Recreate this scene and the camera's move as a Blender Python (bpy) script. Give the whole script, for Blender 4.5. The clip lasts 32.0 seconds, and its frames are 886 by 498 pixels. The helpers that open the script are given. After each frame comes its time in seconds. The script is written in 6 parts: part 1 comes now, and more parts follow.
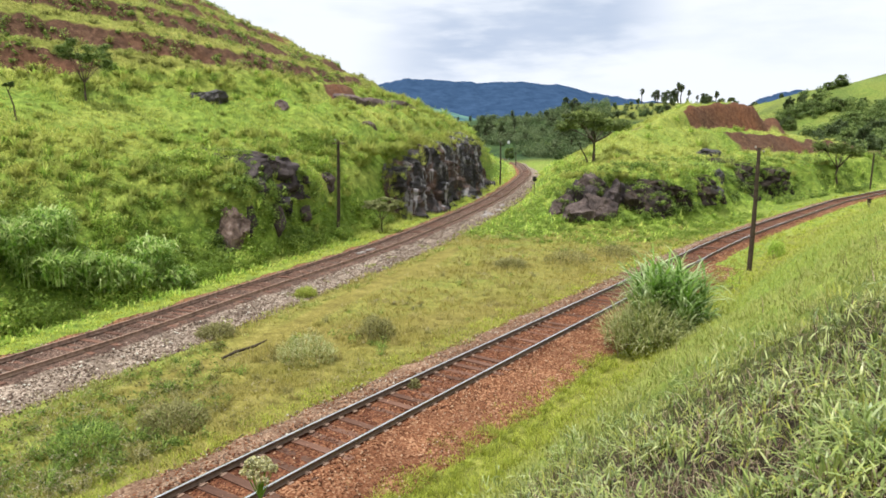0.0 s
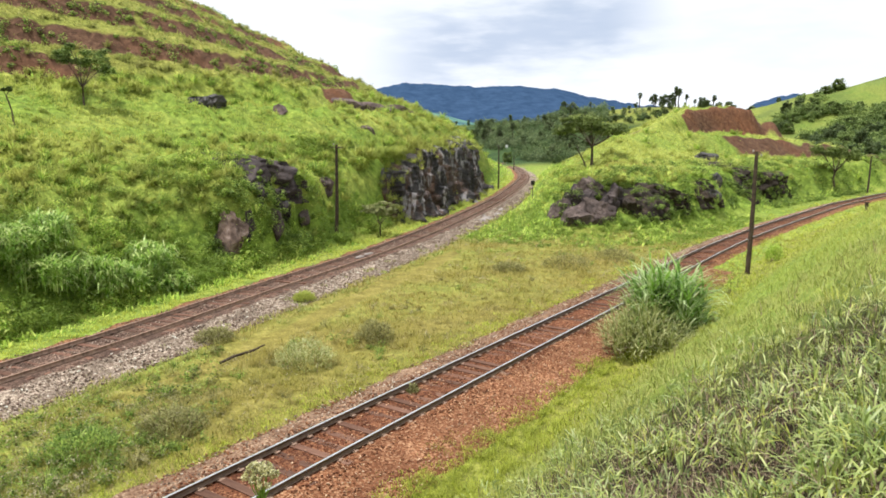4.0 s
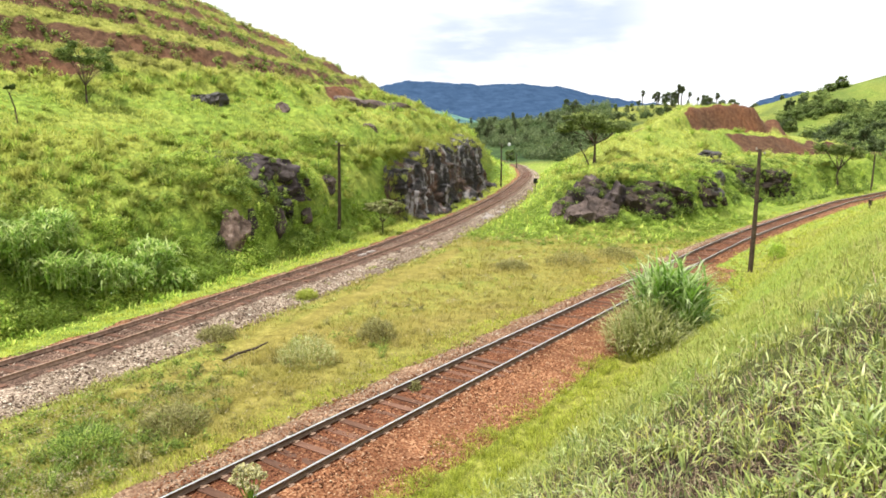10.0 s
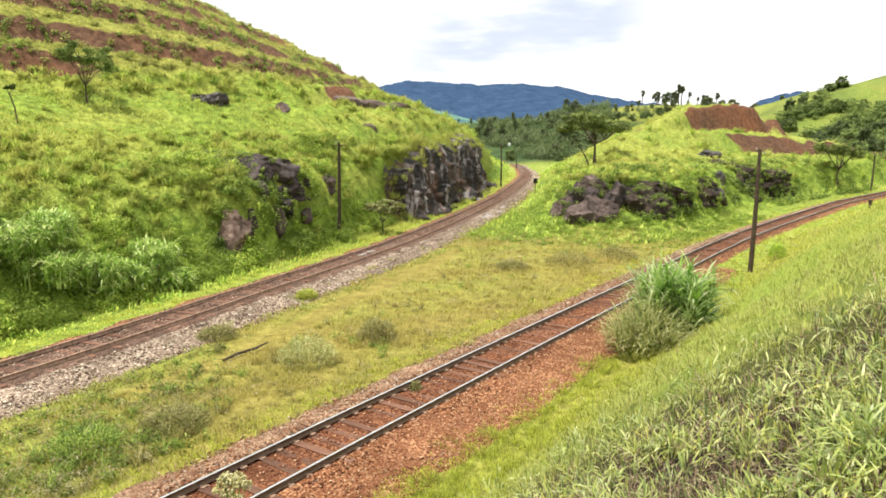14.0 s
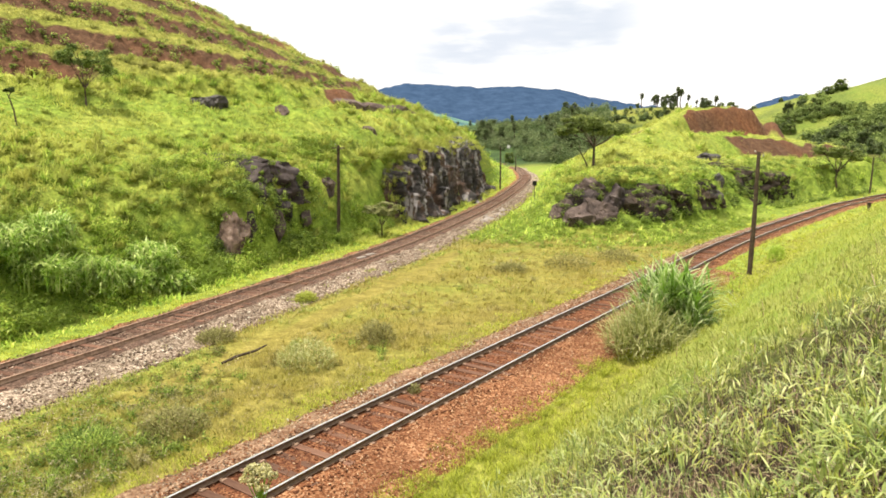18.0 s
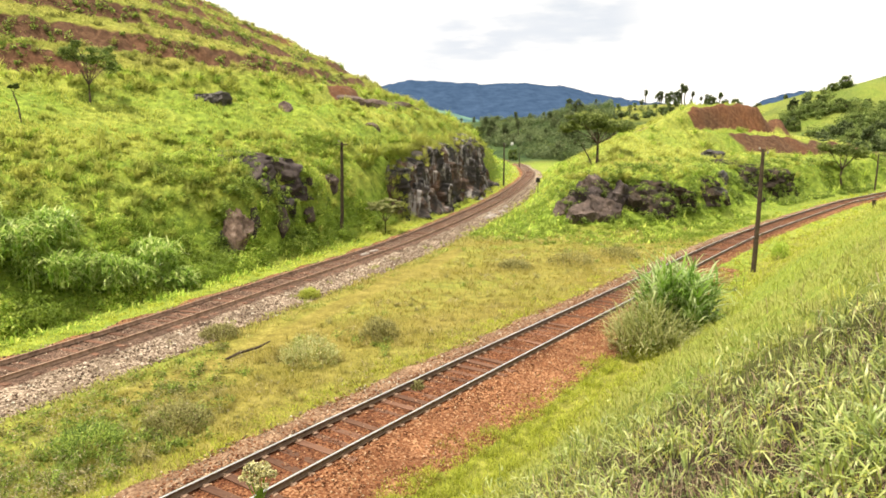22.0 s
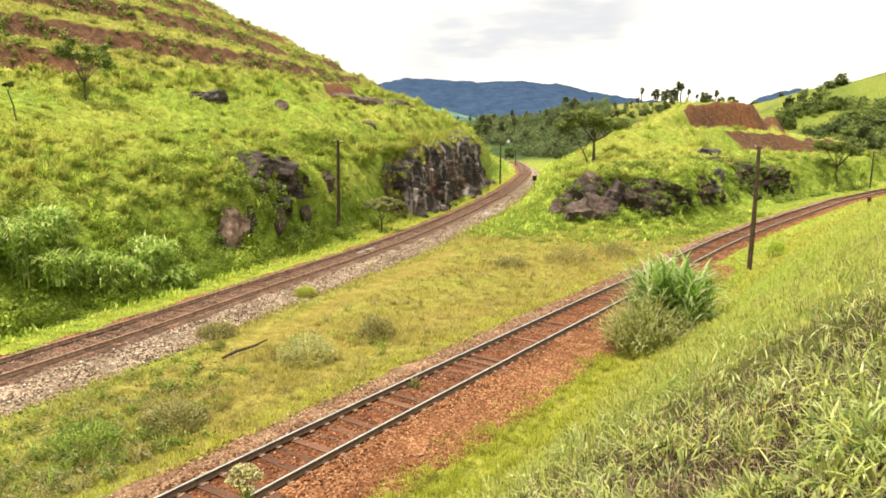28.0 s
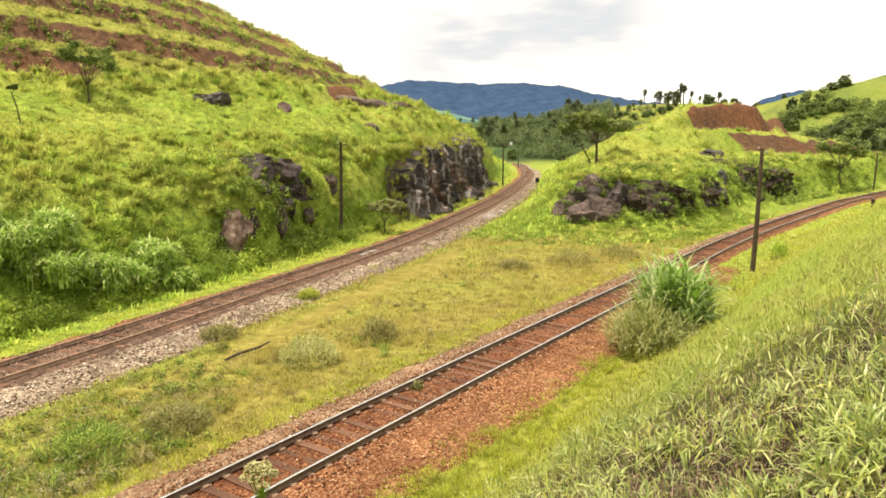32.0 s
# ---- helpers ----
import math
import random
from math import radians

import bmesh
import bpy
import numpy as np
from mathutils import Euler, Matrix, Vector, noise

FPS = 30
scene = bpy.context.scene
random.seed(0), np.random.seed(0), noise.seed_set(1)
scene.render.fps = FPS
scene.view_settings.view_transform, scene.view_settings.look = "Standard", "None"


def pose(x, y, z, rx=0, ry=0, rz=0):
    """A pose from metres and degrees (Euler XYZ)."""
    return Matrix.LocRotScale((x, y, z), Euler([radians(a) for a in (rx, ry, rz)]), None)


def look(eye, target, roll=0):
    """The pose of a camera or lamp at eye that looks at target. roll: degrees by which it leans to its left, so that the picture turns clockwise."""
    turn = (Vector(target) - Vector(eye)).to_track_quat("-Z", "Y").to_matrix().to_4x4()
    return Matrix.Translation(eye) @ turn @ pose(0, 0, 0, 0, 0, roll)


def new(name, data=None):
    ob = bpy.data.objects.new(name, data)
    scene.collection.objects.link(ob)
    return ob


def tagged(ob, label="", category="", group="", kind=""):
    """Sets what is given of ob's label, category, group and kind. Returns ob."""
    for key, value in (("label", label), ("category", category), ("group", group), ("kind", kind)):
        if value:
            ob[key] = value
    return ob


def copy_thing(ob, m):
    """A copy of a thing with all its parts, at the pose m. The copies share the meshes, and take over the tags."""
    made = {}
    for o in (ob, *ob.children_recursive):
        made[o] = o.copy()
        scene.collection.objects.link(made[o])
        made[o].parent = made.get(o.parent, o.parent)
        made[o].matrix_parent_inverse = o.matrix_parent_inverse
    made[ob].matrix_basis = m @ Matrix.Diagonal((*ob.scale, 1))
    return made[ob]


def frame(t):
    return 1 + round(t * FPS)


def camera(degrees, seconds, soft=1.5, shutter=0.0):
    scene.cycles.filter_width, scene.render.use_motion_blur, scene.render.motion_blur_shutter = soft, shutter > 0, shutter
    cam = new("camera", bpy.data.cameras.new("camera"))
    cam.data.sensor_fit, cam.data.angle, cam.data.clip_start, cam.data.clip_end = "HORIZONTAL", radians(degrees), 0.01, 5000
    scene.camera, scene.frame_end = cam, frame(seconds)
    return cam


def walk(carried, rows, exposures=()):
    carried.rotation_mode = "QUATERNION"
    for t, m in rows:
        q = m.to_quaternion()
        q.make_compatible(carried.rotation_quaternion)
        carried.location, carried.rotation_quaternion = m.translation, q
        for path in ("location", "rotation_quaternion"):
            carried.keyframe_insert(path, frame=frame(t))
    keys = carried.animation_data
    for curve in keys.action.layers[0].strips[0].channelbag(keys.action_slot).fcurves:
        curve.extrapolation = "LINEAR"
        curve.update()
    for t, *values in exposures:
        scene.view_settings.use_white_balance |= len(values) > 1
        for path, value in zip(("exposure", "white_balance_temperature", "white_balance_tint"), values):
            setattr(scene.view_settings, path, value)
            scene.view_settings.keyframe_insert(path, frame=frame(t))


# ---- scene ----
# ---- camera: hand-held on one spot, small drift of yaw, pitch and roll (degrees) ----
EYE = (0.0, 0.0, 7.9)
PITCH = 9.004
SHAKE = [
    (0, -0.071, -0.090, 0.08), (0.5, 0.149, 0.131, 0.04), (1, 0.012, 0.137, 0.05), (1.5, -0.017, 0.214, 0.03), 
    (2, -0.071, 0.208, 0.02), (2.5, -0.065, 0.214, -0.00), (3, -0.131, 0.274, 0.04), 
    (3.5, -0.226, 0.298, 0.01), (5.5, -0.072, -0.095, 0.06), (6, -0.059, -0.113, 0.06), 
    (6.5, -0.071, -0.083, 0.04), (7, -0.029, -0.184, 0.08), (7.5, 0.000, -0.054, 0.05), 
    (8, -0.066, 0.125, 0.05), (8.5, 0.059, 0.142, 0.00), (9, 0.071, 0.095, 0.06), (9.5, 0.000, 0.142, 0.00), 
    (10, 0.000, 0.071, 0.00), (10.5, 0.012, -0.036, 0.06), (11, 0.017, -0.042, 0.06), 
    (11.5, 0.006, -0.072, 0.00), (12, 0.029, -0.066, 0.03), (12.5, 0.000, -0.066, 0.02), 
    (13, 0.000, 0.000, 0.00), (13.5, 0.006, -0.054, 0.05), (14, 0.000, 0.071, 0.00), 
    (14.5, -0.006, 0.077, -0.02), (16.5, 0.077, 0.214, -0.00), (17, 0.012, 0.279, -0.02), 
    (17.5, 0.012, 0.350, -0.02), (18, -0.065, 0.286, 0.00), (18.5, 0.053, 0.148, 0.06), 
    (19, 0.077, 0.113, 0.09), (19.5, 0.083, 0.137, 0.06), (20, 0.065, 0.130, 0.07), (20.5, 0.071, 0.095, 0.06), 
    (21, 0.077, 0.054, 0.08), (21.5, 0.143, 0.018, 0.05), (22, 0.214, 0.018, 0.05), (22.5, 0.143, 0.083, 0.04), 
    (23, 0.054, 0.286, 0.00), (23.5, 0.137, 0.244, -0.05), (24, 0.000, 0.338, -0.05), 
    (24.5, 0.041, 0.303, -0.05), (25, 0.113, 0.214, -0.00), (25.5, -0.059, -0.113, 0.06), 
    (27.5, -0.071, -0.142, 0.00), (28, -0.071, -0.142, 0.00), (28.5, 0.071, -0.142, 0.00), 
    (29, 0.071, -0.142, 0.00), (29.5, 0.000, -0.142, 0.00), (30, 0.071, -0.137, 0.02), 
    (30.5, 0.143, -0.142, 0.00), (31, 0.208, -0.190, -0.05), (31.5, 0.238, -0.154, -0.04), 
    (32, 0.155, 0.024, -0.06), 
]


def aim(yaw, up, roll):
    p, a = radians(PITCH - up), radians(yaw)
    way = Vector((-math.sin(a) * math.cos(p), math.cos(a) * math.cos(p), -math.sin(p)))
    return look(EYE, Vector(EYE) + way * 10, roll)


cam = camera(65, 32.0, soft=1.75)
walk(cam, [(t, aim(a, b, c)) for t, a, b, c in SHAKE],
     exposures=[(0.0, -0.05, 6060, 10), (3.5, 0.0, 6110, 10), (6.0, 0.30, 6260, 10), (8.0, 0.33, 6330, 10), (9.0, 0.28, 6350, 10), (10.0, 0.33, 6410, 10), (12.0, 0.44, 6550, 10), (13.0, 0.40, 6580, 10),
                (14.0, 0.33, 6660, 10), (19.0, 0.35, 7120, 10), (25.0, 0.37, 7530, 10), (28.0, 0.33, 7700, 10), (32.0, 0.28, 7700, 10)])

# ---- world and sun ----
SUN_AZ, SUN_EL = -115.0, 74.0
world = bpy.data.worlds.new("sky")
scene.world = world
world.use_nodes = True
wn, wl = world.node_tree.nodes, world.node_tree.links
wn.clear()
w_out = wn.new("ShaderNodeOutputWorld")
w_sky = wn.new("ShaderNodeTexSky")
w_sky.sky_type, w_sky.sun_disc = "NISHITA", False
w_sky.sun_elevation, w_sky.sun_rotation = radians(SUN_EL), radians(SUN_AZ)
w_clear = wn.new("ShaderNodeBackground")
w_clear.inputs[1].default_value = 0.11
wl.new(w_sky.outputs[0], w_clear.inputs[0])
w_cloud = wn.new("ShaderNodeBackground")
w_cloud.inputs[0].default_value = (0.97, 0.985, 1.0, 1)
w_cloud.inputs[1].default_value = 1.06
w_co = wn.new("ShaderNodeTexCoord")
w_map = wn.new("ShaderNodeMapping")
w_map.inputs["Scale"].default_value = (1.6, 1.6, 7.0)
w_map.inputs["Rotation"].default_value = (0.0, 0.12, 0.0)
w_noise = wn.new("ShaderNodeTexNoise")
w_noise.inputs["Scale"].default_value = 1.7
w_noise.inputs["Detail"].default_value = 7.0
w_noise.inputs["Roughness"].default_value = 0.55
w_ramp = wn.new("ShaderNodeValToRGB")
w_ramp.color_ramp.elements[0].position, w_ramp.color_ramp.elements[0].color = 0.36, (0.86, 0.86, 0.86, 1)
w_ramp.color_ramp.elements[1].position, w_ramp.color_ramp.elements[1].color = 0.47, (1, 1, 1, 1)
w_tone = wn.new("ShaderNodeValToRGB")
w_tone.color_ramp.elements[0].position, w_tone.color_ramp.elements[0].color = 0.40, (0.56, 0.63, 0.75, 1)
w_tone.color_ramp.elements[1].position, w_tone.color_ramp.elements[1].color = 0.56, (0.985, 0.99, 1.0, 1)
w_mix = wn.new("ShaderNodeMixShader")
wl.new(w_co.outputs["Generated"], w_map.inputs[0])
wl.new(w_map.outputs[0], w_noise.inputs[0])


def w_math(kind, a, b, c=None):
    n = wn.new("ShaderNodeMath")
    n.operation = kind
    for k, v in enumerate((a, b) if c is None else (a, b, c)):
        if hasattr(v, "is_output"):
            wl.new(v, n.inputs[k])
        else:
            n.inputs[k].default_value = v
    return n.outputs[0]


def w_fade(v, lo, hi):
    n = wn.new("ShaderNodeMapRange")
    n.interpolation_type = "SMOOTHSTEP"
    n.inputs["From Min"].default_value, n.inputs["From Max"].default_value = lo, hi
    wl.new(v, n.inputs["Value"])
    return n.outputs["Result"]


# a long grey-blue cloud over the valley: its height above the horizon climbs to the east
w_xyz = wn.new("ShaderNodeSeparateXYZ")
wl.new(w_co.outputs["Generated"], w_xyz.inputs[0])
w_ahead = w_math("MAXIMUM", w_xyz.outputs["Y"], 0.05)
w_east, w_high = w_math("DIVIDE", w_xyz.outputs["X"], w_ahead), w_math("DIVIDE", w_xyz.outputs["Z"], w_ahead)
w_wisp = wn.new("ShaderNodeTexNoise")
w_wisp.inputs["Scale"].default_value, w_wisp.inputs["Detail"].default_value = 9.0, 6.0
wl.new(w_map.outputs[0], w_wisp.inputs[0])
w_line = w_math("MULTIPLY_ADD", w_east, 0.17, 0.126)
w_off = w_math("ABSOLUTE", w_math("ADD", w_math("SUBTRACT", w_high, w_line), w_math("MULTIPLY_ADD", w_wisp.outputs[0], 0.10, -0.050)), 0.0)
w_streak = w_math("MULTIPLY", w_math("MULTIPLY", w_fade(w_off, 0.080, 0.0), w_fade(w_east, -0.14, 0.02)), w_fade(w_east, 0.36, 0.22))
w_cover = w_math("SUBTRACT", w_math("MAXIMUM", w_noise.outputs[0], 0.56), w_math("MULTIPLY", w_streak, 0.15))
wl.new(w_noise.outputs[0], w_ramp.inputs[0])
wl.new(w_cover, w_tone.inputs[0])
wl.new(w_tone.outputs[0], w_cloud.inputs[0])
wl.new(w_ramp.outputs[0], w_mix.inputs[0])
wl.new(w_clear.outputs[0], w_mix.inputs[1])
wl.new(w_cloud.outputs[0], w_mix.inputs[2])
wl.new(w_mix.outputs[0], w_out.inputs[0])

sun_data = bpy.data.lights.new("sun", "SUN")
sun_data.energy, sun_data.angle, sun_data.color = 5.0, radians(0.8), (1.0, 0.95, 0.86)
sun = new("sun", sun_data)
SUN_DIR = Vector((math.sin(radians(SUN_AZ)) * math.cos(radians(SUN_EL)),
                  math.cos(radians(SUN_AZ)) * math.cos(radians(SUN_EL)), math.sin(radians(SUN_EL))))
sun.matrix_world = look(tuple(SUN_DIR * 50), (0, 0, 0))

# ---- materials ----
RNG = np.random.default_rng(11)


class Mat:
    """A node material with short calls for the nodes that the surfaces here need."""

    def __init__(self, name, rough=0.9, metal=0.0, spec=0.3):
        self.m = bpy.data.materials.new(name)
        self.m.use_nodes = True
        self.n, self.l = self.m.node_tree.nodes, self.m.node_tree.links
        self.b = self.n["Principled BSDF"]
        self.b.inputs["Roughness"].default_value = rough
        self.b.inputs["Metallic"].default_value = metal
        self.b.inputs["Specular IOR Level"].default_value = spec
        self.co = None

    def put(self, socket, value):
        if hasattr(value, "is_output"):
            self.l.new(value, socket)
        elif isinstance(value, tuple) and len(value) == 3:
            socket.default_value = (*value, 1)
        else:
            socket.default_value = value

    def noise(self, scale, detail=4.0, rough=0.55, stretch=None):
        if self.co is None:
            self.co = self.n.new("ShaderNodeTexCoord").outputs["Object"]
        src = self.co
        if stretch:
            mp = self.n.new("ShaderNodeMapping")
            mp.inputs["Scale"].default_value = stretch
            self.l.new(src, mp.inputs[0])
            src = mp.outputs[0]
        t = self.n.new("ShaderNodeTexNoise")
        t.inputs["Scale"].default_value, t.inputs["Detail"].default_value, t.inputs["Roughness"].default_value = scale, detail, rough
        self.l.new(src, t.inputs[0])
        return t.outputs[0]

    def voronoi(self, scale, feature="F1", out="Distance"):
        if self.co is None:
            self.co = self.n.new("ShaderNodeTexCoord").outputs["Object"]
        t = self.n.new("ShaderNodeTexVoronoi")
        t.feature = feature
        t.inputs["Scale"].default_value = scale
        self.l.new(self.co, t.inputs[0])
        return t.outputs[out]

    def ramp(self, src, *stops):
        r = self.n.new("ShaderNodeValToRGB")
        e = r.color_ramp.elements
        while len(e) < len(stops):
            e.new(0.5)
        for k, (p, c) in enumerate(stops):
            e[k].position = p
            e[k].color = (*c, 1) if isinstance(c, tuple) else (c, c, c, 1)
        self.l.new(src, r.inputs[0])
        return r.outputs[0]

    def mix(self, fac, a, b, kind="MIX"):
        m = self.n.new("ShaderNodeMix")
        m.data_type, m.blend_type = "RGBA", kind
        self.put(m.inputs[0], fac)
        self.put(m.inputs[6], a)
        self.put(m.inputs[7], b)
        return m.outputs[2]

    def attr(self, name):
        a = self.n.new("ShaderNodeAttribute")
        a.attribute_name = name
        return a.outputs["Fac"]

    def island(self):
        return self.n.new("ShaderNodeNewGeometry").outputs["Random Per Island"]

    def each(self):
        return self.n.new("ShaderNodeObjectInfo").outputs["Random"]

    def colour(self, value):
        self.put(self.b.inputs["Base Color"], value)
        return self

    def bump(self, src, strength=0.5, dist=0.05):
        p = self.n.new("ShaderNodeBump")
        p.inputs["Strength"].default_value, p.inputs["Distance"].default_value = strength, dist
        self.l.new(src, p.inputs["Height"])
        self.l.new(p.outputs[0], self.b.inputs["Normal"])
        return self


def leaf_mat(name, dark, mid, light, rough=0.55, through_light=0.35, patch=0.35, patch_tone=None, small=0.0, small_tone=None):
    """Foliage: a tone for each leaf, patches across the stand, and light that comes through."""
    k = Mat(name, rough, 0.0, 0.35)
    tone = k.ramp(k.island(), (0.0, dark), (0.5, mid), (1.0, light))
    if patch_tone:
        tone = k.mix(k.ramp(k.noise(patch, 3), (0.42, 0.0), (0.62, 0.6)), tone, patch_tone)
    if small_tone:
        tone = k.mix(k.ramp(k.noise(small, 4, 0.6), (0.48, 0.0), (0.64, 0.7)), tone, small_tone)
    k.colour(tone)
    t = k.n.new("ShaderNodeBsdfTranslucent")
    k.l.new(tone, t.inputs[0])
    s = k.n.new("ShaderNodeMixShader")
    s.inputs[0].default_value = through_light
    k.l.new(k.b.outputs[0], s.inputs[1])
    k.l.new(t.outputs[0], s.inputs[2])
    k.l.new(s.outputs[0], k.n["Material Output"].inputs[0])
    return k.m


def ground_mat():
    k = Mat("hill_turf", 0.95, 0.0, 0.15)
    fine, broad = k.noise(1.6, 6, 0.65), k.noise(0.09, 4)
    speck = k.noise(9.0, 4, 0.7)
    turf = k.ramp(fine, (0.30, (0.12, 0.15, 0.028)), (0.5, (0.235, 0.275, 0.05)), (0.70, (0.39, 0.41, 0.085)))
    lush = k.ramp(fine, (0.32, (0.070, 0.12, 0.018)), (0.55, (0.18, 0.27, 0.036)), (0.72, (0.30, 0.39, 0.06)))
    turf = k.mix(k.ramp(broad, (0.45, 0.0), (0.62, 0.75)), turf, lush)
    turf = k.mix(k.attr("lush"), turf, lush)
    dry = k.ramp(fine, (0.3, (0.135, 0.112, 0.026)), (0.55, (0.235, 0.20, 0.048)), (0.75, (0.33, 0.28, 0.09)))
    turf = k.mix(k.attr("dry"), turf, dry)
    soil = k.ramp(k.noise(1.5, 9, 0.75), (0.32, (0.034, 0.018, 0.011)), (0.5, (0.095, 0.050, 0.029)), (0.68, (0.19, 0.108, 0.066)))
    soil = k.mix(k.ramp(k.noise(0.05, 3), (0.50, 0.0), (0.64, 0.55)), soil, k.ramp(k.noise(1.1, 8, 0.75), (0.32, (0.085, 0.030, 0.014)), (0.52, (0.21, 0.080, 0.036)), (0.7, (0.36, 0.17, 0.085))))
    turf = k.mix(k.ramp(k.attr("soil"), (0.25, 0.0), (0.6, 1.0)), turf, soil)
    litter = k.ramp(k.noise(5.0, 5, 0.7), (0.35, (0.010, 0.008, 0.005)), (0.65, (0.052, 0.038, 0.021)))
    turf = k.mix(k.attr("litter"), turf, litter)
    wood = k.ramp(k.noise(0.12, 6, 0.7), (0.35, (0.018, 0.040, 0.014)), (0.6, (0.055, 0.095, 0.028)))
    turf = k.mix(k.attr("wood"), turf, wood)
    turf = k.mix(0.55, turf, k.mix(1.0, turf, k.ramp(speck, (0.35, 0.35), (0.65, 1.5)), "MULTIPLY"))
    k.colour(turf).bump(fine, 0.8, 0.25)
    return k.m


def stone_mat(name, a, b, c, scale=2.0, rough=0.85, bump=0.6, dist=0.08, spec=0.35):
    k = Mat(name, rough, 0.0, spec)
    n = k.noise(scale, 8, 0.65)
    t = k.ramp(n, (0.30, a), (0.52, b), (0.74, c))
    streak = k.noise(scale * 0.7, 5, 0.6, (1.0, 1.0, 0.12))
    t = k.mix(k.ramp(streak, (0.5, 0.0), (0.66, 0.7)), t, (a[0] * 0.5, a[1] * 0.5, a[2] * 0.5))
    k.colour(t).bump(k.noise(scale * 2.4, 8, 0.7), bump, dist)
    return k.m


def gravel_mat(name, a, b, c):
    k = Mat(name, 0.92, 0.0, 0.2)
    cell = k.voronoi(17.0, out="Color")
    t = k.ramp(cell, (0.1, a), (0.5, b), (0.92, c))
    t = k.mix(k.ramp(k.noise(0.8, 4), (0.4, 0.0), (0.65, 0.6)), t, a)
    k.colour(t).bump(k.voronoi(17.0), 0.9, 0.04)
    return k.m


def pebble_mat(name, a, b, c):
    k = Mat(name, 0.9, 0.0, 0.25)
    t = k.ramp(k.island(), (0.0, a), (0.55, b), (0.78, tuple(v * 1.35 for v in b)), (0.92, c), (1.0, tuple(min(0.8, v * 1.3) for v in c)))
    t = k.mix(k.ramp(k.noise(30.0, 3), (0.4, 0.0), (0.7, 0.5)), t, a)
    return k.colour(t).m


def wood_mat(name, a, b, rough=0.9):
    k = Mat(name, rough, 0.0, 0.2)
    n = k.noise(6.0, 6, 0.65, (0.15, 1.0, 1.0))
    t = k.ramp(n, (0.3, a), (0.7, b))
    tone = k.ramp(k.each(), (0.0, 0.62), (1.0, 1.25))
    t = k.mix(1.0, t, tone, "MULTIPLY")
    k.colour(t).bump(n, 0.5, 0.02)
    return k.m


TURF = ground_mat()
ROCK_DARK = stone_mat("dark_slope_rock", (0.012, 0.010, 0.010), (0.042, 0.034, 0.032), (0.14, 0.11, 0.095), 0.55, 0.55, 0.9, 0.25, 0.5)
# brown rock darkened to paint in the shade under the knoll's overhangs
ROCK_SHADE = stone_mat("shade_dark_rock", (0.012, 0.009, 0.006), (0.040, 0.028, 0.020), (0.11, 0.078, 0.055), 1.1, 0.9, 0.9, 0.2)
ROCK_BROWN = stone_mat("brown_rock", (0.032, 0.022, 0.020), (0.105, 0.076, 0.066), (0.26, 0.20, 0.175), 0.9, 0.85, 0.8, 0.15)
ROCK_PALE = stone_mat("pale_brown_rock", (0.045, 0.028, 0.022), (0.185, 0.125, 0.098), (0.42, 0.34, 0.30), 1.6, 0.9, 0.7, 0.1)
ROCK_SLAB = stone_mat("mauve_brown_rock", (0.060, 0.040, 0.036), (0.135, 0.095, 0.085), (0.23, 0.175, 0.155), 0.9, 0.9, 0.7, 0.1)
ROCK_GREY = stone_mat("weathered_rock", (0.022, 0.017, 0.017), (0.066, 0.050, 0.048), (0.17, 0.135, 0.125), 0.8, 0.85, 0.9, 0.2)
BED_RED = gravel_mat("rust_ballast", (0.066, 0.023, 0.011), (0.165, 0.058, 0.027), (0.34, 0.165, 0.080))
BED_BROWN = gravel_mat("brown_ballast", (0.050, 0.030, 0.022), (0.125, 0.075, 0.054), (0.30, 0.20, 0.145))
STONE_BROWN = pebble_mat("brown_stone", (0.055, 0.034, 0.025), (0.15, 0.092, 0.066), (0.46, 0.36, 0.28))
BED_SHOULDER = gravel_mat("red_brown_gravel", (0.105, 0.039, 0.017), (0.24, 0.098, 0.044), (0.47, 0.27, 0.15))
BED_PINK = gravel_mat("pinkish_gravel", (0.108, 0.055, 0.032), (0.235, 0.136, 0.083), (0.50, 0.36, 0.24))
BED_GREY = gravel_mat("pale_ballast", (0.085, 0.060, 0.042), (0.26, 0.195, 0.145), (0.60, 0.50, 0.39))
STONE_RED = pebble_mat("rust_stone", (0.08, 0.028, 0.013), (0.19, 0.076, 0.036), (0.50, 0.30, 0.18))
STONE_PATH = pebble_mat("path_stone", (0.105, 0.040, 0.018), (0.25, 0.108, 0.052), (0.57, 0.40, 0.26))
STONE_GREY = pebble_mat("pale_stone", (0.065, 0.044, 0.031), (0.27, 0.205, 0.15), (0.74, 0.64, 0.52))
SLEEPER = wood_mat("weathered_sleeper_wood", (0.085, 0.040, 0.026), (0.215, 0.118, 0.080))
POLE_WOOD = wood_mat("weathered_pole_wood", (0.030, 0.022, 0.016), (0.085, 0.062, 0.045))
BARK = wood_mat("bark", (0.035, 0.024, 0.018), (0.12, 0.088, 0.065))


def rail_mat():
    k = Mat("rusty_rail_steel", 0.8, 0.1, 0.3)
    n = k.noise(9.0, 6, 0.7)
    k.colour(k.ramp(n, (0.3, (0.085, 0.056, 0.040)), (0.7, (0.20, 0.135, 0.095)))).bump(n, 0.3, 0.01)
    return k.m


def head_mat(name, rough, tone):
    k = Mat(name, rough, 0.9, 0.5)
    n = k.noise(3.0, 5)
    k.colour(k.ramp(n, (0.3, tuple(c * 0.75 for c in tone)), (0.7, tone)))
    return k.m


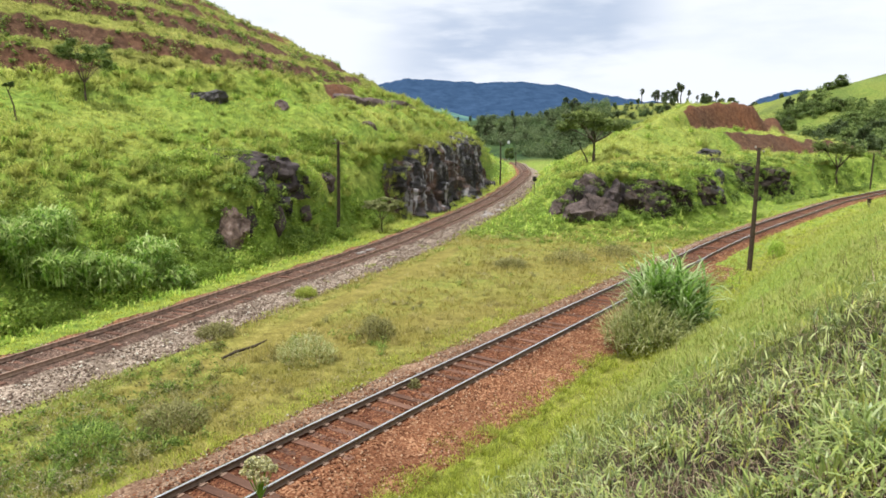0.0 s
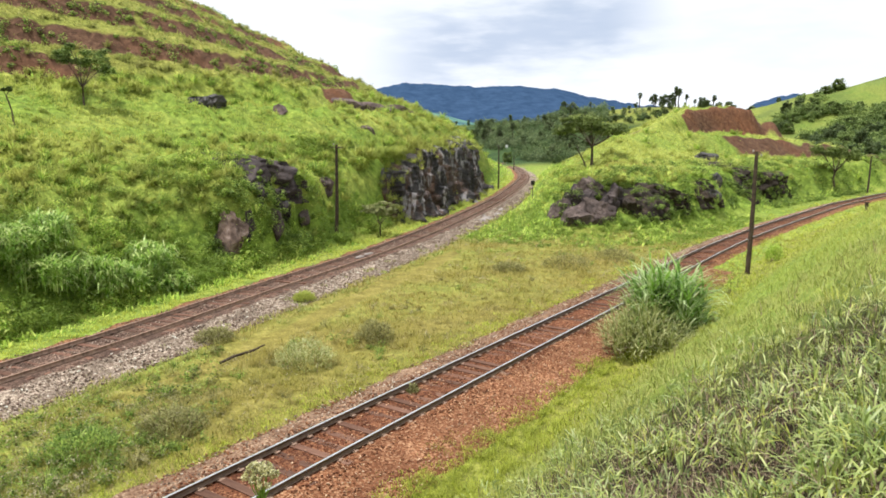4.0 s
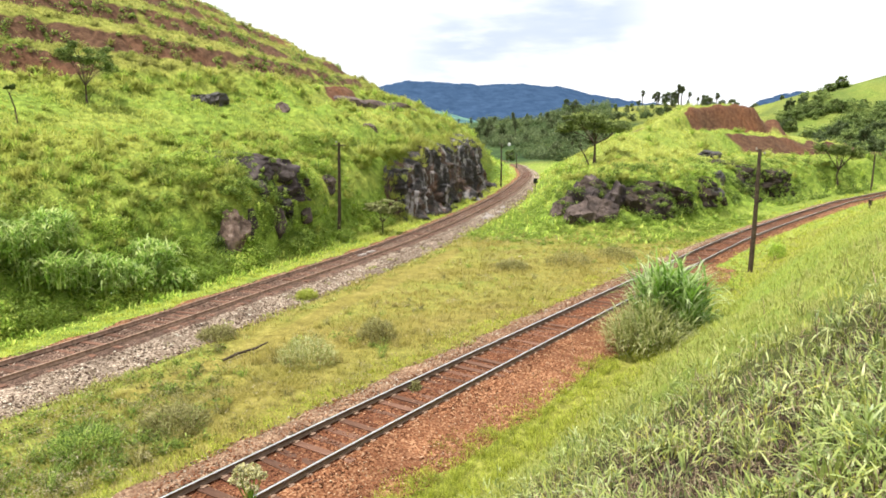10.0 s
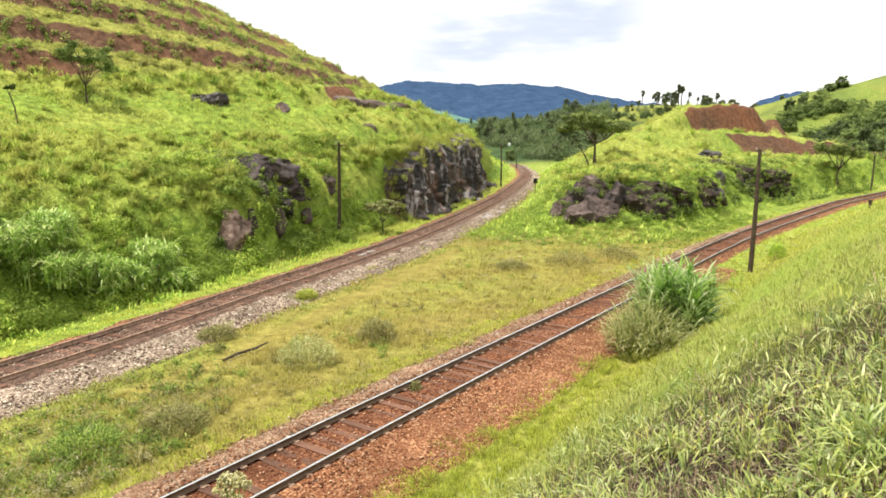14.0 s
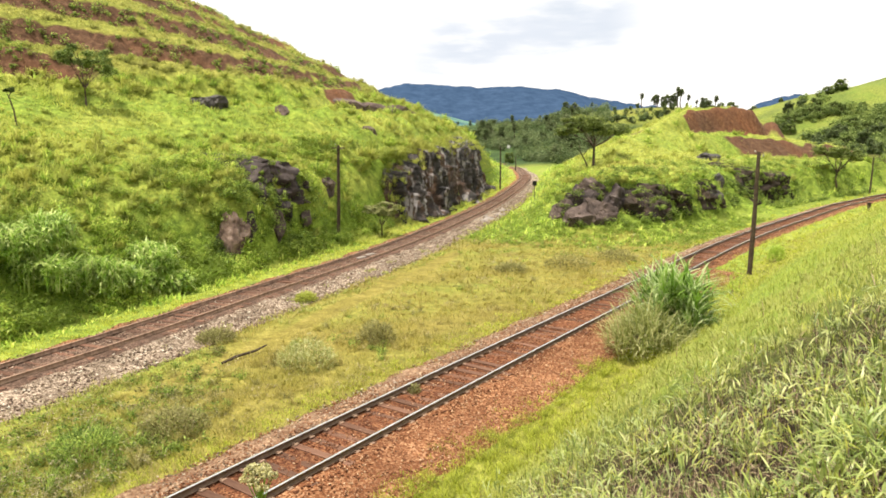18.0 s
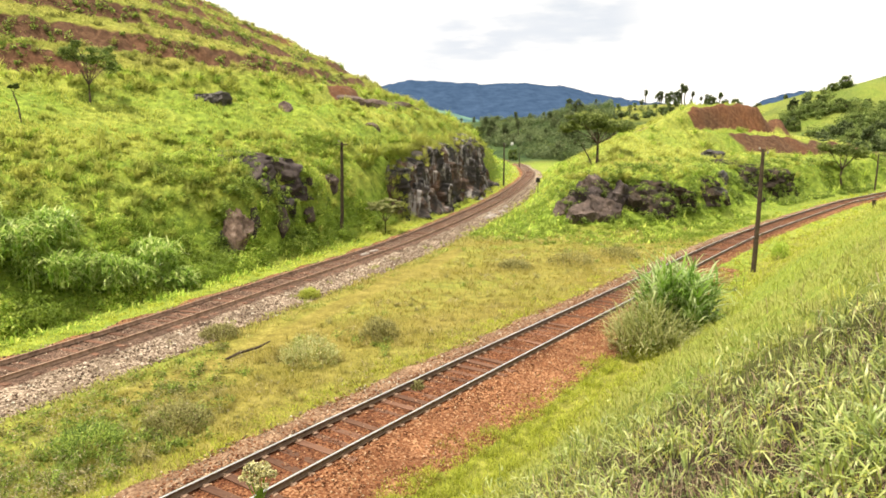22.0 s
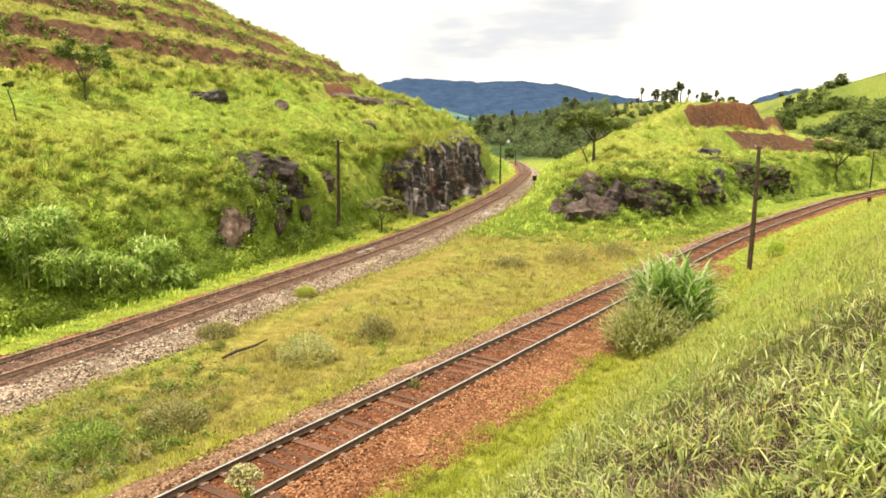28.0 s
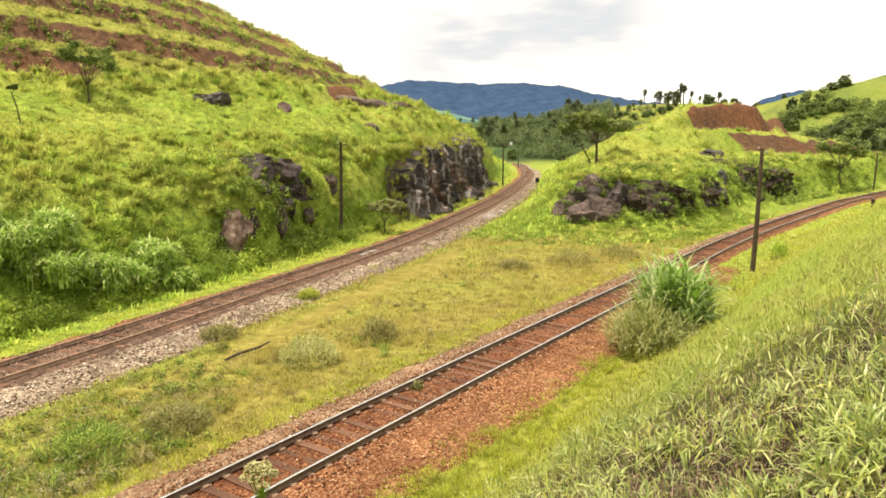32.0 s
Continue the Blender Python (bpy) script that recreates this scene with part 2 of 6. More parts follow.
RAIL = rail_mat()
RUST = stone_mat("brown_rust", (0.16, 0.10, 0.070), (0.31, 0.205, 0.145), (0.42, 0.295, 0.22), 5.0, 0.85, 0.3, 0.01)
HEAD_BRIGHT = head_mat("polished_rail_head", 0.22, (0.86, 0.85, 0.84))
BLACK = Mat("black_paint", 0.6).colour((0.012, 0.012, 0.013)).m
WHITE = Mat("white_paint", 0.6).colour((0.75, 0.75, 0.72)).m
CONCRETE = stone_mat("pale_concrete", (0.20, 0.17, 0.15), (0.33, 0.29, 0.26), (0.48, 0.43, 0.39), 3.0, 0.9, 0.3, 0.02)
GLASSY = Mat("glazed_ceramic", 0.25).colour((0.35, 0.33, 0.30)).m
IRON = Mat("dark_iron", 0.6, 0.7).colour((0.05, 0.042, 0.038)).m

G_HILL = leaf_mat("hill_grass_leaf", (0.31, 0.36, 0.062), (0.44, 0.48, 0.095), (0.58, 0.585, 0.17), 0.6, 0.5, 0.09, (0.33, 0.425, 0.080), 0.30, (0.50, 0.505, 0.11))
G_TERRACE = leaf_mat("terrace_grass_leaf", (0.21, 0.235, 0.052), (0.33, 0.345, 0.080), (0.46, 0.45, 0.15), 0.6, 0.5, 0.12, (0.24, 0.27, 0.06), 0.5, (0.44, 0.42, 0.13))
G_LUSH = leaf_mat("lush_leaf", (0.164, 0.279, 0.039), (0.428, 0.608, 0.086), (0.757, 0.800, 0.198), 0.5, 0.5)
G_FLAT = leaf_mat("meadow_leaf", (0.245, 0.215, 0.042), (0.345, 0.300, 0.064), (0.46, 0.39, 0.13), 0.65, 0.5, 0.16, (0.265, 0.265, 0.05), 0.7, (0.44, 0.375, 0.15))
G_SEED = leaf_mat("seed_heads", (0.30, 0.25, 0.12), (0.46, 0.40, 0.24), (0.62, 0.56, 0.40), 0.8, 0.3)
G_BANK = leaf_mat("bank_broad_leaf", (0.066, 0.099, 0.020), (0.275, 0.341, 0.077), (0.682, 0.715, 0.330), 0.38, 0.28, 0.5, (0.220, 0.319, 0.072), 1.7, (0.440, 0.462, 0.121))
G_WEED = leaf_mat("ballast_weed_leaf", (0.20, 0.24, 0.045), (0.34, 0.38, 0.085), (0.50, 0.50, 0.18), 0.6, 0.4)
G_SLOPE = leaf_mat("bank_slope_leaf", (0.20, 0.24, 0.050), (0.35, 0.40, 0.080), (0.56, 0.56, 0.21), 0.55, 0.45, 0.35, (0.30, 0.36, 0.07), 1.2, (0.46, 0.44, 0.14))
G_YOUNG = leaf_mat("young_bank_leaf", (0.17, 0.21, 0.03), (0.38, 0.42, 0.06), (0.62, 0.60, 0.15), 0.45, 0.35)
G_DULL = leaf_mat("dull_bank_leaf", (0.075, 0.115, 0.028), (0.20, 0.265, 0.075), (0.44, 0.50, 0.24), 0.40, 0.35)
G_VIVID = leaf_mat("vivid_verge_leaf", (0.196, 0.241, 0.029), (0.380, 0.431, 0.046), (0.575, 0.598, 0.103), 0.6, 0.5)
G_DEAD = leaf_mat("dead_stem", (0.045, 0.028, 0.018), (0.16, 0.105, 0.064), (0.46, 0.36, 0.25), 0.85, 0.15)
G_CANE = leaf_mat("cane_leaf", (0.095, 0.20, 0.026), (0.27, 0.44, 0.072), (0.70, 0.75, 0.48), 0.3, 0.42)
G_CANE_LEFT = leaf_mat("tall_cane_leaf", (0.074, 0.155, 0.023), (0.324, 0.513, 0.074), (0.756, 0.800, 0.365), 0.32, 0.45)
G_TREE = leaf_mat("tree_leaf", (0.030, 0.058, 0.012), (0.075, 0.12, 0.026), (0.17, 0.21, 0.055), 0.55, 0.5)
G_ACACIA = leaf_mat("acacia_leaf", (0.085, 0.13, 0.032), (0.19, 0.25, 0.065), (0.36, 0.42, 0.13), 0.6, 0.5)
# far leaves: tones greyed and lightened to carry the haze of distance
G_FAR = leaf_mat("hazed_woodland_leaf", (0.060, 0.095, 0.036), (0.135, 0.185, 0.070), (0.25, 0.31, 0.125), 0.7, 0.5, 0.035, (0.21, 0.26, 0.13), 0.09, (0.10, 0.17, 0.05))
G_PALE = leaf_mat("grey_green_leaf", (0.09, 0.125, 0.05), (0.20, 0.25, 0.11), (0.36, 0.41, 0.22), 0.7, 0.5)
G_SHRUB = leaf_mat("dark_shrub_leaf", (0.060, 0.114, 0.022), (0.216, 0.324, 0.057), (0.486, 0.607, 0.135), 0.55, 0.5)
G_WOOD = leaf_mat("broad_tree_leaf", (0.055, 0.10, 0.026), (0.18, 0.26, 0.065), (0.37, 0.45, 0.14), 0.6, 0.5)
G_CREEP = leaf_mat("creeper_leaf", (0.12, 0.19, 0.026), (0.28, 0.39, 0.055), (0.45, 0.54, 0.11), 0.5, 0.5, 0.3, (0.22, 0.34, 0.05))
G_STRAW = leaf_mat("straw_green_leaf", (0.18, 0.21, 0.055), (0.36, 0.39, 0.13), (0.62, 0.61, 0.34), 0.6, 0.38)
G_DRY = leaf_mat("dry_bush_leaf", (0.11, 0.10, 0.035), (0.25, 0.24, 0.08), (0.44, 0.42, 0.19), 0.8, 0.35)
G_BLOOM = leaf_mat("cream_flower", (0.46, 0.44, 0.16), (0.68, 0.64, 0.32), (0.80, 0.77, 0.52), 0.7, 0.3)


def cliff_mat():
    """Dark jointed rock: near-black wet streaks, rust stains and pale upright streaks."""
    k = Mat("jointed_cliff_rock", 0.5, 0.0, 0.4)
    n = k.noise(1.1, 8, 0.7)
    t = k.ramp(n, (0.34, (0.007, 0.006, 0.007)), (0.52, (0.026, 0.021, 0.020)), (0.68, (0.080, 0.060, 0.050)))
    rust = k.noise(0.36, 6, 0.65, (1.0, 1.0, 0.22))
    t = k.mix(k.ramp(rust, (0.50, 0.0), (0.57, 0.85)), t, k.ramp(k.noise(2.6, 5, 0.7), (0.35, (0.050, 0.026, 0.016)), (0.65, (0.15, 0.080, 0.046))))
    pale = k.noise(0.75, 8, 0.75, (1.0, 1.0, 0.14))
    t = k.mix(k.ramp(pale, (0.54, 0.0), (0.59, 0.85)), t, (0.40, 0.37, 0.37))
    k.colour(t).bump(k.noise(2.3, 9, 0.75), 1.0, 0.3)
    return k.m


CLIFF = cliff_mat()


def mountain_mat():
    k = Mat("hazed_forest", 1.0, 0.0, 0.0)
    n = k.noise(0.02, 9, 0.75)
    # the blue of the distant air is painted into the forest's base colour
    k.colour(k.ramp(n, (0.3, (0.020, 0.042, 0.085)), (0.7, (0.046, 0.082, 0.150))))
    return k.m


HAZED_FOREST = mountain_mat()


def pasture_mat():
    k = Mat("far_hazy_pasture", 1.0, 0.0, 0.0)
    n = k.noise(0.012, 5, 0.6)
    # haze over the pastures is mixed into these base colours
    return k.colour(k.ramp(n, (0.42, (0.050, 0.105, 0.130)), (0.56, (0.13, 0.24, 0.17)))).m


FAR_PASTURE = pasture_mat()

# ---- mesh helpers ----


def raw_mesh(name, verts, tris, normals=None):
    """A mesh from arrays: points, triangles and, for foliage, the soft normals of the mass that a leaf belongs to."""
    me = bpy.data.meshes.new(name)
    verts, tris = np.asarray(verts, np.float32), np.asarray(tris, np.int32)
    me.vertices.add(len(verts))
    me.vertices.foreach_set("co", verts.ravel())
    me.loops.add(tris.size)
    me.loops.foreach_set("vertex_index", tris.ravel())
    me.polygons.add(len(tris))
    me.polygons.foreach_set("loop_start", np.arange(len(tris), dtype=np.int32) * 3)
    me.update(calc_edges=True)
    if normals is not None:
        me.polygons.foreach_set("use_smooth", np.ones(len(tris), bool))
        me.attributes.new("custom_normal", "FLOAT_VECTOR", "POINT").data.foreach_set("vector", np.asarray(normals, np.float32).ravel())
        me.update()
    return me


def facing(verts, tris, normals):
    """Turns each triangle so that it faces the way of its normals."""
    a, b, c = verts[tris[:, 0]], verts[tris[:, 1]], verts[tris[:, 2]]
    away = (np.cross(b - a, c - a) * normals[tris[:, 0]]).sum(1) < 0
    return np.where(away[:, None], tris[:, ::-1], tris)


def part(name, shape, material, parent=None, label="", smooth=False):
    """Links a bmesh or mesh as ONE mesh object, under a thing or a part if one is given."""
    if isinstance(shape, bmesh.types.BMesh):
        me = bpy.data.meshes.new(name)
        shape.to_mesh(me)
        shape.free()
    else:
        me = shape
    if not me.materials:
        for m in material if isinstance(material, (list, tuple)) else (material,):
            me.materials.append(m)
    if smooth:
        me.polygons.foreach_set("use_smooth", np.ones(len(me.polygons), bool))
    ob = new(name, me)
    if parent is not None:
        ob.parent = parent
    if label:
        tagged(ob, label)
    return ob


def empty(name, m, label, category, group="", kind=""):
    ob = new(name)
    ob.empty_display_size = 0.2
    ob.matrix_basis = m
    return tagged(ob, label, category, group, kind)


def tube(bm, pts, radii, sides=7):
    """A tapered tube along points, added to bm."""
    rings = []
    pts = [Vector(p) for p in pts]
    for k, p in enumerate(pts):
        way = (pts[min(k + 1, len(pts) - 1)] - pts[max(k - 1, 0)]).normalized()
        side = way.orthogonal().normalized()
        other = way.cross(side)
        r = radii[k]
        rings.append([bm.verts.new(p + (side * math.cos(a) + other * math.sin(a)) * r)
                      for a in (2 * math.pi * j / sides for j in range(sides))])
    for a, b in zip(rings[:-1], rings[1:]):
        for j in range(sides):
            bm.faces.new((a[j], a[(j + 1) % sides], b[(j + 1) % sides], b[j]))
    bm.faces.new(list(reversed(rings[0])))
    bm.faces.new(rings[-1])


def box(bm, size, m=None, bevel=0.0):
    g = bmesh.ops.create_cube(bm, size=1.0, matrix=(m or Matrix()) @ Matrix.Diagonal((*size, 1)))
    if bevel:
        edges = list({e for v in g["verts"] for e in v.link_edges})
        bmesh.ops.bevel(bm, geom=edges, offset=bevel, segments=2, affect="EDGES", profile=0.6)


def blades(roots, az, length, lean, bend, width, segs=3, fold=0.0):
    """Leaf blades as tapering curved strips: each leaves its root at an angle from upright and bends over.
    fold: how far a blade is narrow at its foot. Returns points and triangles."""
    n = len(roots)
    k = np.linspace(0.0, 1.0, segs + 1)
    ang = lean[:, None] + bend[:, None] * k[None, :]
    step = (length / segs)[:, None]
    out = np.concatenate([np.zeros((n, 1)), np.cumsum(np.sin(ang[:, :-1]) * step, 1)], 1)
    up = np.concatenate([np.zeros((n, 1)), np.cumsum(np.cos(ang[:, :-1]) * step, 1)], 1)
    cx, cy = np.cos(az)[:, None], np.sin(az)[:, None]
    mid = np.stack([roots[:, 0:1] + out * cx, roots[:, 1:2] + out * cy, roots[:, 2:3] + up], 2)
    shape = np.where(k < 0.35, (1 - fold) + fold * k / 0.35, 1.0) * (1 - np.clip((k - 0.35) / 0.65, 0, 1) ** 1.5)
    half = 0.5 * width[:, None] * shape[None, :]
    side = np.stack([-np.sin(az), np.cos(az), np.zeros(n)], 1)[:, None, :]
    a, b = mid[:, :-1] + side * half[:, :-1, None], mid[:, :-1] - side * half[:, :-1, None]
    pts = np.concatenate([np.stack([a, b], 2).reshape(n, -1, 3), mid[:, -1:]], 1)
    per = 2 * segs + 1
    t = []
    for j in range(segs - 1):
        t += [(2 * j, 2 * j + 1, 2 * j + 3), (2 * j, 2 * j + 3, 2 * j + 2)]
    t.append((2 * segs - 2, 2 * segs - 1, 2 * segs))
    tris = (np.array(t)[None] + (np.arange(n) * per)[:, None, None]).reshape(-1, 3)
    return pts.reshape(-1, 3), tris


def tufts(roots, per, spread, size, leanmax, bendmax, width, segs=3, fold=0.3, rng=None, wind=None):
    """per blades round each root. size and width: (n,) arrays or numbers; wind: the way the blades lean, and how far they stray from it."""
    rng = rng or RNG
    n = len(roots)
    size = np.broadcast_to(size, (n,)).repeat(per)
    width = np.broadcast_to(width, (n,)).repeat(per)
    spread = np.broadcast_to(spread, (n,)).repeat(per)
    r = roots.repeat(per, 0).copy()
    az = rng.uniform(0, 2 * np.pi, n * per) if wind is None else rng.normal(wind[0], wind[1], n * per)
    off = spread * np.sqrt(rng.random(n * per))
    a2 = az + rng.normal(0, 0.6, n * per) if wind is None else rng.uniform(0, 2 * np.pi, n * per)
    r[:, 0] += np.cos(a2) * off
    r[:, 1] += np.sin(a2) * off
    return blades(r, az, size * rng.uniform(0.55, 1.1, n * per), rng.uniform(0.05, leanmax, n * per),
                  rng.uniform(0.2, bendmax, n * per), width * rng.uniform(0.7, 1.2, n * per), segs, fold)


def join(*pieces):
    v, t, base = [], [], 0
    for piece in pieces:
        v.append(piece[0])
        t.append(piece[1] + base)
        base += len(piece[0])
    if all(len(piece) == 3 for piece in pieces):
        return np.concatenate(v), np.concatenate(t), np.concatenate([piece[2] for piece in pieces])
    return np.concatenate(v), np.concatenate(t)


def stones(centres, sizes, rng=None, flat=0.7):
    """Angular stones: jittered octahedra, joined."""
    rng = rng or RNG
    n = len(centres)
    base = np.array([(1, 0, 0), (0, 1, 0), (-1, 0, 0), (0, -1, 0), (0, 0, 1), (0, 0, -1)], float)
    p = base[None] * rng.uniform(0.6, 1.3, (n, 6, 1)) + rng.normal(0, 0.22, (n, 6, 3))
    a = rng.uniform(0, 6.283, n)
    c, s = np.cos(a)[:, None], np.sin(a)[:, None]
    q = np.stack([p[..., 0] * c - p[..., 1] * s, p[..., 0] * s + p[..., 1] * c, p[..., 2] * flat], 2)
    v = centres[:, None] + q * (sizes[:, None, None] * 0.5)
    f = np.array([(0, 1, 4), (1, 2, 4), (2, 3, 4), (3, 0, 4), (1, 0, 5), (2, 1, 5), (3, 2, 5), (0, 3, 5)])
    return v.reshape(-1, 3), (f[None] + (np.arange(n) * 6)[:, None, None]).reshape(-1, 3)


def grid_tris(nu, nv):
    i = np.arange(nu * nv).reshape(nu, nv)
    a, b, c, d = i[:-1, :-1].ravel(), i[1:, :-1].ravel(), i[1:, 1:].ravel(), i[:-1, 1:].ravel()
    return np.concatenate([np.stack([a, b, c], 1), np.stack([a, c, d], 1)])


# ---- the plan: two tracks and the land round them ----


def spline(knots, step):
    """Catmull-Rom through the knots, resampled at even steps."""
    k = np.array(knots, float)
    k = np.vstack([2 * k[0] - k[1], k, 2 * k[-1] - k[-2]])
    pts = []
    for a, b, c, d in zip(k[:-3], k[1:-2], k[2:-1], k[3:]):
        for t in np.linspace(0, 1, 40, endpoint=False):
            pts.append(0.5 * (2 * b + (c - a) * t + (2 * a - 5 * b + 4 * c - d) * t * t + (3 * b - a - 3 * c + d) * t ** 3))
    pts = np.array(pts)
    s = np.concatenate([[0], np.cumsum(np.hypot(*np.diff(pts, axis=0).T))])
    q = np.arange(0, s[-1], step)
    return np.stack([np.interp(q, s, pts[:, 0]), np.interp(q, s, pts[:, 1])], 1)


NEAR_KNOTS = [(-62, -74), (-38.5, -36), (-15, -0.3), (-5.7, 13.9), (1, 23.7), (10.7, 37.5), (25.6, 58.4), (46.1, 83.3), (55.7, 94), (80, 117), (115, 140), (175, 165)]
FAR_KNOTS = [(-60, -70), (-42, -34), (-24.5, 4), (-15.2, 23.9), (-10.6, 35.6), (-3.1, 56.1), (5.5, 87.5), (11.8, 117.2), (19, 159.4), (22.3, 195), (24, 228), (23, 262), (18, 300), (7, 340), (-14, 390)]
NEAR, FAR = spline(NEAR_KNOTS, 3.0), spline(FAR_KNOTS, 3.0)


def side_of(line, x, y):
    """Signed distance from a track's middle line, positive on its left."""
    best, sign = np.full(x.shape, 1e9), np.ones(x.shape)
    for a, b in zip(line[:-1], line[1:]):
        d = b - a
        t = np.clip(((x - a[0]) * d[0] + (y - a[1]) * d[1]) / (d @ d), 0, 1)
        ex, ey = x - a[0] - t * d[0], y - a[1] - t * d[1]
        q = ex * ex + ey * ey
        near = q < best
        best = np.where(near, q, best)
        sign = np.where(near, np.sign(d[0] * ey - d[1] * ex), sign)
    return np.sqrt(best) * sign


def ease(v, a, b):
    t = np.clip((v - a) / (b - a), 0, 1)
    return t * t * (3 - 2 * t)


def rise(d, *pairs):
    p = np.array(pairs, float)
    return np.interp(d, p[:, 0], p[:, 1])


WAVES = [(RNG.uniform(0, 6.28), RNG.uniform(0, 6.28), RNG.uniform(0, 6.28)) for _ in range(24)]


def rough(x, y, scale, first=0, count=6):
    """Smooth uneven relief of about unit height at a scale in metres."""
    z = 0
    for k in range(count):
        a, p, q = WAVES[(first + k) % 24]
        w = 6.283 / (scale * (0.6 + 0.22 * k))
        z = z + np.sin((x * math.cos(a) + y * math.sin(a)) * w + p + 0.7 * np.sin((x * math.sin(a) - y * math.cos(a)) * w * 0.7 + q))
    return z / count * 1.3


def land(x, y):
    """Height of the land, and what covers it: soil, lush growth, dry grass, woodland (0 to 1)."""
    x, y = np.asarray(x, float), np.asarray(y, float)
    dn, df = side_of(NEAR, x, y), side_of(FAR, x, y)
    zero = np.zeros(x.shape)
    clear = ease(np.minimum(np.abs(dn), np.abs(df)), 3.5, 9.0)
    wob = rough(x, y, 22, 3)
    # hill beyond the far track
    dl = df + 0.7 * wob * clear + 2.2 * np.exp(-((x + 13.6) ** 2 + (y - 55.5) ** 2) / 14.0) + 1.2 * np.exp(-((x + 14.6) ** 2 + (y - 48.5) ** 2) / 8.0)
    near_a = rise(dl, (4.6, 0), (6.5, 1.2), (9, 4.0), (12, 5.6), (20, 8.3), (28, 11.0), (35, 12.3), (60, 25.5), (85, 40.5), (110, 47), (180, 48), (400, 25))
    nose_b = rise(dl, (4.3, 0), (5.6, 0.8), (6.9, 7.2), (10, 10.4), (17, 14.3), (23, 16.9), (31, 21.1), (51, 30.9), (80, 42), (110, 47), (180, 48), (400, 25))
    tail_c = rise(dl, (4.0, 0), (8, 2.4), (20, 6.0), (60, 9.5), (200, 16))
    w = ease(y, 44, 86)
    hill = near_a * (1 - w) + nose_b * w
    e = ease(y, 121, 172)
    hill = hill * (1 - e) + tail_c * e
    # a steep overgrown face below the smooth pasture
    face = rise(dl + 0.7 * rough(x, y, 5, 17), (4.7, 0), (5.9, 0.8), (7.3, 4.8), (8.8, 6.0), (12, 6.8), (16, 7.2), (60, 7.2)) * ease(y, 37, 47) * (1 - ease(y, 82, 92))
    hill = np.maximum(hill, face)
    # terraces: a grassed tread, then a steep bare riser up to the next lip; they dip a little along the hill
    step, dip = 3.4, 0.11 * np.clip(-x - 21, 0, 40)
    q = (hill - dip - 14.45 + 6 * step) / step + 0.05 * wob
    fr = q - np.floor(q)
    tread = np.floor(q) + np.where(fr < 0.60, fr * 0.42, 0.252 + (fr - 0.60) * (0.748 / 0.40))
    high = ease(hill - dip, 11.2, 13.0) * (1 - e) * (1 - ease(hill, 40, 44)) * (1 - 0.25 * w)
    terr = hill + (tread - q) * step * high
    broken = rough(x, y, 17, 9)
    patchy = rough(x, y, 6.5, 19) + 0.5 * rough(x, y, 2.6, 3)
    soil_l = high * ease(fr + 0.05 * patchy, 0.56, 0.64) * (1 - 0.8 * ease(fr, 0.93, 0.98)) * ease(broken + 0.8 * patchy - 0.5 * ease(y, 85, 115), -0.95, -0.45) * np.where(hill - dip < 15.0, ease(-x, 28, 33), 1.0)
    hill = np.where(df > 0, terr, 0)
    # the knoll between the tracks
    dm = np.where(dn > 0, dn, 0)
    dm = dm + (1.5 * rough(x, y, 9, 17) + 0.45 * rough(x, y, 2.8, 5)) * ease(dm, 5.0, 6.5) * (1 - ease(dm, 12, 16))
    dk = np.where(df < 0, -df, 0)
    u = x * 0.62 + y * 0.78
    cut = ease(u, 108, 114)
    dm = dm + 0.15 * np.clip(u - 128, 0, 45) * ease(dm, 9, 14)
    front = rise(dm, (5.6, 0), (6.9, 0.6), (9.2, 3.9), (10.6, 4.8), (13, 5.4), (20.8, 5.9), (24.6, 9.3), (28, 9.9), (30.8, 15.8), (40, 16.3), (60, 13.0), (90, 9))
    soft = rise(dm, (5.6, 0), (6.9, 0.6), (9.2, 3.8), (10.8, 4.7), (15, 5.6), (22, 6.9), (30, 11.0), (38, 13.8), (60, 13.0), (90, 9))
    front = soft * (1 - cut) + front * cut
    front = front - 1.5 * ease(u, 128, 160) * ease(dm, 11, 18)
    front = np.minimum(front, rise(u, (139, 16.0), (146, 14.2), (151, 11.7), (156, 9.0), (163, 8.0), (169, 5.5), (185, 2.0)))
    dk = dk - 4.0 * (1 - ease(y, 70, 100)) - 2.8 * np.exp(-((y - 102) / 9) ** 2) * (1 - ease(dk, 6, 12))
    flank = rise(dk, (3.2, 0), (5, 1.9), (9, 4.2), (18, 9.0), (30, 14.1), (45, 15.9))
    m = np.minimum(front, flank) - 0.35 * np.exp(-((front - flank) / 1.5) ** 2)
    knoll = np.maximum(m, 0) * ease(y + 0.15 * x, 61, 76) * (1 - 0.85 * ease(y, 138, 190))
    between = (dn > 0) & (df < 0)
    knoll = np.where(between, knoll, 0)
    lip = 1 - ease(np.abs(front - np.minimum(front, flank)), 0.2, 1.0)
    fray = 0.6 * rough(x, y, 4.5, 14) + 0.35 * rough(x, y, 1.9, 6)
    dm, u = dm + 0.2 * fray, u + 0.8 * fray
    soil_k = cut * lip * np.maximum(ease(dm, 20.4, 21.2) * (1 - ease(dm, 24.6, 25.2)) * ease(u, 122, 129) * (1 - ease(u, 168, 176)), ease(dm, 27.6, 28.4) * (1 - ease(dm, 30.9, 31.5)) * ease(u, 119, 123) * (1 - ease(u, 150, 158))) * np.where(between, 1, 0)
    # the cutting's side on which the camera stands
    dr = np.where(dn < 0, -dn, 0) + 0.25 * wob * clear
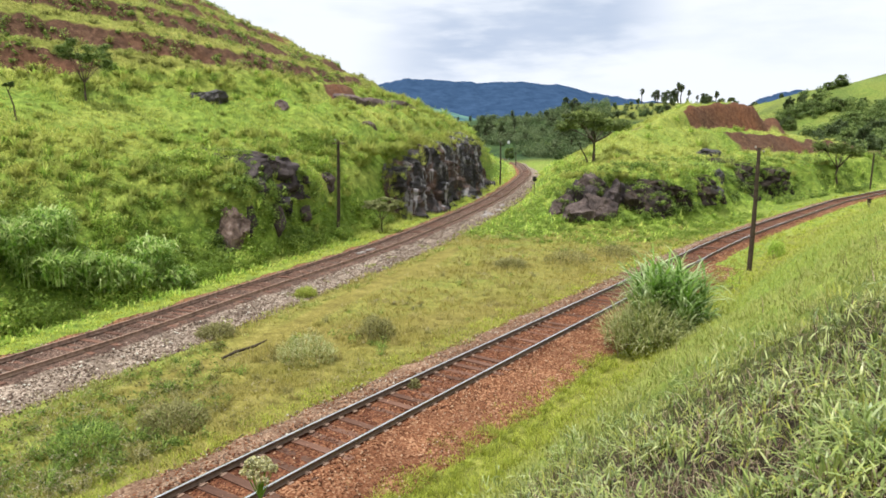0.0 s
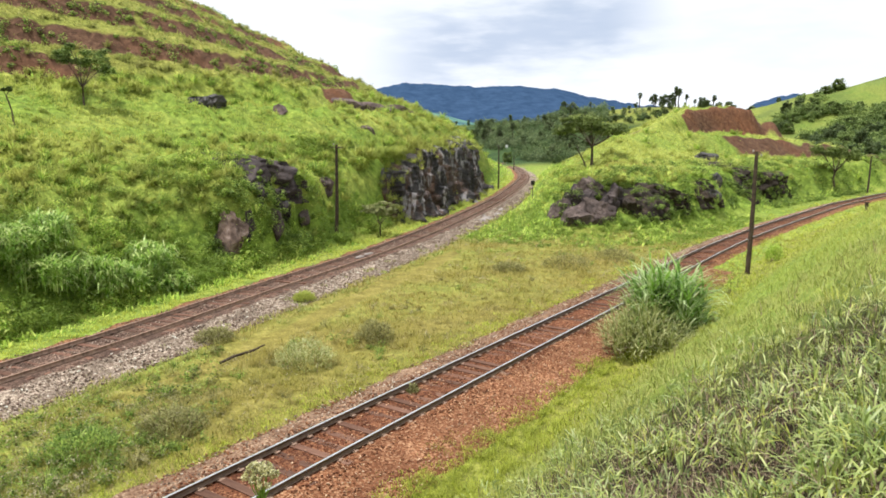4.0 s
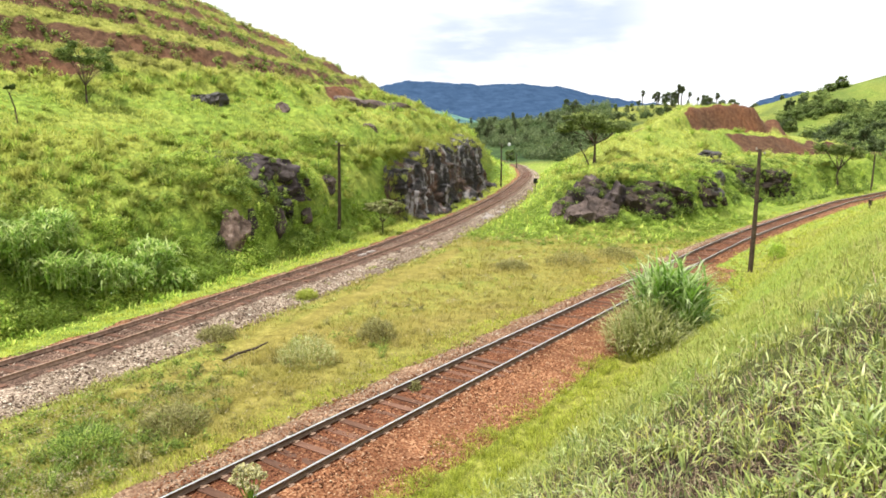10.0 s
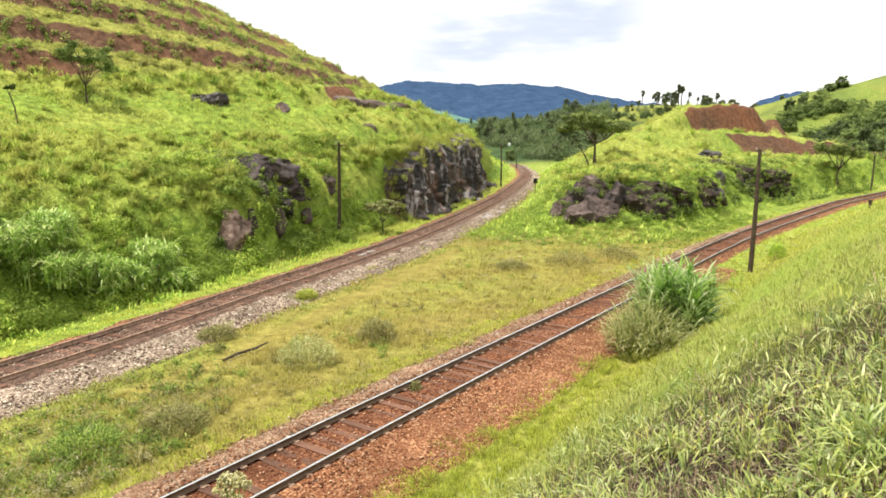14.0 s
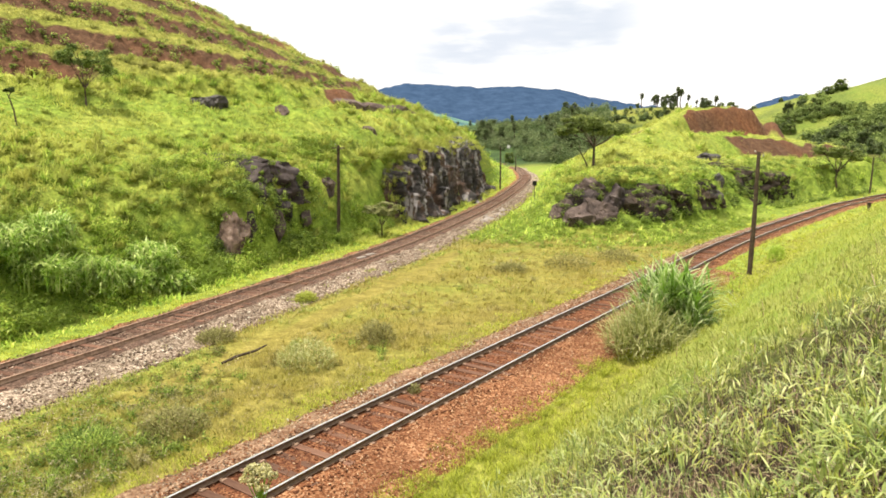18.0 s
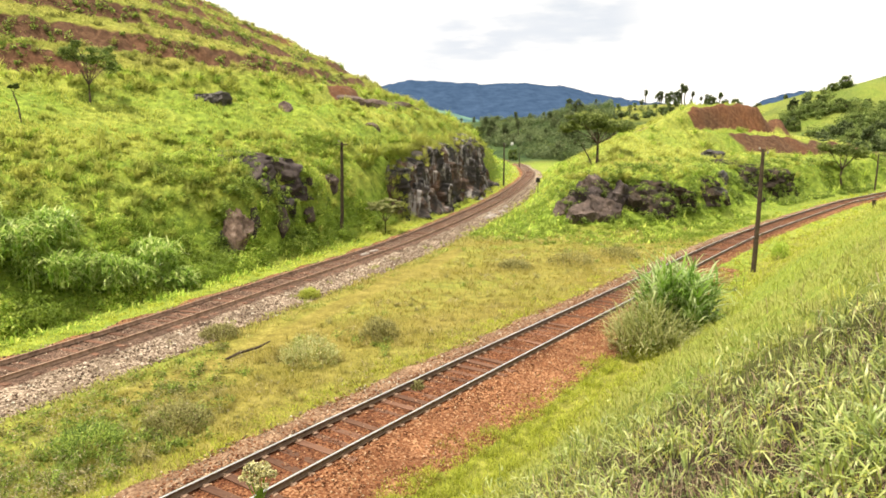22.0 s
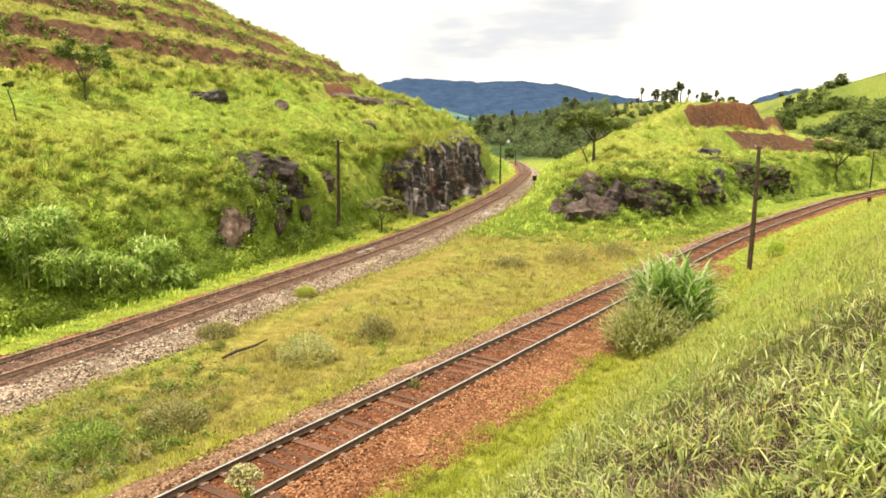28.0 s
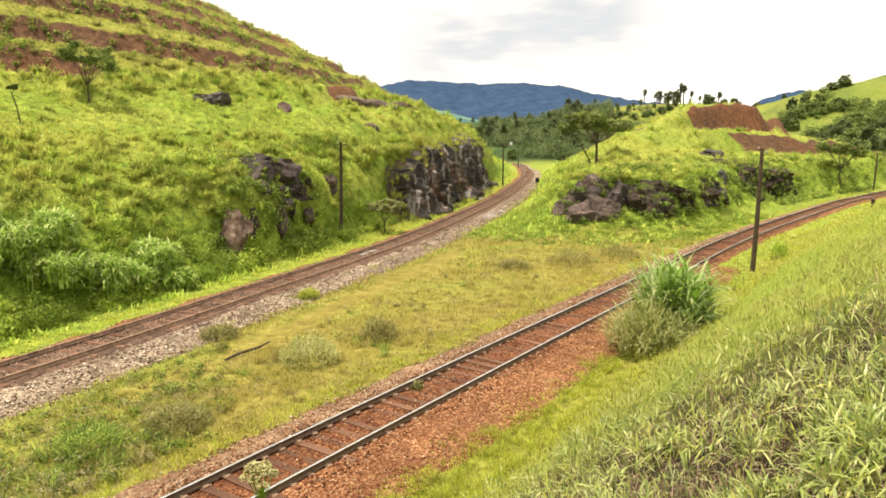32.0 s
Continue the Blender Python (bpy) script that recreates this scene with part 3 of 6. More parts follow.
    bank = rise(dr, (4.3, 0), (5.6, 0.7), (12.2, 5.9), (14, 6.35), (18, 7.0), (30, 9.0), (60, 14), (200, 30)) * (1 - 0.22 * ease(y, 28, 62))
    bank = np.where(dn < 0, bank, 0)
    # hills and ridges further off
    bell = lambda cx, cy, sx, sy, h: h * np.exp(-(((x - cx) / sx) ** 2 + ((y - cy) / sy) ** 2) / 2)
    away = (np.maximum(bell(116, 382, 60, 55, 26), rise(x, (80, 0), (112, 9), (146, 21), (181, 32), (210, 38), (330, 62), (600, 50)) * np.exp(-((y - 330) / 70) ** 2 / 2)) + bell(60, 520, 110, 60, 15) + bell(-130, 560, 120, 70, 12)
            + bell(760, 640, 140, 110, 70) + bell(20, 1250, 110, 140, 14) + bell(-500, 700, 200, 150, 60) + bell(560, -300, 130, 130, 60))
    away = away + ease(np.hypot(x, y), 700, 4000) * (22 + 14 * rough(x, y, 900, 5))
    z = -0.42 + hill + knoll + bank + away
    z = z + (0.30 * soil_l + 0.08 * soil_k) * rough(x, y, 2.2, 21)
    smooth = ease(hill, 7.6, 8.8) * (1 - ease(hill, 11.0, 12.2)) * (1 - w)
    hump = np.abs(rough(x, y, 7.0, 12)) + 0.55 * np.abs(rough(x, y, 2.9, 2)) - 0.45
    lump = 0.10 + 0.75 * ease(hill, 2, 5) * (1 - 0.75 * smooth) * (1 - 0.7 * ease(hill, 15, 19)) + 0.42 * ease(knoll, 1.5, 4)
    z = z + clear * (lump * hump + 0.10 * rough(x, y, 2.3, 2)) + ease(np.hypot(x, y), 180, 320) * 2.0 * rough(x, y, 60, 7)
    bare = 0.55 * np.where(between, 1, 0) * ease(knoll, 8.5, 10.0) * (1 - cut) * ease(rough(x, y, 8, 11), -0.1, 0.5)
    soil_k = np.maximum(soil_k, bare)
    soil_k = np.maximum(soil_k, 1 - ease(np.hypot(x - 84, (y - 137) * 1.6), 6, 9))
    soil = np.maximum(soil_l, soil_k) * ease(broken, -1.2, -0.6)
    soil = np.maximum(soil, 1 - ease(np.hypot((x + 12.6) * 1.3, (y - 87) * 0.62) + 0.5 * rough(x, y, 3, 7), 2.2, 3.2))
    flat = (1 - ease(hill + knoll + bank, 0.3, 1.2)) * np.where(between & (y < 120), 1, 0)
    dry = flat * (1 - 0.9 * ease(y + 5 * rough(x, y, 9, 10) + 2.5 * rough(x, y, 2.5, 4), 50, 66)) * (0.80 + 0.35 * rough(x, y, 9, 6)) * (1 - 0.8 * ease(-x - 0.25 * y, 1.0, 5.5))
    dry = np.maximum(dry, np.where(dn < 0, 0.55 * ease(dr, 3.0, 3.8) * (1 - ease(dr, 5.4, 6.4)), 0))
    dry = np.maximum(dry, np.where(df > 0, 0.5 * ease(hill, 13.5, 16), 0))
    dry = np.maximum(dry, 0.45 * np.exp(-(((x - 110) / 45) ** 2 + ((y - 375) / 50) ** 2) / 2))
    mud = np.exp(-((df + 5.3 + 0.5 * wob) / 0.9) ** 2) * ease(y, 19, 23) * (1 - ease(y, 50, 58))
    dry = np.maximum(dry, 1.4 * mud)
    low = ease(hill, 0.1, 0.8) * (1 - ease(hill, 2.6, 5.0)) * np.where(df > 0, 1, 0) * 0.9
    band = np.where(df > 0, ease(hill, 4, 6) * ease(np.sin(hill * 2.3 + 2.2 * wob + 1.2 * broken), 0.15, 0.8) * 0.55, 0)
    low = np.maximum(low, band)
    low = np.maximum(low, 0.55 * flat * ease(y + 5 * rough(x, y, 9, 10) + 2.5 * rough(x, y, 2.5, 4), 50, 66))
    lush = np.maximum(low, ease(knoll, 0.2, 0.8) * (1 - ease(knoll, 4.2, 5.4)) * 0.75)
    wood = ease(np.hypot(x, y - 40), 190, 270) * ease(rough(x, y, 140, 1), -0.5, 0.15)
    wood = np.maximum(wood, ease(y, 225, 250) * (1 - ease(x - 0.20 * y, 0, 25)) * (1 - ease(y, 620, 700)) * ease(x, -60, -20))
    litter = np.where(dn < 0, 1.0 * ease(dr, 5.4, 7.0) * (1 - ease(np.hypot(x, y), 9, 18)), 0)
    east = ease(x, 112, 128) * (1 - ease(y, 400, 430))
    wood = wood * (1 - east) + east * (0.30 + 0.25 * ease(rough(x, y, 20, 5), -0.3, 0.6))
    wood = np.where((np.hypot(x - 118, (y - 385) * 0.8) < 55) & (z > 17), 0.15, wood)
    return z, np.clip(soil, 0, 1), np.clip(lush, 0, 1), np.clip(dry, 0, 1), np.clip(wood, 0, 1), np.clip(litter, 0, 1)


def ground_z(x, y):
    return float(land(np.array([x]), np.array([y]))[0][0])


def make_ground():
    """One sheet, finer towards the place where the camera stands and ahead of it."""
    front = np.linspace(-46, 46, 470)
    rest = np.linspace(46, 314, 74)[1:-1]
    az = np.radians(np.concatenate([front, rest]))
    rad = np.concatenate([[0.02], np.geomspace(1.2, 30, 110), np.geomspace(30, 150, 250)[1:], np.geomspace(150, 4600, 110)[1:]])
    a, r = np.meshgrid(az, rad, indexing="ij")
    x, y = 0.4 + np.sin(a) * r, np.cos(a) * r - 0.5
    cover = land(x.ravel(), y.ravel())
    v = np.stack([x.ravel(), y.ravel(), cover[0]], 1)
    nu, nv = x.shape
    i = np.vstack([np.arange(nu * nv).reshape(nu, nv), np.arange(nv)[None]])
    p, q, s, t = i[:-1, :-1].ravel(), i[:-1, 1:].ravel(), i[1:, 1:].ravel(), i[1:, :-1].ravel()
    me = raw_mesh("ground", v, np.concatenate([np.stack([p, q, s], 1), np.stack([p, s, t], 1)]))
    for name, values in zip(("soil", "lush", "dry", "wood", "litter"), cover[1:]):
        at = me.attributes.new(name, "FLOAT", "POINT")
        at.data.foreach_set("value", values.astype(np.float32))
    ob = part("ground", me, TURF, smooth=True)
    return tagged(ob, "green grassy hills and cuttings with bare red earth terraces", "ground", kind="structure")


make_ground()


def make_mountain(name, x0, x1, y, top, foot, label, seed, mat=None, swing=1.0):
    """A far ridge: a long uneven slope that rises to a skyline."""
    nu, nv = 240, 24
    xs = np.linspace(x0, x1, nu)[:, None] * np.ones(nv)
    h = np.linspace(0, 1, nv)[None] * np.ones((nu, 1))
    crest = top((xs - x0) / (x1 - x0)) + swing * (9 * rough(xs, xs * 0 + seed, 260, seed) + 6 * rough(xs, xs * 0 + seed, 70, seed + 3) + 2 * rough(xs, xs * 0 + seed, 19, seed + 5))
    z = foot + (crest - foot) * h
    ys = y + 900 * (h - 1) + 90 * rough(xs, z * 3, 420, seed + 2) * (1 - h)
    back = np.stack([xs[:, -1], ys[:, -1] + 900, np.full(nu, foot)], 1)
    v = np.concatenate([np.stack([xs, ys, z], 2), back[:, None]], 1).reshape(-1, 3)
    ob = part(name, raw_mesh(name, v, grid_tris(nu, nv + 1)[:, ::-1]), mat or HAZED_FOREST, smooth=True)
    return tagged(ob, label, "mountain", kind="structure")


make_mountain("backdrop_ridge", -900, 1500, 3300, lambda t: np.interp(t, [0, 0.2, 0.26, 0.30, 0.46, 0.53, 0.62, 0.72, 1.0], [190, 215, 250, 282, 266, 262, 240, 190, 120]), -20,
              "long forested mountain ridge far away, blue haze in its colour", 4)
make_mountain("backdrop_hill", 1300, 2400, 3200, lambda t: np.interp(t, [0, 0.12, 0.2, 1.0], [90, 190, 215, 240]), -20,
              "dim hill far behind the woods, blue haze in its colour", 9)

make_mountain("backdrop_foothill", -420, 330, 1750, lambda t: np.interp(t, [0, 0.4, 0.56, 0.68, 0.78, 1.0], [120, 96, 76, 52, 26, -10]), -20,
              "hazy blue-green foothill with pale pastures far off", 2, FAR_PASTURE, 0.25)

# ---- tracks ----
GAUGE = 1.67


def frames_along(line, step, y0, y1):
    """Points, directions and left normals along a track between two values of y."""
    p = spline(line, step)
    d = np.gradient(p, axis=0)
    d /= np.linalg.norm(d, axis=1)[:, None]
    keep = (p[:, 1] > y0) & (p[:, 1] < y1)
    return p[keep], d[keep], np.stack([-d[:, 1], d[:, 0]], 1)[keep]


def make_rail(track, knots, side, y0, y1, head, label, web=None):
    p, d, n = frames_along(knots, 1.0, y0, y1)
    base = p + n * side * GAUGE / 2
    prof = [(-0.065, -0.165), (0.065, -0.165), (0.065, -0.152), (0.012, -0.135), (0.010, -0.048), (0.036, -0.036), (0.037, -0.010), (0.028, 0.0),
            (-0.028, 0.0), (-0.037, -0.010), (-0.036, -0.036), (-0.010, -0.048), (-0.012, -0.135), (-0.065, -0.152)]
    k = len(prof)
    v = np.stack([np.stack([base[:, 0] + n[:, 0] * o, base[:, 1] + n[:, 1] * o, np.full(len(base), h)], 1) for o, h in prof], 1).reshape(-1, 3)
    t, mats = [], []
    i = np.arange(len(base) - 1) * k
    for j in range(k):
        a, b = i + j, i + (j + 1) % k
        t += [np.stack([a, b, b + k], 1), np.stack([a, b + k, a + k], 1)]
        mats += [np.full(2 * len(i), 1 if j in (6, 7, 8) else 0)]
    # order of mats follows the order of t
    me = raw_mesh("rail", v, np.concatenate(t))
    me.polygons.foreach_set("material_index", np.concatenate(mats).astype(np.int32))
    part("rail", me, [web or RAIL, head], track, label)


def make_bed(track, name, knots, y0, y1, rows, mat, label):
    """A strip along the track; rows of offset to the left and height make its section."""
    p, d, n = frames_along(knots, 0.5, y0, y1)
    cols = []
    for j, (o, h) in enumerate(rows):
        wob = (0.14 if abs(o) < 2.2 else 0.30) * (rough(p[:, 0] + 7 * j, p[:, 1], 3.2, j) + 0.6 * rough(p[:, 0], p[:, 1], 0.9, j + 2)) if abs(o) > 1.1 else 0.0
        hz = h + (0.03 * rough(p[:, 0], p[:, 1] + 5 * j, 1.4, j + 4) if h > -0.45 else 0)
        oo = o + wob
        cols.append(np.stack([p[:, 0] + n[:, 0] * oo, p[:, 1] + n[:, 1] * oo, hz + np.zeros(len(p))], 1))
    v = np.stack(cols, 1).reshape(-1, 3)
    return part(name, raw_mesh(name, v, grid_tris(len(p), len(rows))[:, ::-1]), mat, track, label)


def scatter_stones(track, knots, y0, y1, section, bands, mat, label, seed):
    """Loose stones on the ballast: section gives offset and height, bands the offsets, count and sizes."""
    rng = np.random.default_rng(seed)
    p, d, n = frames_along(knots, 0.25, y0, y1)
    c, s = [], []
    so, sh = np.array(sorted(section)).T
    for o0, o1, count, s0, s1 in bands:
        i = rng.integers(0, len(p), count)
        o = rng.uniform(o0, o1, count)
        along = rng.uniform(-0.25, 0.25, count)
        c.append(np.stack([p[i, 0] + n[i, 0] * o + d[i, 0] * along, p[i, 1] + n[i, 1] * o + d[i, 1] * along, np.interp(o, so, sh) + rng.uniform(-0.005, 0.03, count)], 1))
        s.append(rng.uniform(s0, s1, count))
    ob = part("ballast_stone", raw_mesh("ballast_stone", *stones(np.concatenate(c), np.concatenate(s), rng)), mat, track, label)
    return tagged(ob, kind="stuff")


def make_sleepers(track, knots, y0, y1, spacing, drop, limit):
    p, d, n = frames_along(knots, spacing, y0, y1)
    shapes = []
    for k in range(4):
        bm = bmesh.new()
        box(bm, (2.55, 0.24, 0.16), None, 0.018)
        for v in bm.verts:
            v.co += Vector((RNG.normal(0, 0.02), RNG.normal(0, 0.008), RNG.normal(0, 0.006)))
        me = bpy.data.meshes.new("sleeper")
        bm.to_mesh(me)
        bm.free()
        me.materials.append(SLEEPER)
        shapes.append(me)
    for k, (a, b) in enumerate(zip(p[:limit], d[:limit])):
        ob = part("sleeper", shapes[k % 4], SLEEPER, track)
        ob.matrix_basis = pose(a[0], a[1], -0.165 - 0.08 - drop - RNG.normal(0, 0.022), RNG.normal(0, 0.6), 0, math.degrees(math.atan2(b[1], b[0])) - 90 + RNG.normal(0, 1.5))


def make_plates(track, knots, y0, y1, spacing, limit):
    """Spikes and tie plates under both rails, a few centimetres proud of the sleepers."""
    p, d, n = frames_along(knots, spacing, y0, y1)
    bm = bmesh.new()
    box(bm, (0.30, 0.17, 0.022))
    for sx, sy in ((-0.09, 0.05), (0.09, -0.05)):
        box(bm, (0.035, 0.035, 0.05), Matrix.Translation((sx, sy, 0.025)))
    me = bpy.data.meshes.new("tie_plate")
    bm.to_mesh(me)
    bm.free()
    me.materials.append(RUST)
    for a, b, c in zip(p[:limit], d[:limit], n[:limit]):
        for s in (-1, 1):
            ob = part("tie_plate", me, RUST, track)
            ob.matrix_basis = pose(a[0] + c[0] * s * GAUGE / 2, a[1] + c[1] * s * GAUGE / 2, -0.178, 0, 0, math.degrees(math.atan2(b[1], b[0])) - 90)


NEAR_SECTION = [(-3.3, -0.38), (-2.6, -0.375), (-1.9, -0.30), (-1.42, -0.208), (-0.95, -0.19), (-0.78, -0.235), (0, -0.228), (0.78, -0.235), (0.95, -0.19), (1.4, -0.205), (1.8, -0.27), (2.35, -0.385)]
FAR_SECTION = [(-3.4, -0.40), (-2.4, -0.36), (-1.8, -0.29), (-1.3, -0.235), (-0.98, -0.175), (-0.78, -0.215), (0, -0.205), (0.78, -0.215), (0.98, -0.175), (1.35, -0.25), (1.8, -0.33), (2.25, -0.37)]


def make_near_track():
    t = empty("railway_track", Matrix(), "broad-gauge railway track on rusty red ballast beside the cutting", "railway track", kind="structure")
    make_bed(t, "ballast_bed", NEAR_KNOTS, -60, 150, [(1.40, -0.60), (1.12, -0.215), (0.98, -0.195), (0.78, -0.235), (0, -0.228), (-0.78, -0.235), (-0.98, -0.195), (-1.12, -0.215), (-1.4, -0.60)], BED_RED, "dark rust-red crushed stone")
    make_bed(t, "ballast_shoulder", NEAR_KNOTS, -60, 150, [(2.75, -0.75), (2.35, -0.385), (1.8, -0.27), (1.4, -0.205), (0.95, -0.19)], BED_PINK, "pinkish brown gravel shoulder")
    make_bed(t, "ballast_shoulder", NEAR_KNOTS, -60, 46, [(-0.95, -0.19), (-1.42, -0.208), (-1.9, -0.30), (-2.6, -0.375), (-3.3, -0.38), (-3.75, -0.75)], BED_SHOULDER, "reddish gravel and earth path")
    make_bed(t, "ballast_shoulder", NEAR_KNOTS, 45.5, 150, [(-0.95, -0.20), (-1.30, -0.23), (-1.55, -0.36), (-1.9, -0.75)], BED_SHOULDER, "narrow reddish gravel edge")
    make_sleepers(t, NEAR_KNOTS, 6, 150, 0.60, 0.046, 260)
    make_plates(t, NEAR_KNOTS, 8, 40, 0.60, 70)
    for side in (1, -1):
        make_rail(t, NEAR_KNOTS, side, -60, 150, HEAD_BRIGHT, "rusty steel rail with a polished head")
    scatter_stones(t, NEAR_KNOTS, 8, 75, NEAR_SECTION, [(-0.78, 0.78, 8500, 0.04, 0.085), (0.9, 1.5, 3200, 0.04, 0.10), (-1.5, -0.9, 2600, 0.04, 0.10)], STONE_RED, "loose rust-red ballast stones", 21)
    scatter_stones(t, NEAR_KNOTS, 8, 46, NEAR_SECTION, [(-3.5, -1.0, 11000, 0.03, 0.08), (1.0, 2.5, 4500, 0.03, 0.09), (-0.78, 0.78, 500, 0.04, 0.08)], STONE_PATH, "small reddish and pale stones of the path", 24)
    scatter_stones(t, NEAR_KNOTS, 8, 60, NEAR_SECTION, [(1.15, 2.55, 4200, 0.03, 0.085), (-3.3, -1.5, 500, 0.03, 0.07), (-0.78, 0.78, 350, 0.03, 0.06)], STONE_GREY, "pale stones of the shoulder", 25)
    return t


def make_far_track():
    t = empty("railway_track", Matrix(), "broad-gauge railway track on pale grey ballast below the rocky hill", "railway track", kind="structure")
    make_bed(t, "ballast_bed", FAR_KNOTS, -60, 330, [(1.85, -0.60), (1.5, -0.225), (0.98, -0.175), (0.78, -0.215), (0, -0.205), (-0.78, -0.215), (-0.98, -0.175), (-1.4, -0.23), (-1.8, -0.60)], BED_BROWN, "brown crushed stone between the rails")
    make_bed(t, "ballast_shoulder", FAR_KNOTS, -60, 330, [(2.6, -0.75), (2.25, -0.37), (1.8, -0.33), (1.35, -0.25)], BED_SHOULDER, "reddish gravel shoulder")
    make_bed(t, "ballast_shoulder", FAR_KNOTS, -60, 330, [(-1.3, -0.235), (-1.8, -0.29), (-2.4, -0.36), (-3.4, -0.40), (-3.9, -0.8)], BED_GREY, "pale grey and white crushed stone shoulder")
    make_sleepers(t, FAR_KNOTS, 10, 190, 0.60, 0.036, 290)
    for side in (1, -1):
        make_rail(t, FAR_KNOTS, side, -60, 330, RUST, "rusty brown steel rail", RUST)
    scatter_stones(t, FAR_KNOTS, 14, 140, FAR_SECTION, [(-3.7, -1.5, 10500, 0.05, 0.13), (-2.0, -1.2, 1200, 0.05, 0.12), (-0.78, 0.78, 700, 0.05, 0.10)], STONE_GREY, "pale crushed stones", 22)
    scatter_stones(t, FAR_KNOTS, 14, 120, FAR_SECTION, [(0.9, 2.3, 4500, 0.05, 0.10), (-3.7, -1.5, 6500, 0.05, 0.13), (-0.78, 0.78, 7000, 0.05, 0.10)], STONE_BROWN, "brown crushed stones", 23)
    return t


make_near_track()
make_far_track()

# ---- poles, posts and signs along the line ----


def telegraph_pole(x, y, height, lean, label, arms=True, beam=False):
    t = empty("telegraph_pole", pose(x, y, ground_z(x, y) - 0.02), label, "pole", "telegraph poles along the railway")
    bm = bmesh.new()
    top = Vector((math.sin(radians(lean)) * height, 0, height))
    tube(bm, [Vector((0, 0, -0.6))] + [top * f + Vector((0.03 * math.sin(5 * f), 0.02 * math.sin(7 * f), 0)) for f in (0.03, 0.2, 0.4, 0.6, 0.8, 1.0)],
         [0.16, 0.155, 0.15, 0.14, 0.13, 0.12, 0.105], 9)
    part("shaft", bm, POLE_WOOD, t)
    if beam:
        bm = bmesh.new()
        box(bm, (1.0, 0.09, 0.09), Matrix.Translation(top + Vector((0, -0.13, -0.22))), 0.012)
        part("crossarm", bm, POLE_WOOD, t)
    if arms:
        for k, h in enumerate((0.12, 0.38)):
            bm = bmesh.new()
            s = 1 if k else -1
            tube(bm, [top + Vector((0.08 * s, 0, -h)), top + Vector((0.24 * s, 0, -h)), top + Vector((0.26 * s, 0, -h + 0.12))], [0.014, 0.014, 0.014], 6)
            b = part("bracket", bm, IRON, t)
            bm = bmesh.new()
            q = top + Vector((0.26 * s, 0, -h + 0.10))
            tube(bm, [q, q + Vector((0, 0, 0.05)), q + Vector((0, 0, 0.10)), q + Vector((0, 0, 0.14))], [0.05, 0.055, 0.04, 0.02], 8)
            part("insulator", bm, GLASSY, b)
    return t


telegraph_pole(19.55, 43.5, 7.75, 0.9, "tall dark weathered wooden telegraph pole below the grassy bank")
telegraph_pole(-8.5, 56.3, 7.45, 1.6, "slender dark wooden telegraph pole with a short crossarm", True, True)
telegraph_pole(10.3, 124.0, 7.6, 0.2, "dark wooden telegraph pole by the end of the rock cutting")
telegraph_pole(21.5, 205.0, 4.2, 0, "short dark pole on the outside of the far bend", False)
telegraph_pole(71.0, 115.5, 6.0, 1.5, "thin dark pole where the near track bends away", False)


def board_signal(x, y, base, top, half, board, label):
    t = empty("trackside_signal", pose(x, y, base), label, "signal")
    bm = bmesh.new()
    tube(bm, [(0, 0, -0.3), (0, 0, top)], [0.05, 0.045], 8)
    part("post", bm, IRON, t)
    bm = bmesh.new()
    box(bm, (half * 2, 0.06, half * 2.3), Matrix.Translation((0, -0.06, top)), 0.015)
    p = part("board", bm, board, t)
    bm = bmesh.new()
    tube(bm, [(0, -0.09, top), (0, -0.22, top)], [0.09, 0.10], 10)
    part("hood", bm, board, p)
    return t


board_signal(13.5, 102.0, ground_z(13.5, 102.0), 2.4, 0.29, BLACK, "black square signal board on a thin post beside the far track")
board_signal(26.6, 282.0, ground_z(26.6, 282.0), 5.5, 0.5, WHITE, "small white board on a post at the far bend")


def marker_post(x, y, h, label):
    t = empty("marker_post", pose(x, y, ground_z(x, y) - 0.03), label, "post")
    bm = bmesh.new()
    box(bm, (0.30, 0.22, h), Matrix.Translation((0, 0, h / 2 - 0.15)), 0.03)
    part("post", bm, POLE_WOOD, t)
    bm = bmesh.new()
    box(bm, (0.36, 0.28, 0.12), Matrix.Translation((0, 0, h - 0.12)), 0.03)
    part("cap", bm, IRON, t)
    return t


marker_post(47.4, 77.0, 1.5, "dark stubby marker post in the bank grass")

# ---- rocks ----


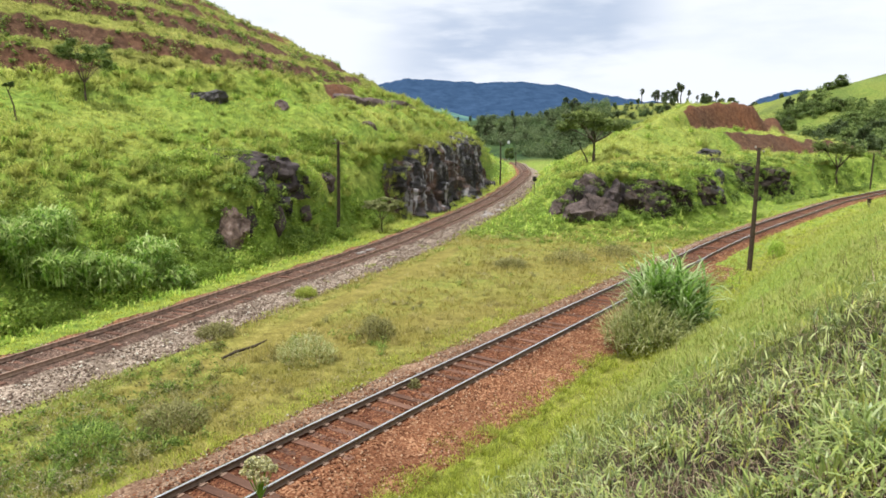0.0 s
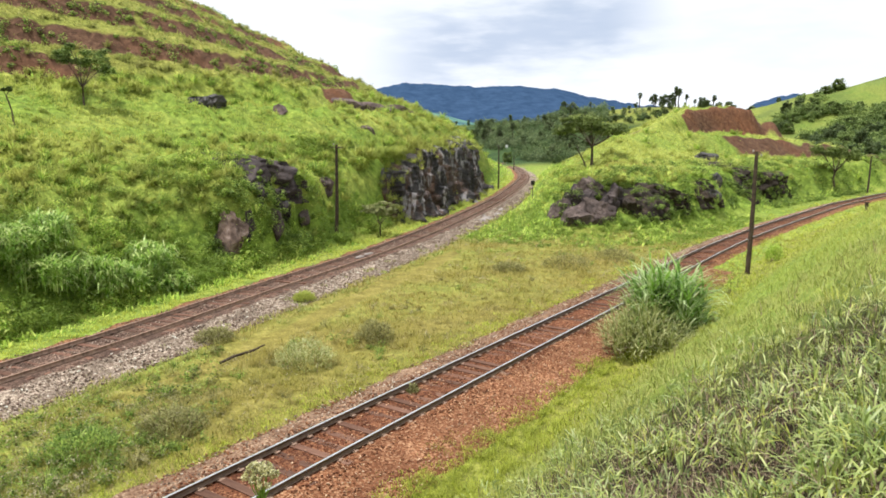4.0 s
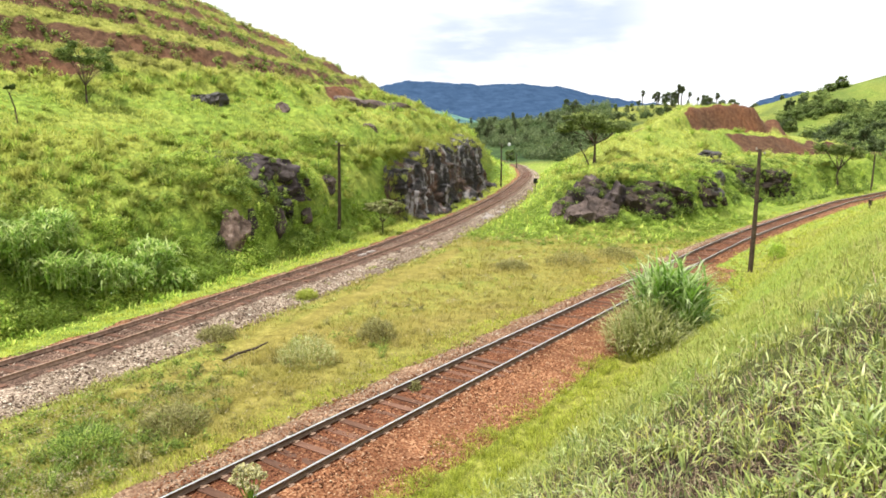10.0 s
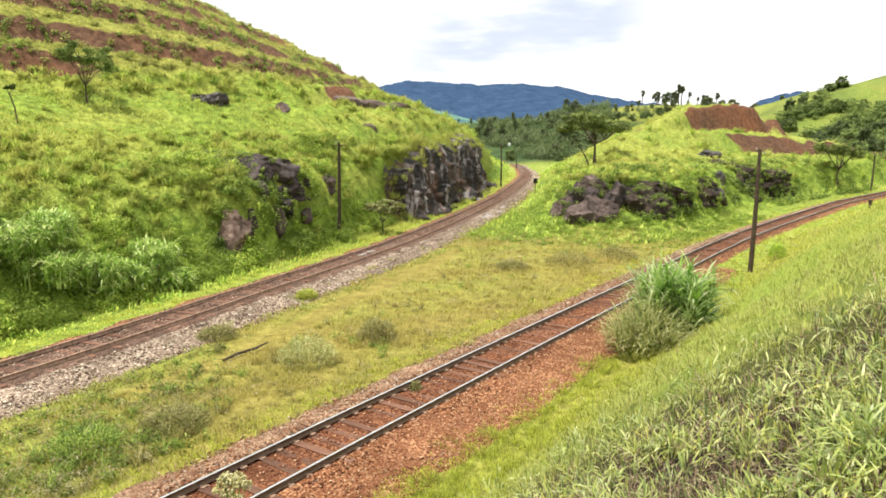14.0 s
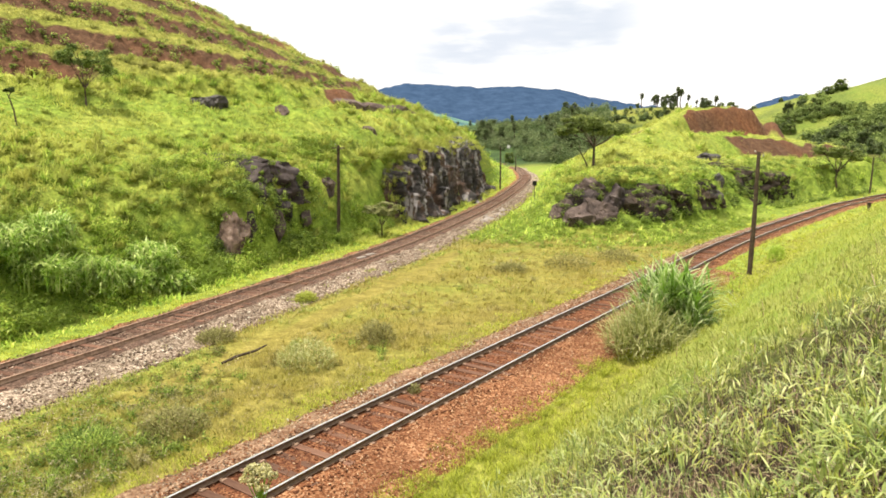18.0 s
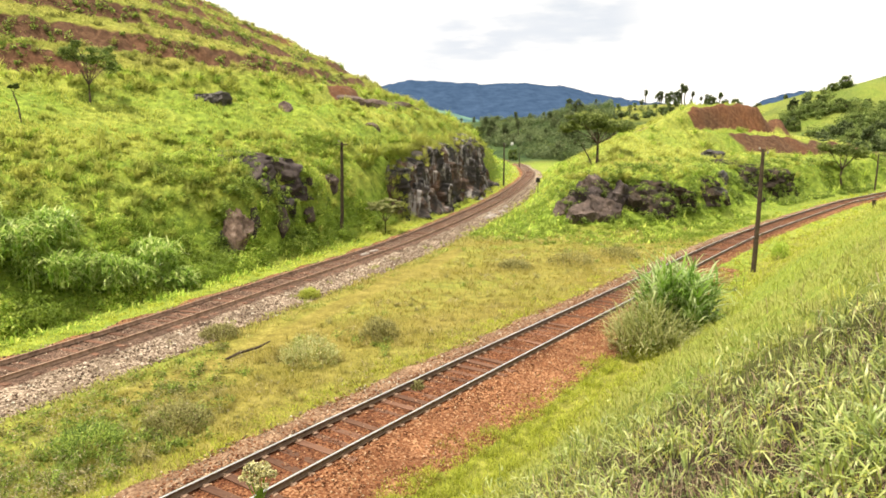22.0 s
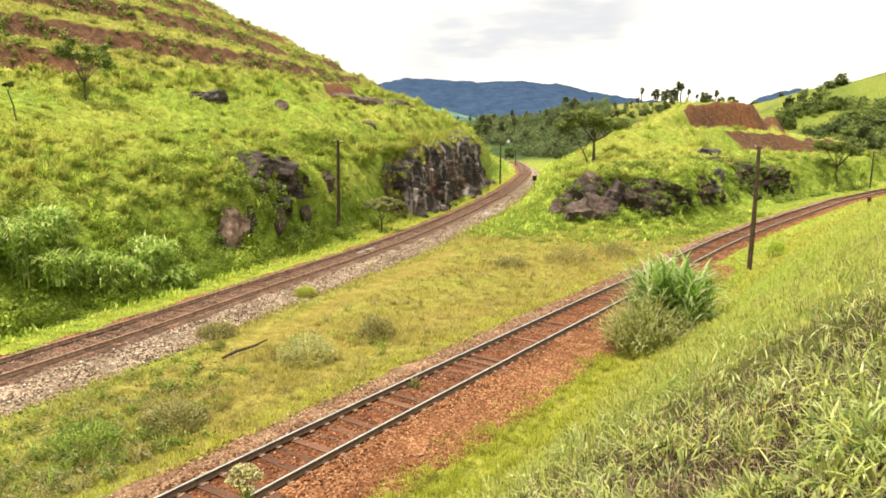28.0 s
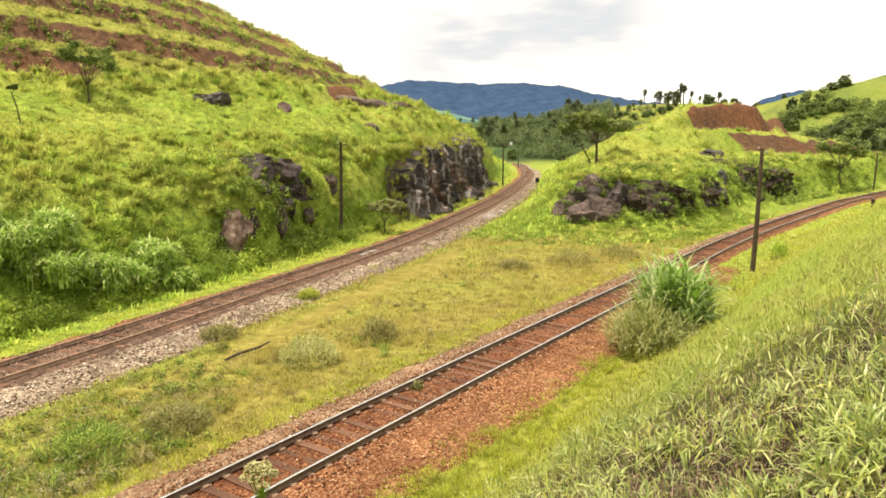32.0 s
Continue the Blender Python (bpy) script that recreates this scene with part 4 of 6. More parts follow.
def rock(name, x, y, z, sx, sy, sz, rz, mat, seed, label, detail=4, jag=0.22, group="", cuts=16):
    """A boulder or outcrop: a ball broken into facets by cutting planes, roughened, with its foot going straight down into the ground."""
    rng = np.random.default_rng(seed)
    bm = bmesh.new()
    bmesh.ops.create_icosphere(bm, subdivisions=detail, radius=1.0)
    planes = []
    for _ in range(cuts):
        n = rng.normal(0, 1, 3)
        n /= np.linalg.norm(n)
        planes.append((Vector(n), rng.uniform(0.52, 0.88) if cuts == 16 else rng.uniform(0.42, 0.74)))
    for v in bm.verts:
        way = v.co.copy()
        if way.z < 0:
            flat = Vector((way.x, way.y, 0))
            if flat.length > 0.001:
                way = Vector((flat.x, flat.y, 0)).normalized() * min(1.0, flat.length * 2.5) + Vector((0, 0, way.z * 1.4))
        p = way.copy()
        for n, d in planes:
            if n.z < -0.3:
                continue
            over = p.dot(n) - d
            if over > 0:
                p -= n * over
        q = way * 2.1 + Vector((seed * 3.1, 0, 0))
        r = noise.noise(q) * jag + noise.noise(q * 2.7) * jag * 0.45 + noise.noise(q * 7) * jag * 0.2
        p += v.co * r
        v.co = Vector((p.x * sx, p.y * sy, p.z * sz))
    ob = part(name, bm, mat)
    ob.matrix_basis = pose(x, y, z, 0, 0, rz)
    return tagged(ob, label, "rock", group)


def slab_rock(x, y, z, size, turn, mat, seed, label, group=""):
    """A squared block broken along its joints: cut corners, stepped faces, sharp edges."""
    rng = np.random.default_rng(seed)
    bm = bmesh.new()
    bmesh.ops.create_cube(bm, size=2.0)
    bmesh.ops.subdivide_edges(bm, edges=bm.edges[:], cuts=13, use_grid_fill=True)
    planes = []
    for _ in range(15):
        n = rng.normal(0, 1, 3) * (1.0, 1.0, 0.8)
        n /= np.linalg.norm(n)
        planes.append((Vector(n), rng.uniform(0.66, 1.02)))
    for v in bm.verts:
        p = v.co.copy()
        for n, d in planes:
            over = p.dot(n) - d
            if over > 0:
                p -= n * over
        q = Vector((p.x * size[0], p.y * size[1], p.z * size[2])) + Vector((seed * 1.7, 0, 0))
        step = noise.cell(q * 0.8 + Vector((0.3 * noise.noise(q), 0, 0.4 * noise.noise(q * 0.7)))) * 0.11 + noise.cell(q * 2.1) * 0.06
        p *= 1.05 + step + 0.05 * noise.noise(q * 0.6) + 0.05 * noise.noise(q * 4.0)
        v.co = Vector((p.x * size[0], p.y * size[1], p.z * size[2]))
    ob = part("rock_outcrop", bm, mat)
    ob.matrix_basis = pose(x, y, z, *turn)
    return tagged(ob, label, "rock", group)


def cliff(knots, y0, y1, top, mat, seed, label, lo=0.0, bulge=0.5, amount=1.0, fade=0.06):
    """A rock face that stands out of the slope on the left of a track: joints, ledges and clefts. top: its height along the way; lo: where it begins;
    bulge: how far it stands out of the slope."""
    p, d, n = frames_along(knots, 0.22, y0, y1)
    nv = 56
    t = np.linspace(0, 1, len(p))
    h = np.linspace(0, 1, nv)
    peak = top(t) + 0.5 * rough(p[:, 0], p[:, 1], 2.4, seed + 7) + 0.4 * rough(p[:, 0], p[:, 1], 6, seed + 4)
    env = np.sqrt(np.sin(np.pi * np.clip(t, 0.004, 0.996))) * (1 + 0.12 * rough(p[:, 0], p[:, 1], 1.3, seed)) if fade > 0.1 else np.ones(len(p))
    hh = lo - 0.5 + peak[:, None] * (0.5 + (h[None] - 0.5) * env[:, None])
    reach = np.linspace(4.9, 17.0, 90)
    slope = land(p[:, 0:1] + n[:, 0:1] * reach, p[:, 1:2] + n[:, 1:2] * reach)[0]
    slope = np.maximum.accumulate(slope, 1)
    base = np.array([np.interp(z, s + np.arange(90) * 1e-4, reach) for z, s in zip(hh, slope)])

    def relief(a, z):
        s = a[0] * 0.3 + a[1]
        wide = noise.noise((s * 0.28, z * 0.07, seed))
        joint = noise.noise((s * 0.75 + 0.25 * z, z * 0.16, seed + 5.0))
        block = noise.noise((s * 1.6 - 0.2 * z, z * 0.55, seed + 9.0))
        chip = noise.noise((s * 4.1, z * 2.2, seed + 2.0))
        column = noise.cell((s * 0.42 + 0.5 * joint, z * 0.11 + 0.4 * wide, seed))
        piece = noise.cell((s * 1.15 - 0.22 * z + 0.5 * block, z * 0.42 + 0.3 * joint, seed + 4.0))
        return 0.7 * wide + 0.62 * column + 0.40 * piece + 0.6 * joint + 0.24 * chip

    rel = np.array([[relief(a, z) for z in row] for a, row in zip(p, hh)]) * amount
    edge = np.minimum(ease(t, 0, fade), ease(1 - t, 0, fade))[:, None]
    rim = ease(1 - h, 0, 0.12)[None]
    smooth = np.array([np.convolve(np.pad(row, 4, mode="edge"), np.ones(9) / 9, "valid") for row in base])
    off = smooth + (np.minimum(rel, 0.9 * bulge) - bulge) * edge * rim + (1 - edge * rim) * 0.5
    v = np.stack([p[:, 0:1] + n[:, 0:1] * off, p[:, 1:2] + n[:, 1:2] * off, hh], 2).reshape(-1, 3)
    ob = part("rock_cliff", raw_mesh("rock_cliff", v, grid_tris(len(p), nv)), mat)
    return tagged(ob, label, "cliff", kind="structure")


CAPS = []


def crag(knots, y0, y1, lo, high, mat, seed, label, stand_out=0.6, lean=0.0, overgrown=False):
    """A rock that breaks out of a slope: an upright jointed front and a flat cap that runs back into the turf."""
    p, d, n = frames_along(knots, 0.15, y0, y1)
    nf, nc = 30, 9
    t = np.linspace(0, 1, len(p))
    env = np.clip(np.sin(np.pi * np.clip(t + 0.06 * rough(p[:, 0], p[:, 1], 1.5, seed), 0.01, 0.99)) ** 0.45 * (1 + 0.22 * rough(p[:, 0], p[:, 1], 1.7, seed + 3)), 0.12, 1.2)
    reach = np.linspace(4.0, 18.0, 120)
    slope = np.maximum.accumulate(land(p[:, 0:1] + n[:, 0:1] * reach, p[:, 1:2] + n[:, 1:2] * reach)[0], 1) + np.arange(120) * 1e-4
    where = lambda z: np.array([np.interp(a, s, reach) for a, s in zip(z, slope)])
    foot, top = where(np.full(len(p), lo)), where(lo + high * env)
    rows = []
    for k in range(nf + nc):
        f = min(k / (nf - 1.0), 1.0)
        c = max(0, k - nf + 1) / nc
        z = lo - 0.7 + (high * env + 0.7) * f
        base = where(z)
        out = []
        for a, q, e in zip(p, z, env):
            s = a[0] * 0.4 + a[1] * 0.9
            j1, j2 = noise.noise((s * 0.8, q * 0.5, seed)), noise.noise((s * 2.4, q * 1.6, seed + 3.0))
            out.append(1.45 * (0.46 * noise.cell((s * 0.75 + 0.3 * q + 0.5 * j1, q * 0.42 + 0.4 * j1, seed)) + 0.27 * noise.cell((s * 1.9 - 0.3 * q, q * 1.0 + 0.6 * j1, seed + 6.0)) + 0.16 * noise.cell((s * 3.6 + 0.8 * q, q * 2.3 + j1, seed + 8.0)) + 0.22 * j1 + 0.20 * j2) * min(1.0, e * 1.3))
        off = foot + (1 - stand_out) * (base - foot) + 0.15 - lean * f - np.array(out) * (1 - c)
        off = off * (1 - c) + (top + 0.7) * c
        rows.append(np.stack([p[:, 0] + n[:, 0] * off, p[:, 1] + n[:, 1] * off, z + 0.22 * math.sin(c * 2.2) + 0.05 * np.array(out)], 1))
    v = np.stack(rows, 1)
    CAPS.append((v[:, 6 if overgrown else nf - 4:].reshape(-1, 3), overgrown))
    ob = part("rock_crag", raw_mesh("rock_crag", v.reshape(-1, 3), grid_tris(len(p), nf + nc)), mat)
    return tagged(ob, label, "rock", "rocks of the slopes")


CUTTING = cliff(FAR_KNOTS, 66, 125, lambda t: np.interp(t, [0, 0.08, 0.25, 0.5, 0.8, 1], [4.4, 6.2, 7.8, 8.8, 9.8, 8.8]), CLIFF, 3,
                "sheer dark wet rock face of the railway cutting", 0.0, 1.05, 1.5)
crag(FAR_KNOTS, 45.4, 52.0, 4.0, 2.7, ROCK_GREY, 8, "dark overhanging rock ledge in the green slope", 0.75, 0.2)
crag(FAR_KNOTS, 47.6, 49.2, 1.9, 1.8, CLIFF, 23, "dark broken rock showing between the creepers", 0.5)
for k, (x, y, z, size, turn, mat, label) in enumerate([
        (-13.75, 45.3, 1.7, (0.95, 0.85, 1.45), (-8, 14, 34), ROCK_PALE, "upright pinkish brown rock face low in the green slope"),
        (-14.6, 44.9, 1.0, (0.50, 0.60, 0.85), (4, -10, 20), ROCK_DARK, "dark split rock beside the pinkish rock face"),
        (-12.9, 46.4, 2.2, (0.55, 0.55, 1.00), (-6, 20, 48), ROCK_GREY, "grey leaning rock beside the pinkish rock face"),
        (-11.55, 48.6, 2.0, (0.50, 0.55, 1.15), (-4, 8, 30), ROCK_BROWN, "brown upright rock rib in the green slope"),
        (-14.0, 49.2, 4.4, (0.70, 0.70, 1.20), (6, 12, 26), ROCK_BROWN, "brown rock under the overhanging ledge"),
        (-13.0, 50.6, 4.7, (0.80, 0.70, 0.95), (-4, -14, 44), ROCK_GREY, "broken grey rock under the overhanging ledge"),
        (-10.3, 52.6, 2.2, (0.45, 0.45, 0.60), (8, 10, 15), ROCK_BROWN, "small brown rock among the creepers of the slope")]):
    slab_rock(x, y, z, size, turn, mat, 310 + k, label, "rocks of the slopes")
# the knoll's dark coves: shade comes from the dark rock colour
crag(NEAR_KNOTS, 58.4, 66.0, 0.9, 2.5, ROCK_SHADE, 27, "rock under the brow of the knoll, coloured dark for the overhang's shade", 0.7, 0.0, True)
crag(NEAR_KNOTS, 79.5, 88.5, 1.0, 3.6, ROCK_SHADE, 31, "rocky break in the knoll's grass above the track, coloured dark for shade", 0.45, 0.0, True)
crag(NEAR_KNOTS, 84.0, 94.0, 0.7, 3.0, ROCK_SHADE, 41, "hollow rock overgrown with shrubs above the track, coloured dark for shade", 0.5, 0.0, True)
crag(NEAR_KNOTS, 67.0, 72.5, 1.6, 2.0, ROCK_SHADE, 37, "small rocky break in the knoll's grass, coloured dark for shade", 0.6)


# pale slabs and stones lying about the far track


def slab(x, y, size, rz, label):
    bm = bmesh.new()
    box(bm, size, None, 0.03)
    for v in bm.verts:
        v.co += Vector((RNG.normal(0, 0.02), RNG.normal(0, 0.02), RNG.normal(0, 0.008)))
    ob = part("concrete_slab", bm, CONCRETE)
    ob.matrix_basis = pose(x, y, -0.16, 0, 0, rz)
    return tagged(ob, label, "slab")


slab(-5.75, 48.6, (0.9, 0.35, 0.1), 70, "pale concrete slab lying between the rusty rails")
slab(-5.25, 50.0, (0.9, 0.3, 0.1), 66, "small pale concrete slab lying between the rusty rails")
for k, (x, y, s) in enumerate([(4.5, 73.5, 0.5), (5.1, 75.4, 0.6), (4.9, 76.8, 0.4), (7.3, 84.5, 0.5), (6.6, 79.6, 0.4)]):
    rock("pale_stone", x, y, ground_z(x, y) + 0.05, s * 1.3, s, s * 0.7, 40 * k, CONCRETE, 170 + k, "pale block of stone at the edge of the ballast", 3, 0.2, "pale stones by the far track")

# ---- trees and shrubs ----


def leaf_cloud(centres, radii, per, size, rng, squash=0.7, slim=0.42, upward=1.0):
    """Small folded leaves round the ends of twigs."""
    n = len(centres) * per
    c = np.repeat(centres, per, 0)
    r = np.repeat(radii, per)[:, None]
    g = rng.normal(0, 1, (n, 3))
    g /= np.linalg.norm(g, axis=1)[:, None]
    g *= rng.random((n, 1)) ** 0.45
    g[:, 2] *= squash
    mid = c + g * r
    a = rng.normal(0, 1, (n, 3))
    a[:, 2] *= 0.55
    a /= np.linalg.norm(a, axis=1)[:, None]
    b = np.cross(a, rng.normal(0, 0.7, (n, 3)) + (0, 0, upward))
    b /= np.linalg.norm(b, axis=1)[:, None]
    s = (size * rng.uniform(0.6, 1.3, n))[:, None]
    v = np.stack([mid - a * s, mid + b * s * slim, mid + a * s, mid - b * s * slim + np.cross(a, b) * s * 0.12], 1).reshape(-1, 3)
    t = (np.array([(0, 1, 2), (0, 2, 3)])[None] + (np.arange(n) * 4)[:, None, None]).reshape(-1, 3)
    soft = g + (0, 0, 0.15) + rng.normal(0, 0.28, (n, 3))
    soft = np.repeat(soft / np.linalg.norm(soft, axis=1)[:, None], 4, 0)
    return v, facing(v, t, soft), soft


def tree(name, m, height, spread, crown_low, leaf, per, size, seed, label, group="", mat=None, limbs=6, thick=0.09, flat=0.55, category="tree", bare=0.0, lean=0.0, far=False):
    """A tapered trunk that forks into limbs and twigs, and a crown of leaves round the twig ends."""
    rng = np.random.default_rng(seed)
    t = empty(name, m, label, category, group)
    bm = bmesh.new()
    fork = height * crown_low
    top = Vector((lean * fork, rng.normal(0, 0.03) * height, fork))
    tube(bm, [(0, 0, -0.4), (0, 0, 0), top * 0.5 + Vector((rng.normal(0, 0.03) * height, rng.normal(0, 0.03) * height, 0)), top], [thick * 1.5, thick * 1.3, thick, thick * 0.85], 7)
    if far:
        whole, scrap = bm, bpy.data.meshes.new("scrap")
    else:
        part("trunk", bm, BARK, t)
    ends = []
    for k in range(limbs):
        a = 6.283 * (k + rng.uniform(-0.3, 0.3)) / limbs
        reach = spread * rng.uniform(0.45, 0.95)
        end = top + Vector((math.cos(a) * reach * 0.75, math.sin(a) * reach * 0.75, (height - fork) * rng.uniform(0.45, 0.85)))
        knee = top.lerp(end, 0.5) + Vector((rng.normal(0, 0.06) * spread, rng.normal(0, 0.06) * spread, -(height - fork) * 0.06))
        bm = bmesh.new()
        tube(bm, [top - Vector((0, 0, 0.05)), knee, end], [thick * 0.6, thick * 0.42, thick * 0.2], 5)
        for j in range(5):
            b = a + rng.normal(0, 0.8)
            tip = end + Vector((math.cos(b) * spread * rng.uniform(0.05, 0.45), math.sin(b) * spread * rng.uniform(0.05, 0.45), (height - fork) * rng.uniform(-0.12, 0.22)))
            if far:
                q, g = rng.uniform(0.12, 0.95), rng.uniform(0, 6.283)
                w = spread * 0.95 * math.sqrt(max(0.0, 1 - (2 * q - 0.95) ** 2 * 0.9)) * math.sqrt(rng.random())
                tip = Vector((math.cos(g) * w, math.sin(g) * w, fork + (height - fork) * q))
            tip.z = min(tip.z, height * 0.97)
            tube(bm, [knee.lerp(end, rng.uniform(0.2, 1.0)), tip], [thick * 0.22, thick * 0.08], 4)
            if rng.random() >= bare:
                ends.append(tuple(tip))
        if far:
            bm.to_mesh(scrap)
            whole.from_mesh(scrap)
            bm.free()
        else:
            part("limb", bm, BARK, t)
    if far:
        part("trunk", whole, BARK, t)
        bpy.data.meshes.remove(scrap)
    if ends:
        c = np.array(ends)
        r = rng.uniform(0.16, 0.34, len(c)) * spread
        part("crown", raw_mesh("crown", *leaf_cloud(c, r, per, size, rng, flat)), mat or leaf, t)
    return t


def bush(name, m, width, height, count, leaf_len, leaf_w, mat, seed, label, group="", bend=1.2, lean=0.9, extra=None, category="bush"):
    """A shrub or tall grass stand: leaves that spring from many stems."""
    rng = np.random.default_rng(seed)
    t = empty(name, m, label, category, group)
    a, r = rng.uniform(0, 6.283, count), width * 0.5 * np.sqrt(rng.random(count))
    h = height * np.sqrt(np.maximum(0.05, 1 - (r / (width * 0.52)) ** 2)) * rng.uniform(0.1, 1.0, count) ** 0.7
    base = np.stack([np.cos(a) * r, np.sin(a) * r, h], 1)
    out = a + rng.normal(0, 0.7, count)
    v1 = blades(base * (1, 1, 0.8), out, leaf_len * rng.uniform(0.6, 1.2, count), rng.uniform(0.1, lean, count), rng.uniform(0.4, bend, count), leaf_w * rng.uniform(0.7, 1.2, count), 3, 0.4)
    v2 = leaf_cloud(base[::2], np.full(len(base[::2]), 0.16 * width ** 0.5), 9, leaf_w * 1.15, rng, 0.8)
    tagged(part("foliage", raw_mesh("foliage", *join(v1, v2)), mat, t), kind="stuff")
    stems = max(6, count // 40)
    i = rng.integers(0, count, stems)
    foot = base[i].copy()
    foot[:, 2] = -0.1
    s = blades(foot, a[i], np.maximum(h[i], 0.3) + 0.2, np.full(stems, 0.06), np.full(stems, 0.15), np.full(stems, 0.03), 2, 0.0)
    tagged(part("stem", raw_mesh("stem", *s), extra or G_DEAD, t), kind="stuff")
    return t


def on(x, y, dz=0.0, rz=0.0):
    return pose(x, y, ground_z(x, y) + dz, 0, 0, rz)


tree("acacia_tree", on(18.9, 87.6), 6.0, 4.4, 0.42, G_ACACIA, 180, 0.18, 31, "flat-topped acacia tree with an umbrella crown on the knoll", limbs=9, thick=0.15, flat=0.35)
tree("acacia_tree", on(18.3, 87.9), 3.2, 1.4, 0.5, G_TREE, 16, 0.14, 32, "thin leaning acacia stem with few leaves", limbs=3, thick=0.09, bare=0.5, lean=-0.45)
tree("acacia_tree", on(62.8, 111.0), 6.2, 3.7, 0.34, G_ACACIA, 130, 0.18, 33, "dark spreading acacia tree by the track bend", limbs=8, thick=0.13, flat=0.45)
tree("hill_tree", on(-28.3, 56.4), 4.6, 2.0, 0.30, G_TREE, 110, 0.11, 34, "slender light green tree on the hillside terrace", limbs=7, thick=0.07, bare=0.05, mat=G_WOOD)
tree("hill_tree", on(-29.4, 48.8), 2.6, 0.5, 0.75, G_TREE, 40, 0.09, 35, "small thin dead-looking tree with a dark tuft", limbs=3, thick=0.05, lean=-0.16)
tree("roadside_tree", on(-5.35, 61.5), 3.1, 1.5, 0.35, G_TREE, 110, 0.12, 36, "young small tree with flat leaf layers beside the far track", limbs=8, thick=0.05, flat=0.25, mat=G_STRAW)
bush("shrub", on(0.9, 92.5), 2.6, 2.0, 500, 0.5, 0.16, G_HILL, 37, "round green shrub growing at the rock foot")

# skyline trees, woods and hillside trees: a few grown shapes, copied at several sizes
SPECIES = []
for k, (h, s, low, mat, per, size) in enumerate([(10, 3.6, 0.14, G_FAR, 55, 0.46), (11, 3.0, 0.18, G_FAR, 55, 0.42), (9, 3.9, 0.12, G_PALE, 55, 0.46), (13, 1.9, 0.55, G_FAR, 34, 0.36), (8, 3.8, 0.08, G_WOOD, 60, 0.42)]):
    SPECIES.append(tree("woodland_tree", pose(150 + 14 * k, 402, ground_z(150 + 14 * k, 402)), h, s, low, mat, per, size, 50 + k, "dark green woodland tree", "trees of the far woods", limbs=9, thick=0.36 if k == 3 else 0.2, flat=0.9, far=True))


def grow(rng, x, y, kind, low, high, group, label):
    s = rng.uniform(low, high)
    o = copy_thing(SPECIES[kind], pose(x, y, ground_z(x, y) - 0.1, 0, 0, rng.uniform(0, 360)))
    o.scale = (s, s, s * rng.uniform(0.85, 1.15))
    return tagged(o, label, "tree", group)


def woods():
    rng = np.random.default_rng(77)
    for off in (346, 373, 388, 409, 414, 427, 442, 463, 484, 499, 512, 370, 402, 452, 475):
        d = 378 + rng.uniform(-8, 10)
        grow(rng, off / 1231.0 * d, d, 3 if off in (346, 373, 409, 414, 427) else int(rng.choice([0, 1, 3])), 0.45, 0.85, "trees on the skyline ridge", "slim tree standing out on the grassy ridge")
    for _ in range(96):
        d = rng.uniform(240, 500)
        grow(rng, rng.uniform(0.02, 0.215) * d, d, int(rng.integers(0, 5)), 0.38, 0.78, "trees of the far woods", "dense green tree of the valley woods")
    for _ in range(36):
        u = rng.uniform(0.20, 0.42)
        d = rng.uniform(300, 340) + 60 * (u - 0.2)
        grow(rng, u * d, d, int(rng.choice([0, 1, 4])), 0.26, 0.48, "trees of the far woods", "dense green tree of the valley woods")
    for _ in range(26):
        u = rng.uniform(0.24, 0.42)
        d = 366 + rng.uniform(-8, 6)
        grow(rng, u * d, d, int(rng.choice([0, 1, 4])), 0.20, 0.36, "trees on the skyline ridge", "dark low tree along the wooded ridge")
    spots = []
    for k in range(560):
        d, u = rng.uniform(205, 330), rng.uniform(0.475, 0.70)
        if d > 275 + 420 * (0.70 - u) or rough(np.array(u * d), np.array(d), 38, 7) < -0.7 + 1.0 * ease(np.array(d), 235, 300):
            continue
        if k % 4:
            spots.append((u * d, d))
        else:
            grow(rng, u * d, d, int(rng.choice([0, 4, 4, 4])), 0.38, 0.72, "trees on the far hillside", "dark round tree on the grassy hillside")
    for _ in range(170):
        d, u = rng.uniform(160, 225), rng.uniform(0.49, 0.70)
        spots.append((u * d, d))
    q = np.array(spots).repeat(3, 0) + rng.normal(0, 1.6, (3 * len(spots), 2))
    rad = rng.uniform(1.0, 2.3, len(q))
    ob = part("hillside_scrub", raw_mesh("hillside_scrub", *leaf_cloud(np.stack([q[:, 0], q[:, 1], land(q[:, 0], q[:, 1])[0] + rad * rng.uniform(0.6, 1.5, len(q))], 1), rad, 75, 0.42, rng, 0.85)), G_WOOD)
    tagged(ob, "closed dark green scrub on the far hillside", "woods", kind="stuff")
    for _ in range(26):
        d, u = rng.uniform(150, 205), rng.uniform(0.53, 0.70)
        grow(rng, u * d, d, int(rng.choice([0, 4])), 0.40, 0.70, "trees on the far hillside", "dark round tree where the track bends away")


